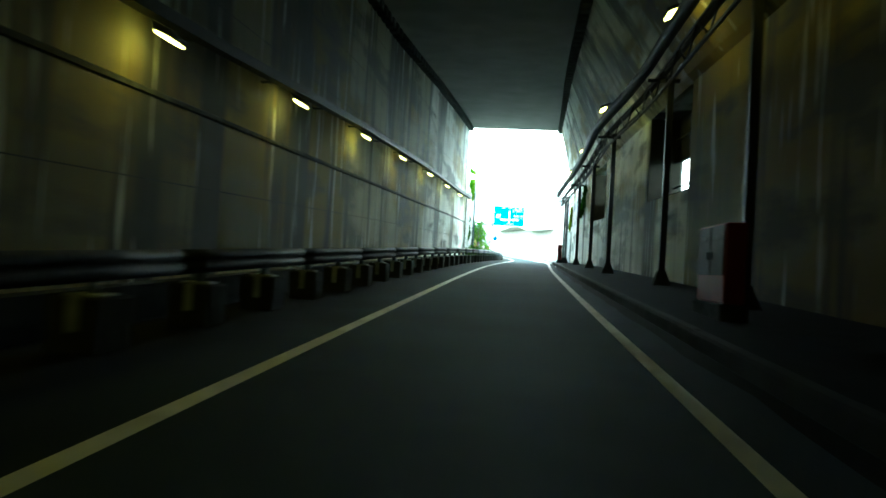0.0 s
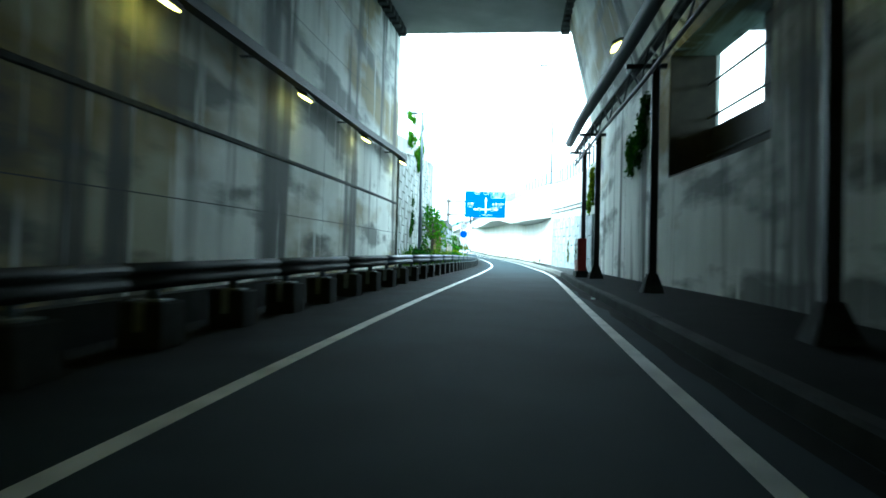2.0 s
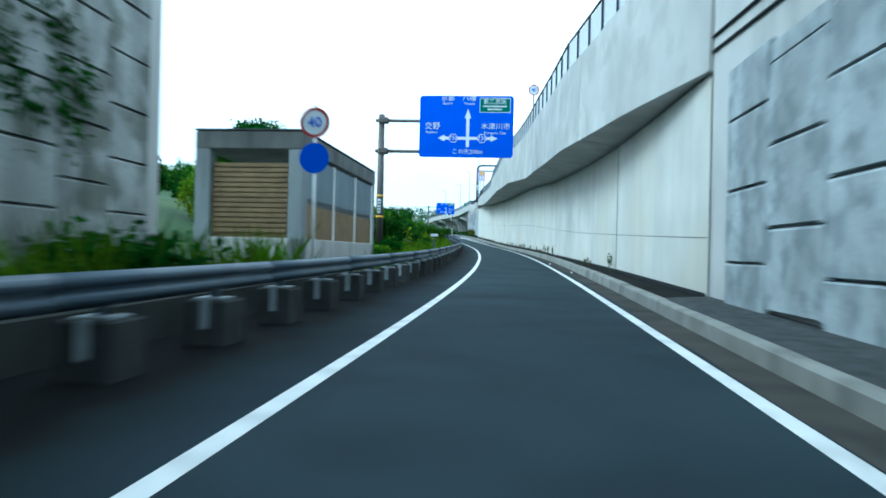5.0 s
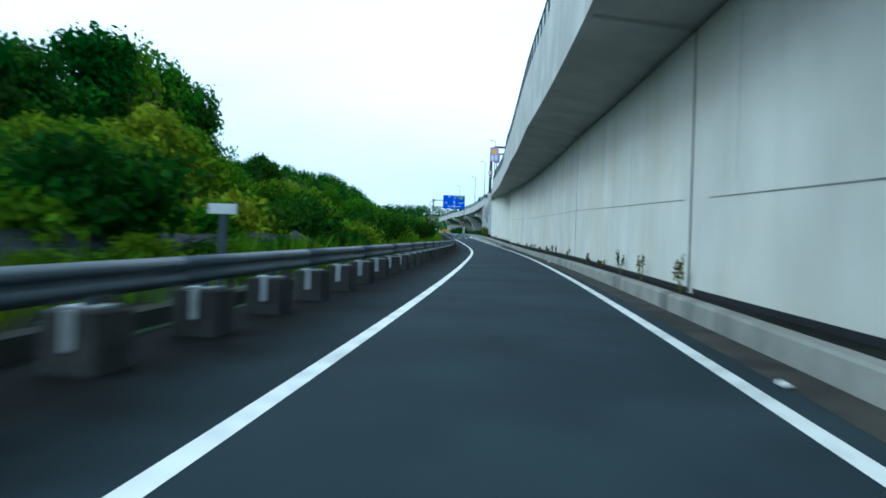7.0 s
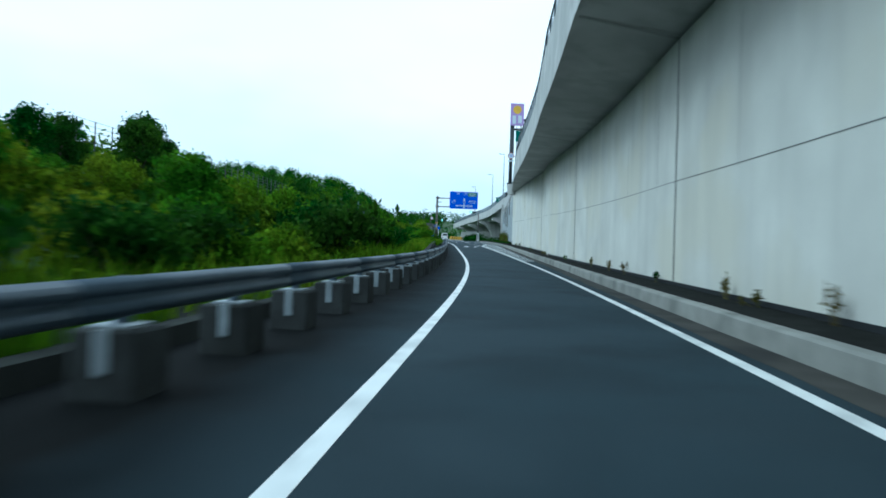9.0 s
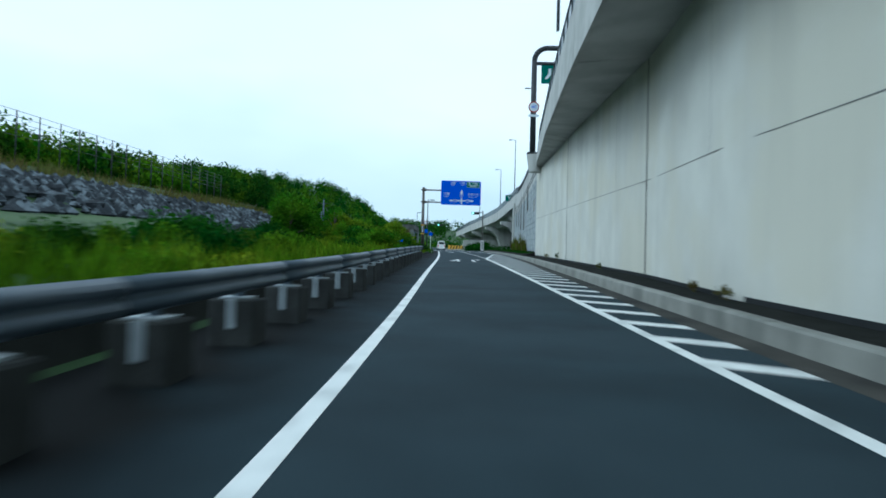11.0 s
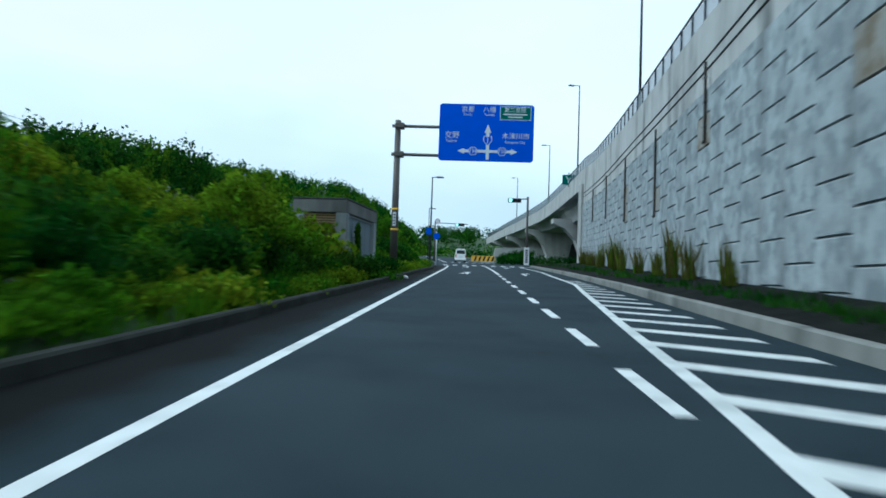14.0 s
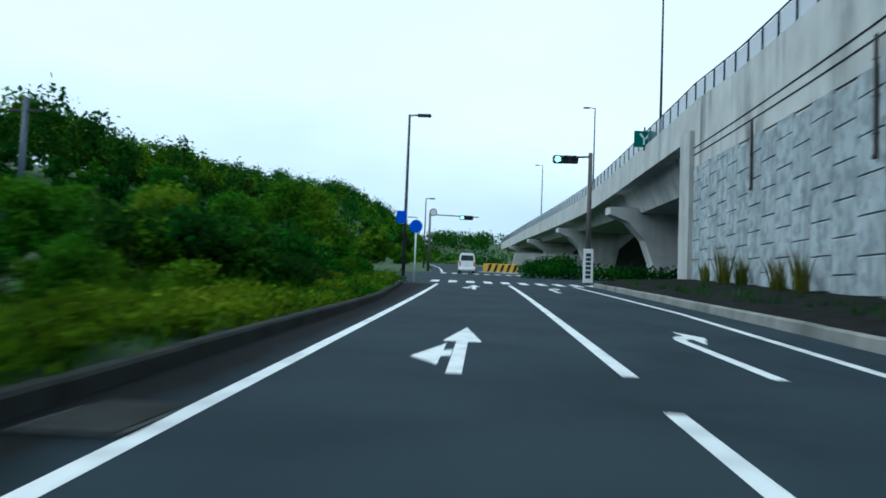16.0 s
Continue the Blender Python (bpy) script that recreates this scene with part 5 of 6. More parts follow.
# ---- things: flyover ----
flyover = thing("flyover", Matrix.Identity(4), "concrete flyover with haunched girders leaving the panelled wall", "bridge")
part("parapet", sweep("parapet", 292.3, 440, lambda s: [(deck_d(s), deck_h(s) - 1.9), (deck_d(s) + 0.04, deck_h(s)), (deck_d(s) + 0.3, deck_h(s)), (deck_d(s) + 0.35, deck_h(s) - 1.0), (deck_d(s) + 1.6, deck_h(s) - 1.7)],
     CONCRETE, ds=3), flyover)
girder_h = table([(292.3, 6.15), (317, 5.55), (319, 5.85), (361, 5.25), (440, 4.0)])
part("girder", sweep("girder", 292.3, 440, lambda s: [(deck_d(s) + 1.0, deck_h(s) - 1.5), (deck_d(s) + 1.9, girder_h(s)), (deck_d(s) + 9, girder_h(s)), (deck_d(s) + 10, deck_h(s) - 1.5)], CONCRETE, ds=2), flyover)
part("deck", sweep("deck", 292.3, 440, lambda s: [(deck_d(s) + 0.3, deck_h(s) - 1.6), (deck_d(s) + 0.3, deck_h(s) - 1.1), (deck_d(s) + 12, deck_h(s) - 1.1), (deck_d(s) + 12, deck_h(s) - 1.6)], CONCRETE, ds=3), flyover)
part("abutment", sweep("abutment", 291.9, 293.5, lambda s: [(11.1, -0.4), (11.1, 8.4), (24, 8.4), (24, -0.4)], CONCRETE, ds=1), flyover, label="pale concrete abutment wall")
for s in (313, 345, 377, 409):
    dd, hh = deck_d(s), girder_h(s)
    p = [(dd + 3.2, -0.3), (dd + 3.0, 1.5), (dd + 2.3, 3.4), (dd + 0.9, hh - 0.75), (dd - 0.6, hh - 0.15), (dd - 0.6, hh + 0.45), (dd + 9.5, hh + 0.45), (dd + 9.5, hh - 0.2), (dd + 7.4, 3.4), (dd + 6.6, -0.3)]
    part("pier", sweep("pier", s, s + 1.9, lambda q: p, CONCRETE, ds=1), flyover, label="flared concrete pier")
structure("wall_underpass", sweep("wall_underpass", 296, 436, lambda s: [(deck_d(s) + 12.0, -0.3), (deck_d(s) + 12.0, girder_h(s) + 0.4), (deck_d(s) + 12.5, girder_h(s) + 0.4), (deck_d(s) + 12.5, -0.3)], CONCRETE_DARK, ds=6), "dark retaining wall closing the far side under the flyover", "wall")
structure("wall_far", sweep("wall_far", 360, 360.6, lambda s: [(9.0, -0.3), (9.5, 2.6), (24, 2.9), (24, -0.3)], CONCRETE, ds=1), "low grey wall under the far end of the flyover", "wall")
cushion = thing("barrier", pose_at(320.5, 3.3, 0), "yellow and black striped crash barrier on the island", "barrier")
part("body", box("body", 3.2, 0.5, 0.8, YELLOW, centre=(0, 0, 0.55), bevel=0.04), cushion)
for k in range(5):
    part("stripe", flat("stripe", [[(-1.3 + k * 0.6, 0.2), (-1.05 + k * 0.6, 0.2), (-0.8 + k * 0.6, 0.9), (-1.05 + k * 0.6, 0.9)]], DARK, -0.256), cushion)
part("base", box("base", 4.0, 1.2, 0.2, CONCRETE, centre=(0, 0, 0.1), bevel=0.03), cushion)


def drain_pipe(s, low, high, width, label):
    d = wall_r2(s) - 0.165
    ob = thing("drain_pipe", pose_at(s, d, low, -90), label, "drain pipe", "drain pipes on the panelled wall")
    n = high - low
    part("pipe", box("pipe", width, 0.07, n, RUST, centre=(0, 0, n / 2), bevel=0.02), ob)
    part("spout", box("spout", width * 1.25, 0.1, 0.1, RUST, centre=(0, -0.02, 0.03), bevel=0.02), ob)
    for k in range(3):
        part("clip", box("clip", width + 0.08, 0.09, 0.05, STEEL_DARK, centre=(0, -0.005, n * (0.2 + 0.3 * k)), bevel=0.01), ob)


drain_pipe(282.0, 4.2, 6.9, 0.12, "thin rusty drain pipe on the panelled wall")
drain_pipe(272.4, 3.9, 6.9, 0.12, "rust-brown drain chute on the panelled wall")
drain_pipe(253.4, 2.9, 6.6, 0.1, "thin rusty drain pipe on the panelled wall")
drain_pipe(245.4, 4.7, 7.2, 0.11, "thin rusty drain pipe on the panelled wall")
drain_pipe(262.5, 3.2, 6.7, 0.15, "long rust-brown drain chute on the panelled wall")


# ---- things: utility buildings ----
def utility_hut(m, wx, wy, h, label, boards):
    """A concrete hut; its near front faces -y, its road side +x."""
    ob = thing("utility_hut", m, label, "building", "concrete huts beside the road")
    t = 0.42
    for x in (t / 2, wx - t / 2):
        for y in (t / 2, wy - t / 2):
            part("column", box("column", t, t, h - 0.48, HUT, centre=(x - wx, y, (h - 0.48) / 2), bevel=0.02), ob)
    part("roof", box("roof", wx + 0.02, wy + 0.02, 0.5, HUT_ROOF, centre=(-wx / 2, wy / 2, h - 0.25), bevel=0.03), ob, label="deep stained concrete roof beam")
    part("coping", box("coping", wx + 0.05, wy + 0.05, 0.05, CONCRETE_DARK, centre=(-wx / 2, wy / 2, h + 0.04), bevel=0.01), ob)
    part("plinth", box("plinth", wx, wy, 0.9 if boards else 0.3, CONCRETE, centre=(-wx / 2, wy / 2, 0.3 if boards else 0.1), bevel=0.02), ob)
    n = 3 if boards else 2
    for k in range(n):
        y0, y1 = t + (wy - 2 * t) * k / n + 0.03, t + (wy - 2 * t) * (k + 1) / n - 0.03
        hh = h - 0.57
        if boards:
            part("panel", box("panel", 0.08, y1 - y0, hh * 0.45, SHEET, centre=(-0.1, (y0 + y1) / 2, hh * 0.77), bevel=0.01), ob, label="grey corrugated sheet")
            part("panel", box("panel", 0.08, y1 - y0, hh * 0.38, BROWN, centre=(-0.1, (y0 + y1) / 2, 0.75 + hh * 0.18), bevel=0.01), ob, label="brown boarding")
            part("mullion", box("mullion", 0.12, 0.07, hh, WHITE, centre=(-0.06, y1 + 0.03, hh / 2), bevel=0.005), ob)
        else:
            sh = part("shutter", box("shutter", 0.06, y1 - y0, hh - 0.35, SHEET, centre=(-0.2, (y0 + y1) / 2, hh / 2 + 0.2), bevel=0.01), ob, label="grey-blue steel sheet door")
            for j in range(2):
                part("leaf", box("leaf", 0.03, (y1 - y0) / 2 - 0.03, hh - 0.42, SHEET, centre=(-0.165, y0 + (y1 - y0) * (j + 0.5) / 2, hh / 2 + 0.2), bevel=0.008), sh)
            part("head_rail", box("head_rail", 0.1, y1 - y0 + 0.06, 0.05, GALVANISED, centre=(-0.12, (y0 + y1) / 2, hh + 0.02), bevel=0.005), ob, label="pale steel rail over the doors")
    x0, x1 = -wx + t + 0.05, -t - 0.05
    if not boards:
        lv = part("louvre", box("louvre", x1 - x0 + 0.1, 0.06, 0.62, BROWN_DARK, centre=((x0 + x1) / 2, 0.2, h - 0.8), bevel=0.01), ob, label="olive-brown slatted louvre")
        for j in range(6):
            part("slat", box("slat", x1 - x0 + 0.1, 0.1, 0.062, BROWN, centre=((x0 + x1) / 2, 0.14, h - 1.05 + j * 0.098), bevel=0.01), lv)
        part("door", box("door", x1 - x0 + 0.1, 0.08, h - 1.12, MAROON, centre=((x0 + x1) / 2, 0.24, (h - 1.1) / 2), bevel=0.01), ob, label="dark red-brown recessed front")
        part("lamp", box("lamp", 0.1, 0.1, 0.1, SIGN_WHITE, centre=(x0 + 0.3, 0.16, h - 1.32), bevel=0.02), ob, label="small pale lamp under the louvre")
    else:
        part("louvre", box("louvre", x1 - x0, 0.06, h - 1.6, BROWN, centre=((x0 + x1) / 2, 0.2, 1.3 + (h - 1.6) / 2 - 0.6), bevel=0.01), ob, label="brown brick-like infill")
        for j in range(14):
            part("course", box("course", x1 - x0, 0.09, 0.11, BROWN, centre=((x0 + x1) / 2, 0.15, 0.95 + j * 0.14), bevel=0.01), ob)
    return ob


utility_hut(pose_at(250.0, -4.5, 0.15, -5), 2.1, 5.05, 2.85, "grey concrete hut with steel shutters and brown louvre", False)
utility_hut(pose_at(94.2, -6.0, 0.4), 3.1, 9.9, 3.7, "grey framed shed with brown boarding behind the guardrail", True)
for s, d in ((105.8, -6.4),):
    fr = thing("gate_frame", pose_at(s, d, 0.4), "blue-grey steel frame beside the shed", "frame")
    for x in (-0.9, 0.0):
        part("post", box("post", 0.12, 0.12, 2.5, SHEET, centre=(x, 0, 1.25), bevel=0.01), fr)
    for z in (1.9, 2.4):
        part("rail", box("rail", 1.2, 0.1, 0.14, SHEET, centre=(-0.4, 0, z), bevel=0.01), fr)

# ---- small things ----
lid = thing("manhole_cover", pose_at(260.2, -2.1, 0.0), "dark square drain cover beside the kerb", "drain cover")
part("cover", box("cover", 0.6, 1.0, 0.02, KERB_DARK, centre=(0, 0, 0.008), bevel=0.004), lid)
part("rim", box("rim", 0.7, 1.1, 0.012, CONCRETE_DARK, centre=(0, 0, 0.004), bevel=0.002), lid)
bm = bmesh.new()
bmesh.ops.create_icosphere(bm, subdivisions=3, radius=0.11)
for vtx in bm.verts:
    vtx.co *= 0.8 + 0.5 * noise.noise(vtx.co * 9)
    vtx.co.z = max(-0.08, vtx.co.z * 0.75)
thing("plastic_bag", pose_at(253.2, -2.48, 0.06), "crumpled white plastic bag beside the kerb", "litter", me=from_bm("plastic_bag", bm, WHITE, smooth=True))
for s, d in ((102.8, 2.15), (111.5, 2.0), (139.0, 2.2), (46.0, 2.05)):
    bm = bmesh.new()
    bmesh.ops.create_icosphere(bm, subdivisions=2, radius=0.06)
    for vtx in bm.verts:
        vtx.co *= 0.7 + 0.7 * noise.noise(vtx.co * 20 + Vector((s, 0, 0)))
        vtx.co.z *= 0.5
    thing("litter_scrap", pose_at(s, d, 0.025), "small pale scrap of litter by the kerb", "litter", me=from_bm("litter_scrap", bm, WHITE))


# ---- plants ----
rng = np.random.default_rng(7)


def leaves(name, blobs, count, size, mat, droop=0.2, shell=0.55, seed=0, long=1.6):
    """Many small leaves in uneven clumps; blobs: centre and radii of each clump."""
    r = np.random.default_rng(seed)
    blobs = np.array(blobs, float)
    w = (blobs[:, 3] * blobs[:, 4] * blobs[:, 5]) ** (2 / 3)
    pick = r.choice(len(blobs), count, p=w / w.sum())
    v = r.normal(size=(count, 3))
    v /= np.linalg.norm(v, axis=1)[:, None]
    rad = shell + (1.12 - shell) * r.random(count) ** 0.7
    lump = 1 + 0.28 * np.sin(v[:, 0] * 7 + pick) * np.sin(v[:, 2] * 6 + pick * 2) + 0.12 * r.normal(size=count)
    c = blobs[pick, :3] + v * blobs[pick, 3:6] * (rad * lump)[:, None]
    out = v + 0.9 * r.normal(size=(count, 3))
    out /= np.linalg.norm(out, axis=1)[:, None]
    along = np.cross(out, r.normal(size=(count, 3)))
    along[:, 2] -= droop
    along /= np.linalg.norm(along, axis=1)[:, None]
    side = np.cross(out, along)
    sz = size * (0.55 + 0.9 * r.random(count))[:, None]
    verts = np.stack([c - along * sz * long * 0.5, c + side * sz * 0.42, c + along * sz * long * 0.5, c - side * sz * 0.42], 1).reshape(-1, 3)
    me = bpy.data.meshes.new(name)
    me.vertices.add(len(verts))
    me.vertices.foreach_set("co", verts.ravel())
    me.loops.add(len(verts))
    me.loops.foreach_set("vertex_index", np.arange(len(verts), dtype=np.int32))
    me.polygons.add(count)
    me.polygons.foreach_set("loop_start", np.arange(0, len(verts), 4, dtype=np.int32))
    me.polygons.foreach_set("loop_total", np.full(count, 4, dtype=np.int32))
    me.materials.append(mat)
    me.update()
    me.validate()
    return me


def crown_blobs(seed, height, spread, low=0.35, n=13):
    r = random.Random(seed)
    out = []
    for k in range(n):
        z = height * (low + (0.9 - low) * (k + 0.5) / n)
        reach = spread * math.sin(math.pi * min(0.98, 0.22 + 0.75 * (k + 0.5) / n)) * (0.35 + 0.65 * r.random())
        a = k * 2.4 + r.random()
        q = spread * (0.28 + 0.24 * r.random())
        out.append((reach * math.cos(a), reach * math.sin(a), z, q, q, q * (0.6 + 0.3 * r.random())))
    return out


def tree_kind(seed, height, spread, count, size, mat, low=0.35, label="", droop=0.2, n=13):
    ob = thing("tree", Matrix.Identity(4), label, "tree")
    blobs = crown_blobs(seed, height, spread, low, n)
    bm = bmesh.new()
    top = height * 0.75
    tube_bm(bm, (0, 0, -0.4), (0.1, 0.05, top * 0.5), 0.02 * height + 0.03, 0.014 * height + 0.02, 8)
    tube_bm(bm, (0.1, 0.05, top * 0.5), (0, 0.1, top), 0.014 * height + 0.02, 0.03, 7)
    for b in blobs[::2]:
        tube_bm(bm, (0.06, 0.05, b[2] * 0.62), b[:3], 0.012 * height, 0.012, 5)
    part("trunk", from_bm("trunk", bm, BARK), ob)
    part("crown", leaves("crown", blobs, count, size, mat, droop, seed=seed), ob)
    return ob


def bush_kind(seed, height, spread, count, size, mat, label, category="shrub"):
    r = random.Random(seed)
    ob = thing("shrub", Matrix.Identity(4), label, category)
    blobs = []
    for k in range(8):
        a, q = k * 2.4, spread * (0.3 + 0.25 * r.random())
        e = spread * 0.6 * r.random()
        blobs.append((e * math.cos(a), e * math.sin(a), height * (0.25 + 0.5 * r.random()), q, q, height * (0.22 + 0.14 * r.random())))
    bm = bmesh.new()
    for b in blobs:
        tube_bm(bm, (0, 0, -0.2), b[:3], 0.03, 0.01, 5)
    part("stem", from_bm("stem", bm, BARK), ob)
    part("foliage", leaves("foliage", blobs, count, size, mat, 0.3, shell=0.25, seed=seed), ob)
    return ob


TREES = [tree_kind(11, 6.5, 2.6, 5200, 0.2, LEAF_A, 0.22, "leafy green roadside tree among bushes"),
         tree_kind(12, 8.0, 2.9, 5600, 0.22, LEAF_B, 0.2, "tall dark green tree on the bank"),
         tree_kind(13, 5.2, 2.3, 4200, 0.18, LEAF_C, 0.2, "light green young tree on the bank"),
         tree_kind(14, 7.2, 2.2, 4600, 0.2, LEAF_A, 0.16, "tall feathery green tree on the bank", 0.9, 18)]
THIN = tree_kind(15, 7.0, 1.7, 1100, 0.17, LEAF_A, 0.4, "thin feathery young tree standing over the bushes", 0.6, 15)
BUSHES = [bush_kind(21, 1.7, 1.5, 1900, 0.12, LEAF_A, "dense green roadside shrub"), bush_kind(22, 1.4, 1.4, 1700, 0.11, LEAF_C, "light green roadside shrub"),
          bush_kind(23, 2.0, 1.6, 2000, 0.13, LEAF_B, "dark green roadside shrub")]
FAR = [tree_kind(31, 7.0, 3.0, 1500, 0.45, LEAF_B, 0.15, "dark green tree of the wooded hill", n=9), tree_kind(32, 6.0, 2.8, 1500, 0.42, LEAF_A, 0.15, "green tree of the wooded hill", n=9),
       tree_kind(33, 8.5, 2.4, 1500, 0.42, LEAF_B, 0.12, "tall slim dark tree of the wooded hill", n=10)]
used = set()


def plant(kinds, s, d, scale, sink=0.1, group=""):
    k = kinds[rng.integers(len(kinds))]
    m = pose_at(s, d, ground_h(s, d) - sink, rng.random() * 360)
    m = m @ Matrix.Diagonal((scale * (0.85 + 0.3 * rng.random()), scale * (0.85 + 0.3 * rng.random()), scale, 1))
    if k in used:
        ob = copy_thing(k, Matrix.Identity(4))
    else:
        used.add(k)
        ob = k
    ob.matrix_basis = m
    if group:
        ob["group"] = group
    return ob


def blocked(s, d, room):
    huts = ((249.6, 256.0, -7.0, -4.0), (93.6, 104.6, -9.4, -5.9))
    return any(a - room < s < b + room and c - room < d < e + room * 0.6 for a, b, c, e in huts)


# bank behind the guardrail; tall gives the tree tops above the road
tall = table([(109, 4.9), (122, 4.9), (131, 4.6), (141, 4.2), (151, 4.0), (164, 3.9), (172, 3.7), (183, 3.3), (195, 2.4), (222, 1.6), (230, 1.6), (233, 2.0), (238, 2.2), (242, 3.1), (245, 3.5), (248, 2.6), (259, 1.9), (261, 2.6), (262, 2.9), (264, 1.6), (269, 1.6), (271, 3.0),
              (278, 4.2), (292, 4.6)])
HEIGHT = {id(k): h for k, h in zip(TREES + BUSHES + [THIN], (6.5, 8.0, 5.2, 7.2, 1.7, 1.4, 2.0, 7.0))}


def plant_to(kinds, s, d, top, sink, group):
    """Plants one whose tip reaches the given height over the road."""
    k = kinds[rng.integers(len(kinds))]
    plant([k], s, d, max(0.2, (top - ground_h(s, d) + sink) / (HEIGHT[id(k)] * 0.98)), sink, group)


for i in range(74):
    s = 111 + 77 * (i + rng.random() * 0.8) / 74
    d = -10.5 - 6.5 * rng.random()
    if not blocked(s, d, 1.5):
        plant_to([TREES[0], TREES[2], TREES[3], TREES[2]], s, d, tall(s) * (0.74 + 0.28 * rng.random()) + max(0, -d - 13) * 0.12, 0.2, "trees on the bank")
for s, d, top in ((213.0, -9.6, 3.3), (216.0, -10.4, 3.8), (219.0, -11.2, 3.2)):
    plant_to([TREES[0]], s, d, top, 0.2, "trees on the bank")
# taller dark trees on the slope behind
for s, d, top in ((126, -18, 7.6), (130, -20, 8.4), (134.5, -21, 8.8), (139, -25, 10.2), (144.5, -24, 12.4), (150, -26, 13.2), (155, -24.5, 12.4), (160, -27, 13.4), (165, -26, 13.2), (176, -25, 7.6),
                  (183, -27, 8.2), (190, -25, 9.0), (197, -28, 10.4), (204, -29, 9.0)):
    plant_to([TREES[1]], s, d, top, 0.3, "tall trees on the slope")
for s, d, top in ((169.5, -26.5, 12.0), (171.5, -27.5, 10.8), (152.5, -24, 13.4), (147, -23, 13.0)):
    plant_to([THIN], s, d, top, 0.3, "thin trees on the slope")
for i in range(110):
    s = 107 + 116 * (i + rng.random()) / 110
    d = -6.0 - 5.0 * rng.random()
    if s < 134:
        d = min(d, -7.6 - 0.5 * rng.random())
    if not blocked(s, d, 1.3):
        plant(BUSHES, s, d, (0.75 + 0.6 * rng.random()) * (1.0 if s < 182 else 0.55), 0.1, "shrubs on the bank")
for i in range(16):
    plant(BUSHES, 104 + 30 * (i + rng.random()) / 16, -5.6 - 0.5 * rng.random(), 0.28 + 0.3 * rng.random(), 0.05, "low growth behind the guardrail")
# thicket past the guardrail's end
for i in range(120):
    s = 219 + 68 * (i + rng.random()) / 120
    d = -4.3 - 3.6 * rng.random() ** 1.3
    if not blocked(s, d, 1.2):
        near = 0.55 if d > -5.2 else 0.95
        if 262 < s < 270:
            near *= 0.6
        plant(BUSHES, s, d, near * (0.65 + 0.45 * rng.random()), 0.05, "shrubs of the thicket")
for i in range(44):
    s = 221 + 68 * (i + rng.random()) / 44
    d = -6.8 - 5.0 * rng.random()
    if not blocked(s, d, 1.6) and tall(s) > 2.0:
        plant_to([TREES[0], TREES[2], TREES[3]], s, d, tall(s) * (0.75 + 0.25 * rng.random()), 0.1, "trees of the thicket")
for s, d, k in ((247.0, -5.2, 1.3), (244.0, -6.6, 2.9), (242.0, -5.9, 3.0), (239.0, -6.1, 2.1), (258.2, -6.0, 2.0), (262.0, -6.2, 3.1), (236.0, -9.0, 2.2), (238.5, -10.5, 2.7), (241.5, -11.5, 3.7), (247.0, -11.0, 3.0), (252.0, -10.5, 3.3), (257.5, -11.0, 3.7)):
    plant_to([TREES[2]], s, d, k, 0.1, "trees of the thicket")
for s, d, k in ((248.4, -5.95, 2.3), (249.2, -5.0, 1.55), (247.4, -6.8, 2.2), (246.0, -5.6, 1.7)):
    plant_to([BUSHES[1]], s, d, k, 0.1, "yellow-green shrubs before the hut")
for s, d, k in ((240.0, -11.5, 4.4), (245.6, -6.3, 3.7), (247.2, -6.6, 3.3), (260.8, -5.6, 4.1)):
    plant_to([THIN], s, d, k, 0.1, "thin trees over the bushes")
for s, d in ((248.4, -4.1), (249.8, -3.85), (251.4, -3.8), (252.8, -3.7), (254.2, -3.6), (255.8, -3.7)):
    plant(BUSHES, s, d, 0.38 + 0.2 * rng.random(), 0.05, "shrubs by the hut")
# in front of the panelled wall by the tunnel
for s, d, k in ((77.2, -5.6, 4.4), (78.2, -5.8, 3.7)):
    plant_to([THIN], s, d, k, 0.1, "thin trees by the wall")
for s, d in ((66.4, -5.3), (68.0, -5.2), (70.2, -5.4), (73.0, -5.2), (75.5, -5.5), (80.5, -5.4), (84.0, -5.6)):
    plant(BUSHES, s, d, 0.5 + 0.35 * rng.random(), 0.05, "shrubs by the wall")
# broad-leaved creeping growth that hangs over the kerb
MATS = []
for k in range(3):
    ob = thing("ground_cover", Matrix.Identity(4), "lush light green creeping growth hanging over the kerb", "ground cover")
    blobs = [(0.45 * rng.normal(), 0.75 * rng.normal(), 0.2 + 0.12 * rng.random(), 0.45, 0.6, 0.22 + 0.1 * rng.random()) for j in range(7)]
    part("foliage", leaves("foliage", blobs, 900, 0.105, LEAF_C if k != 1 else LEAF_A, 0.3, shell=0.3, seed=60 + k, long=1.15), ob)
    MATS.append(ob)
for i in range(56):
    s = 222 + 66 * (i + rng.random()) / 56
    d = left_kerb(s) - 0.95 - 0.8 * rng.random()
    plant(MATS, s, d, 0.6 + 0.35 * rng.random(), -0.02, "growth over the kerb")
for i in range(40):
    s = 108 + 114 * (i + rng.random()) / 40
    plant(MATS, s, -6.1 - 0.9 * rng.random(), 0.6 + 0.4 * rng.random(), 0.0, "growth behind the guardrail")
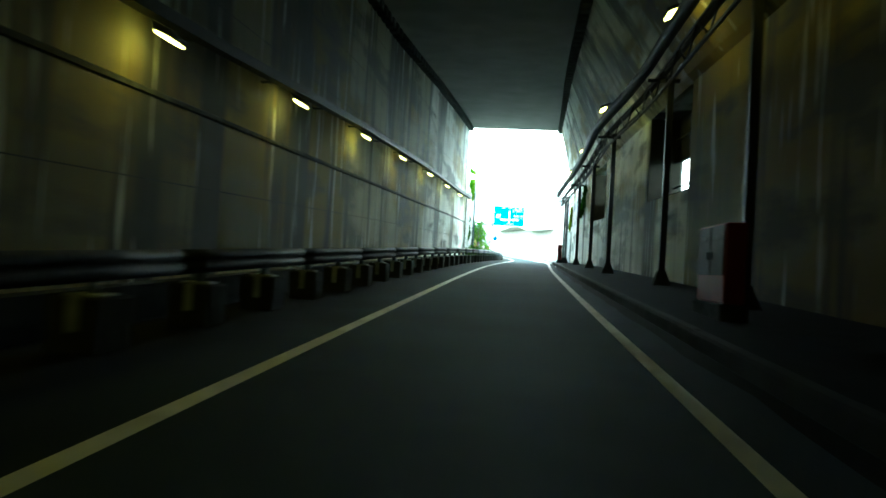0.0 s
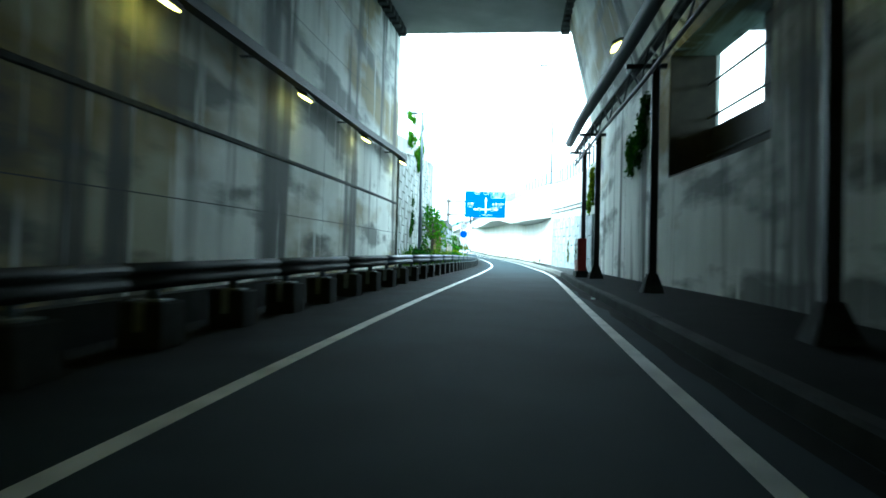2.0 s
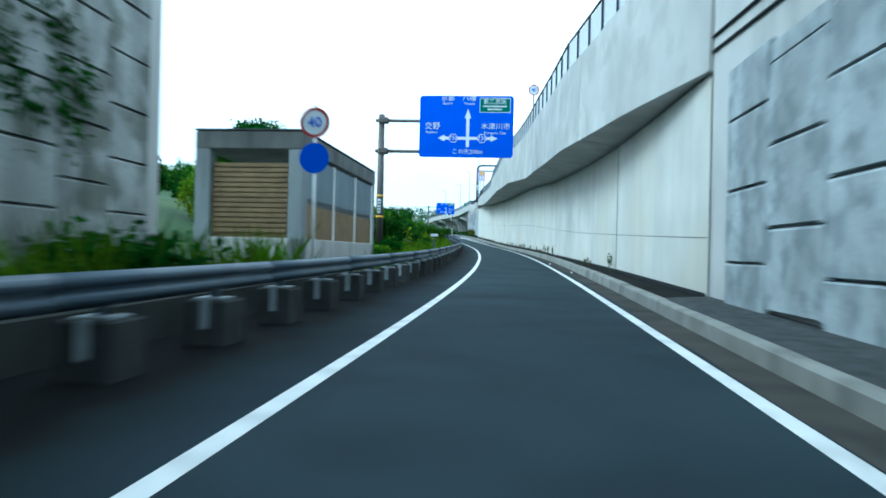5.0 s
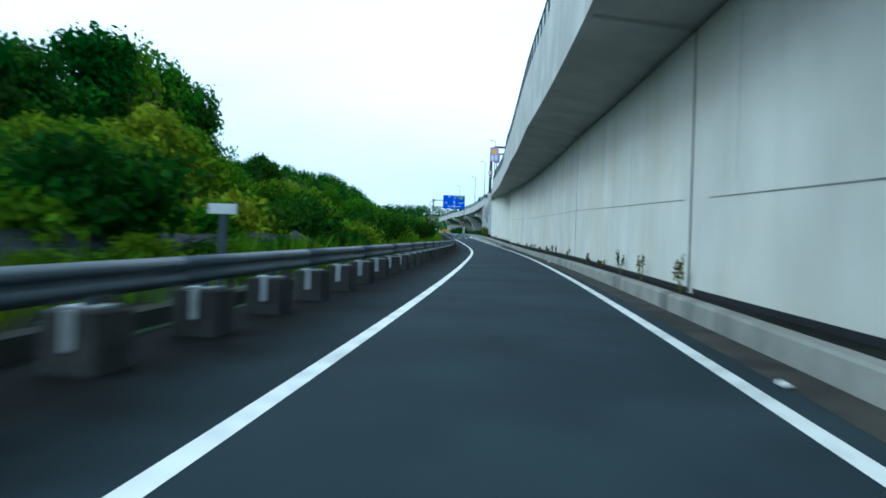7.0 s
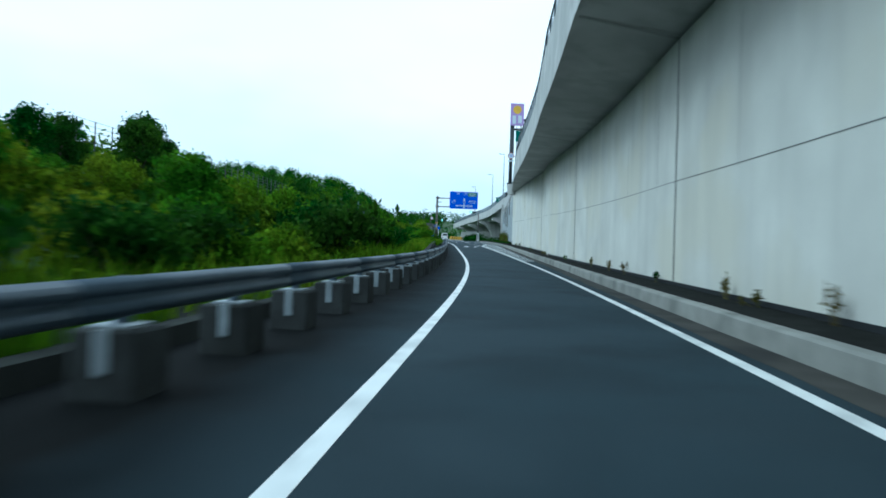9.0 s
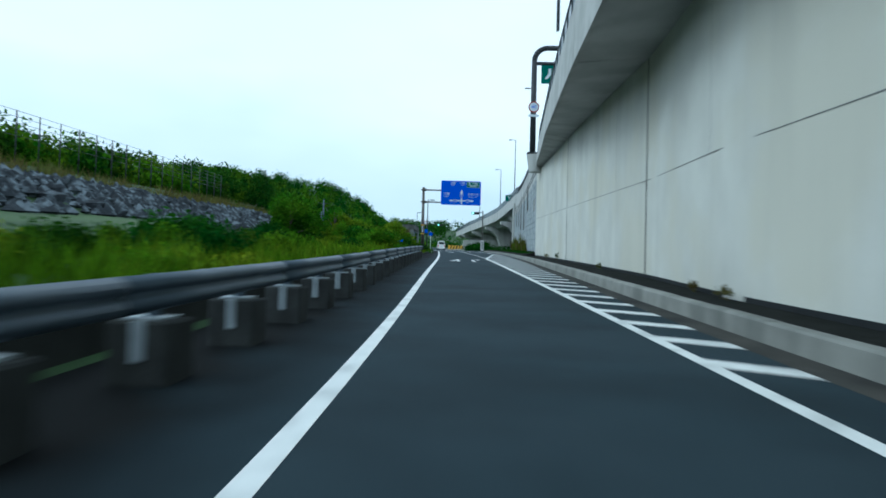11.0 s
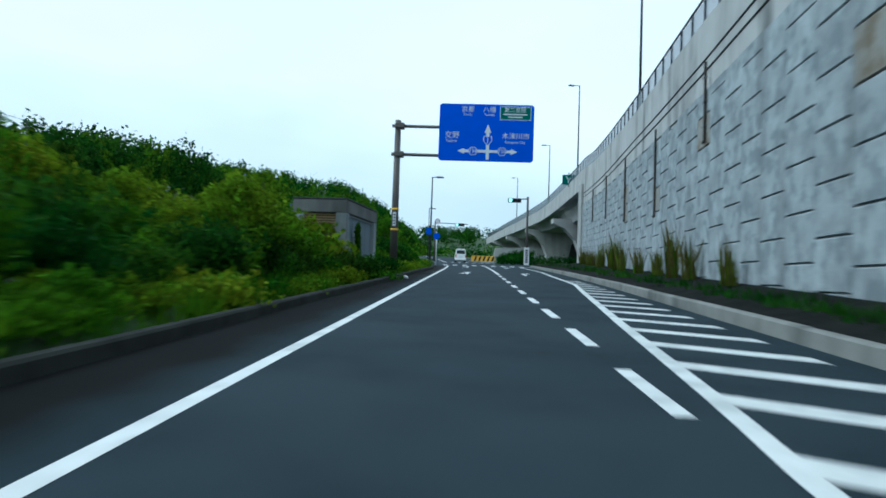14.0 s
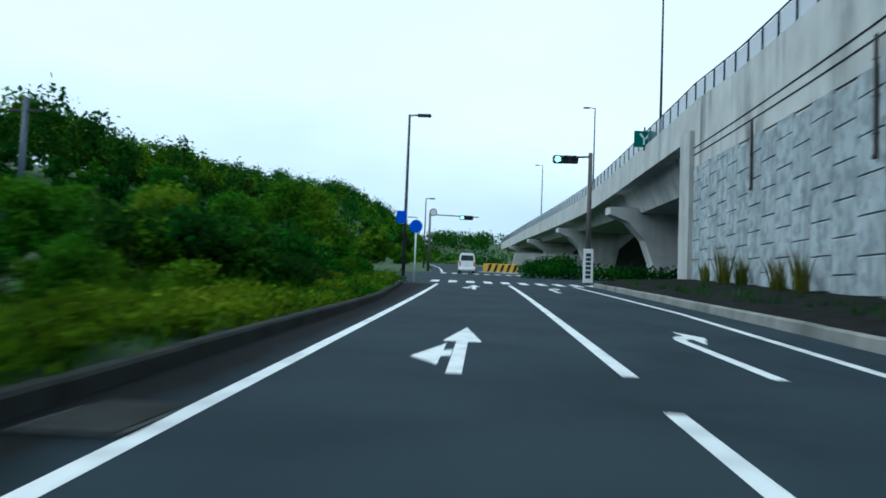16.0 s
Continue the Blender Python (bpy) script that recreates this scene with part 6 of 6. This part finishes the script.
# wooded hill: single trees along its near edge
for i in range(70):
    s = 100 + 320 * (i + rng.random()) / 70
    d = -27 - 8 * rng.random()
    if 190 < s < 300:
        d -= 8
    plant(FAR, s, d, 0.35 + 0.3 * rng.random(), 0.3, "trees of the wooded hill")
for i in range(36):
    s = 323 + 139 * (i + rng.random()) / 36
    d = -7 - 20 * rng.random()
    plant(FAR, s, d, 0.45 + 0.4 * rng.random(), 0.3, "trees past the crossing")
for i in range(34):
    s = 264 + 56 * (i + rng.random()) / 34
    d = -16.5 - 8 * rng.random()
    plant(FAR, s, d, (0.45 + 0.3 * rng.random()) * (0.4 if s < 290 else 0.8), 0.3, "trees behind the low wall")
structure("wall_low", sweep("wall_low", 262.5, 288, lambda s: [(-14.0, -0.3), (-14.0, 1.05), (-14.25, 1.05), (-14.25, -0.3)], CONCRETE_DARK, ds=4), "low dark wall of a side road behind the thicket", "wall")
structure("wall_coping", sweep("wall_coping", 262.4, 288.1, lambda s: [(-13.9, 1.05), (-13.9, 1.2), (-14.35, 1.2), (-14.35, 1.05)], CONCRETE_NEW, ds=4), "pale coping along the low wall", "coping")


def scatter_blobs(spots, size):
    out = []
    for s, d, h in spots:
        p = at(s, d, h)
        for k in range(3):
            q = size * (0.5 + 0.6 * rng.random())
            out.append((p.x + size * rng.normal() * 0.5, p.y + size * rng.normal() * 0.5, p.z + size * 0.4 * k, q, q, q * 0.9))
    return out


# far woods, too far to tell one tree from the next
spots = []
for i in range(420):
    s = 440 + 620 * rng.random()
    d = (-6 - 190 * rng.random() ** 1.2) if rng.random() < 0.62 else (24 + 170 * rng.random())
    hh = ground_h(s, d) + max(0, min(9, (s - 430) * 0.05)) * max(0, min(1, (-d - 5) / 15)) + (min(26, (s - 520) * 0.08) if s > 520 else 0)
    if s > 560 or abs(d) > 30 or d < 0:
        spots.append((min(s, 1060), d, hh + 2.0))
for i in range(120):
    d = -24 + 60 * rng.random()
    s = 560 + 160 * rng.random()
    spots.append((s, d, min(26, (s - 520) * 0.08) + ground_h(s, d) + 2.0))
tagged(new("far_woods", leaves("far_woods", scatter_blobs(spots, 4.0), 30000, 0.9, LEAF_B, 0.2, seed=5)), "dense green woods on the far hillside", "woods", kind="stuff")
hill_blobs = []
for i in range(620):
    s, d = 428 + 140 * rng.random() ** 0.8, -5 - 125 * rng.random() ** 1.4
    q = 2.0 + 2.4 * rng.random() ** 2
    p = at(s, d, far_hill(s, d) - 1.0 + 1.6 * noise.noise(Vector((s * 0.08, d * 0.08, 5))) - 0.4 * q)
    hill_blobs.append((p.x, p.y, p.z, q * 0.8, q * 0.8, q * 1.15))
for i in range(200):
    s, d = 478 + 120 * rng.random(), -6 + 90 * rng.random()
    q = 2.0 + 2.2 * rng.random() ** 2
    p = at(s, d, far_hill(s, d) - 0.6 + 1.4 * noise.noise(Vector((s * 0.08, d * 0.08, 5))))
    hill_blobs.append((p.x, p.y, p.z, q, q, q))
for mat_, words, some, sd in ((LEAF_A, "light green woods and bamboo on the hill beyond the crossing", hill_blobs[::2], 15), (LEAF_B, "dark crowns among the woods beyond the crossing", hill_blobs[1::2], 16)):
    tagged(new("far_woods", leaves("far_woods", some, 52000, 0.62, mat_, 0.2, shell=0.3, seed=sd)), words, "woods", kind="stuff")
# woods of the near ridge, up to its skyline
ridge = table([(100, 9.0), (150, 7.5), (200, 7.0), (230, 8.3), (254, 10.3), (280, 10.8), (297, 12.6), (319, 14.2), (380, 16.2), (440, 18.0)])
ridge_blobs = []
for i in range(520):
    s, e = 190 + 250 * rng.random(), rng.random()
    d = -36.5 - 18 * e
    q = 1.0 + 2.0 * rng.random() ** 2
    p = at(s, d, max(ground_h(s, d) + 0.8, ridge(s) * (1 + 0.012 * (-d - 38)) * (0.95 + 0.24 * noise.noise(Vector((s * 0.16, d * 0.16, 0)))) - 0.8 * q - 2.6 * rng.random() ** 1.5))
    ridge_blobs.append((p.x, p.y, p.z, q * 0.8, q * 0.8, q * 1.1))
for mat_, words, some, sd in ((LEAF_B, "dense dark green woods along the near ridge", ridge_blobs[::2], 8), (LEAF_A, "mid-green crowns among the woods of the ridge", ridge_blobs[1::2], 9)):
    tagged(new("ridge_woods", leaves("ridge_woods", some, 62000, 0.36, mat_, 0.2, shell=0.5, seed=sd)), words, "woods", kind="stuff")
spots = [(100 + 250 * rng.random(), -75 - 90 * rng.random(), 0) for i in range(260)]
spots = [(s, d, ground_h(s, d) + 2.5) for s, d, h in spots]
tagged(new("far_woods", leaves("far_woods", scatter_blobs(spots, 3.6), 26000, 0.8, LEAF_B, 0.2, seed=6)), "dark woods along the ridge", "woods", kind="stuff")


def blades(name, spots, height, mat, label, per=26, spread=0.35):
    v = []
    for s, d, h, k in spots:
        p = at(s, d, h)
        for j in range(per):
            a, b = rng.random() * 6.283, spread * rng.random() ** 0.5
            x, y = p.x + b * math.cos(a), p.y + b * math.sin(a)
            hh = height * k * (0.5 + 0.7 * rng.random())
            lx, ly = 0.35 * hh * rng.normal() * 0.6, 0.35 * hh * rng.normal() * 0.6
            w = 0.012 + 0.012 * rng.random()
            c, t = math.cos(a) * w, math.sin(a) * w
            v += [(x - t, y + c, p.z), (x + t, y - c, p.z), (x + lx * 0.5 + t * 0.6, y + ly * 0.5 - c * 0.6, p.z + hh * 0.6), (x + lx, y + ly, p.z + hh)]
    n = len(v) // 4
    f = [(4 * i, 4 * i + 1, 4 * i + 2, 4 * i + 3) for i in range(n)]
    return tagged(new(name, mesh_of(name, v, f, mat)), label, "grass", kind="stuff")


spots = [(s, d, ground_h(s, d) - 0.03, 0.6 + 0.8 * rng.random()) for s, d in zip(96 + 128 * rng.random(1700) ** 0.8, -4.45 - 5.5 * rng.random(1700) ** 1.2) if not blocked(s, d, 0.3)]
blades("grass", spots, 0.62, LEAF_C, "tall green grass behind the guardrail", 20)
spots = [(s, d, ground_h(s, d) - 0.03, 0.5 + 0.7 * rng.random()) for s, d in zip(221 + 67 * rng.random(700), -3.6 - 2.2 * rng.random(700)) if not blocked(s, d, 0.3)]
blades("grass", spots, 0.5, LEAF_A, "green weeds over the kerb", 20)
spots = [(s, d, ground_h(s, d) - 0.05, 0.7 + 0.6 * rng.random()) for s, d in zip(198 + 96 * rng.random(420), -25.6 - 3.6 * rng.random(420))]
blades("grass", spots, 0.9, LEAF_DRY, "brown dry grass along the top of the rubble bank", 18, 0.6)
structure("weed_sheeting", sweep("weed_sheeting", 104, 130, lambda s: [(-6.35, 0.2), (-6.75 - 0.15 * rag(s), 0.7 + 0.5 * rag(s * 0.5)), (-7.3, 0.98 + 1.3 * rag(s)), (-7.5, 0.2)], SHEETING, ds=1.0), "dark weed sheeting laid over the foot of the bank", "sheeting")
spots = [(s, -4.9 - 1.2 * rng.random(), -0.1, 0.7 + 0.8 * rng.random()) for s in 64.8 + 28 * rng.random(180)]
blades("grass", spots, 0.95, LEAF_A, "rank grass at the foot of the panelled wall", 26)
spots = [(s, kerb_r(s) + 0.25 + (wall_r2(s) - kerb_r(s) - 0.6) * rng.random(), 0.4, 0.4 + 0.5 * rng.random()) for s in 231.5 + 60 * rng.random(260)]
blades("grass", spots, 0.3, LEAF_B, "low dark weeds on the planting strip", 14)
weeds = [99.4, 104.2, 117.9, 121.5, 124.5, 128.3, 131.5, 139.8, 146.2, 149.0, 151.6, 153.2, 159.0, 163.3, 166.1, 170.2, 178.3, 187.5, 189.4, 201.0, 214.5, 220.2]
for i, s in enumerate(weeds):
    ob = thing("weed", pose_at(s, wall_r(s) - 0.16, kerb_top(s) - 0.04), "straggly weed rooted at the foot of the wall", "weed", "weeds along the wall")
    k = 0.24 + 0.35 * rng.random() + (0.3 if i in (2, 3, 9) else 0.0)
    bm = bmesh.new()
    blobs = []
    for j in range(4):
        tip = (0.07 * rng.normal() - 0.03, 0.12 * rng.normal(), k * (0.6 + 0.5 * rng.random()))
        tube_bm(bm, (0, 0.04 * j - 0.06, -0.05), tip, 0.008, 0.004, 4)
        blobs.append((tip[0] * 0.8, tip[1] * 0.8, tip[2] * 0.7, 0.045, 0.06, tip[2] * 0.4))
    part("stem", from_bm("stem", bm, LEAF_DRY), ob)
    part("foliage", leaves("foliage", blobs, 110, 0.04, LEAF_DRY if i % 4 else LEAF_B, 0.2, shell=0.1, seed=40 + i), ob)
# reeds and dry clumps on the planting strip
for i in range(15):
    s = 240 + 50 * (i + 0.8 * rng.random()) / 15
    d = wall_r2(s) - 0.4 - 0.5 * rng.random()
    ob = thing("reed_clump", pose_at(s, d, 0.52), "thin dry-green reed clump against the panelled wall", "reeds", "reed clumps by the wall")
    hgt = 0.9 + 1.1 * rng.random()
    for name, mat_, count, low_h in (("stalk", LEAF_DRY, 80, 0.5), ("leaf_tuft", LEAF_C, 50, 0.3)):
        v = []
        for j in range(count):
            a, b = rng.random() * 6.283, 0.2 * rng.random() ** 0.6
            x, y = b * math.cos(a), b * math.sin(a) * 1.3
            hh = hgt * (low_h + 0.6 * rng.random())
            lx, ly = 0.1 * hh * rng.normal(), 0.12 * hh * rng.normal()
            w = 0.006 + 0.008 * rng.random()
            v += [(x - w, y, 0), (x + w, y, 0), (x + lx * 0.5 + w * 0.9, y + ly * 0.5, hh * 0.6), (x + lx, y + ly, hh)]
        part(name, mesh_of(name, v, [(4 * q, 4 * q + 1, 4 * q + 2, 4 * q + 3) for q in range(count)], mat_), ob)
# creepers on the walls
creepers = [(52.8, "r", 4.3, 0.8, 0.95), (51.4, "r", 4.9, 0.8, 0.8), (63.2, "r", 4.7, 0.3, 0.9), (64.3, "r", 3.7, 0.25, 0.8), (74.5, "r", 1.1, 0.25, 0.5), (69.8, "l", 2.9, 0.7, 1.0), (73.0, "l", 6.9, 1.3, 0.9),
            (80.5, "l", 3.6, 0.7, 0.9), (75.0, "l", 7.9, 1.4, 0.8), (84.5, "l", 2.6, 1.0, 1.6), (69.0, "l", 7.6, 1.5, 0.6)]
for i, (s, side, h, wy, wz) in enumerate(creepers):
    d = wall_r(s) - 0.08 if side == "r" else wall_l(s) + 0.15
    ob = thing("creeper", pose_at(s, d, h), "green creeper hanging on the concrete wall", "creeper", "creepers on the walls")
    blobs = [(0, wy * 0.6 * rng.normal(), wz * 0.6 * rng.normal(), 0.14, wy * 0.45, wz * 0.4) for j in range(6)]
    part("foliage", leaves("foliage", blobs, 1300 if h > 4 else 520, 0.085, LEAF_DRY if s == 74.5 else LEAF_C if side == "r" and s > 60 else LEAF_B if i % 2 else LEAF_A, 0.5, shell=0.1, seed=120 + i), ob)

ob = thing("creeper", pose_at(251.6, -4.32, 1.55), "green creeper climbing the corner of the hut", "creeper", "creepers on the walls")
part("foliage", leaves("foliage", [(0.02, 0.2 * math.sin(k), 0.22 * k - 0.7, 0.1, 0.22, 0.25) for k in range(6)], 900, 0.09, LEAF_A, 0.5, shell=0.1, seed=140), ob)

# ---- rubble bank and the fence over it ----
bank = structure("rubble_bank", None, "bank of dark rough stones above the thicket", "bank")
STONES = []
for k in range(4):
    bm = bmesh.new()
    bmesh.ops.create_icosphere(bm, subdivisions=1, radius=0.5)
    for vtx in bm.verts:
        vtx.co *= 0.75 + 0.6 * noise.noise(vtx.co * 3 + Vector((k * 7, 0, 0)))
    STONES.append(from_bm("stone", bm, ROCK))
for i in range(300):
    s, e = 196 + 94 * rng.random(), rng.random()
    d = -20.8 - 4.4 * e
    k = 0.8 + 0.8 * rng.random()
    part("stone", STONES[i % 4], bank, pose_at(s, d, ground_h(s, d) + 0.05, rng.random() * 360) @ Matrix.Diagonal((k, k * 1.3, k, 1)))
v, f = [], []
for i in range(1700):
    s, e = 194 + 98 * rng.random(), rng.random()
    d = -20.6 - 5.0 * e
    p = at(s, d, ground_h(s, d) + 0.05)
    q = 0.35 + 0.35 * rng.random()
    o = len(v)
    for a, b, c in ((1, 0, 0), (-0.8, 0.3, 0), (0, 1.1, 0), (0.1, -1, 0), (0, 0, 0.8), (0, 0, -0.8)):
        j = 0.7 + 0.6 * rng.random()
        v.append((p.x + a * q * j, p.y + b * q * j, p.z + c * q * j))
    for a, b, c in ((0, 2, 4), (2, 1, 4), (1, 3, 4), (3, 0, 4), (2, 0, 5), (1, 2, 5), (3, 1, 5), (0, 3, 5)):
        f.append((o + a, o + b, o + c))
tagged(part("rubble", mesh_of("rubble", v, f, ROCK), bank), kind="stuff")
hill_fence = thing("hill_fence", Matrix.Identity(4), "thin wire fence on posts along the top of the bank", "fence")
prev = None
for i in range(27):
    s = 196 + i * 3.0
    d = -33.0
    p = at(s, d, ground_h(s, d) - 0.1)
    top = at(s, d, 10.0)
    part("post", tube("post", p, top, 0.05, STEEL_DARK, seg=6), hill_fence)
    if prev is not None:
        for z in (0.05, 0.5, 0.95, 1.4, 1.9):
            part("wire", tube("wire", prev - Vector((0, 0, z)), top - Vector((0, 0, z)), 0.018, STEEL_DARK, seg=4), hill_fence)
    prev = top
for s, d, h in ((285, -20.0, 6.2), (303, -20.0, 6.8), (312, -24, 6.0)):
    ob = thing("utility_pole", pose_at(s, d, ground_h(s, d) - 0.3), "grey utility pole among the trees", "utility pole", "utility poles")
    part("pole", tube("pole", (0, 0, 0), (0, 0, h), 0.15, STEEL, 0.1), ob)
    part("cross_arm", box("cross_arm", 1.4, 0.1, 0.1, STEEL_DARK, centre=(0, 0, h - 0.6), bevel=0.005), ob)
hedge = thing("hedge", pose_at(309, 11.0, -0.1), "low dark hedge under the flyover", "hedge")
part("foliage", leaves("foliage", [(k * 1.5 - 6, 0.4 * math.sin(k), 0.6, 1.1, 1.0, 0.7) for k in range(12)], 5200, 0.16, LEAF_B, 0.2, shell=0.3, seed=201), hedge)
hedge2 = thing("hedge", pose_at(335, 9.3, -0.1), "low dark hedge beside the far road", "hedge")
part("foliage", leaves("foliage", [(0.4 * math.sin(k), k * 1.8 - 14, 0.8, 1.3, 1.3, 0.9) for k in range(16)], 5200, 0.18, LEAF_B, 0.2, shell=0.3, seed=202), hedge2)

# ---- precast panels on the walls, last ----
# a unit panel: a flat face with worn, rounded edges and a thin slit along its foot
bm = bmesh.new()


def vert(x, y, z):
    return bm.verts.new((x, y, z))


def face(*v):
    bm.faces.new(v)


hx, lo, hi, slit = 0.493, -0.49, 0.494, 0.03
back = [vert(x, 0.1, z) for x, z in ((-0.5, -0.5), (0.5, -0.5), (0.5, 0.5), (-0.5, 0.5))]
rim = [vert(x, 0.022, z) for x, z in ((-hx, lo), (-0.4, lo), (0.4, lo), (hx, lo), (hx, hi), (-hx, hi))]
skin = [vert(x, 0.0, z) for x, z in ((-hx + 0.022, lo + slit), (-0.4, lo + slit), (0.4, lo + slit), (hx - 0.022, lo + slit), (hx - 0.022, hi - 0.03), (-hx + 0.022, hi - 0.03))]
deep = [vert(x, 0.095, z) for x, z in ((-0.4, lo), (0.4, lo), (0.4, lo + slit), (-0.4, lo + slit))]
face(*skin)
face(rim[0], rim[1], skin[1], skin[0])
face(rim[2], rim[3], skin[3], skin[2])
face(rim[3], rim[4], skin[4], skin[3])
face(rim[4], rim[5], skin[5], skin[4])
face(rim[5], rim[0], skin[0], skin[5])
face(skin[1], skin[2], deep[2], deep[3])
face(rim[1], deep[0], deep[3], skin[1])
face(deep[1], rim[2], skin[2], deep[2])
face(deep[0], deep[1], deep[2], deep[3])
face(back[0], rim[0], rim[5], back[3])
face(rim[3], back[1], back[2], rim[4])
face(back[3], rim[5], rim[4], back[2])
bmesh.ops.recalc_face_normals(bm, faces=bm.faces)
PANEL_MESH = from_bm("panel", bm, PANEL)
RUSTY_MESH = PANEL_MESH.copy()
RUSTY_MESH.materials[0] = PANEL_RUSTY
STAINED_MESH = PANEL_MESH.copy()
STAINED_MESH.materials[0] = PANEL_STAINED


def panelled(root, me, s0, s1, line, side, first, lip, wide, tall_, climb, low, high, stains=()):
    """Staggered panels on a wall that follows line(s); side -1: it faces left. first: a column's middle, lip: the height of its joints."""
    column = math.ceil((s0 + wide / 2 - first) / wide)
    while first + column * wide < s1 - wide / 2 + 0.05:
        s = first + column * wide
        p, q = at(s - 0.5, line(s - 0.5)), at(s + 0.5, line(s + 0.5))
        t = (q - p).normalized()
        a = math.degrees(math.atan2(t.y, t.x)) + (180 if side < 0 else 0)
        z = lip + climb * column + (tall_ / 2 if column % 2 else 0)
        z -= math.ceil((z - low) / tall_) * tall_
        while z < high(s):
            e0, e1 = max(z, low), min(z + tall_, high(s))
            if e1 - e0 > 0.2:
                c = at(s, line(s), (e0 + e1) / 2)
                rusty = any(abs(s - q) < wide / 2 and z0 < (e0 + e1) / 2 < z1 for q, z0, z1 in stains)
                part("panel", RUSTY_MESH if rusty else me, root, pose(c.x, c.y, c.z, 0, 0, a) @ pose(0, -0.103 - 0.012 * rng.random(), 0) @ Matrix.Diagonal((wide, 1, e1 - e0, 1)))
            z += tall_
        column += 1


panelled(WALL_R1, PANEL_MESH, 62.3, 88.4, wall_r, -1, 68.95, 0.4, 1.75, 1.13, 0.05, 0.1, panel_top)
panelled(WALL_R2, PANEL_MESH, 231.0, 292.0, wall_r2, -1, 265.25, 1.1, 1.5, 1.0, 0.0, 0.3, panel_top2, ((235.6, 3.6, 5.4), (245.8, 4.2, 5.8), (262.9, 2.6, 5.2), (253.6, 3.0, 4.0)))
panelled(WALL_L, STAINED_MESH, 64.35, 87.9, wall_l, 1, 68.85, 1.5, 1.28, 0.88, 0.0, 0.0, lambda s: top_l(s) - 0.9)
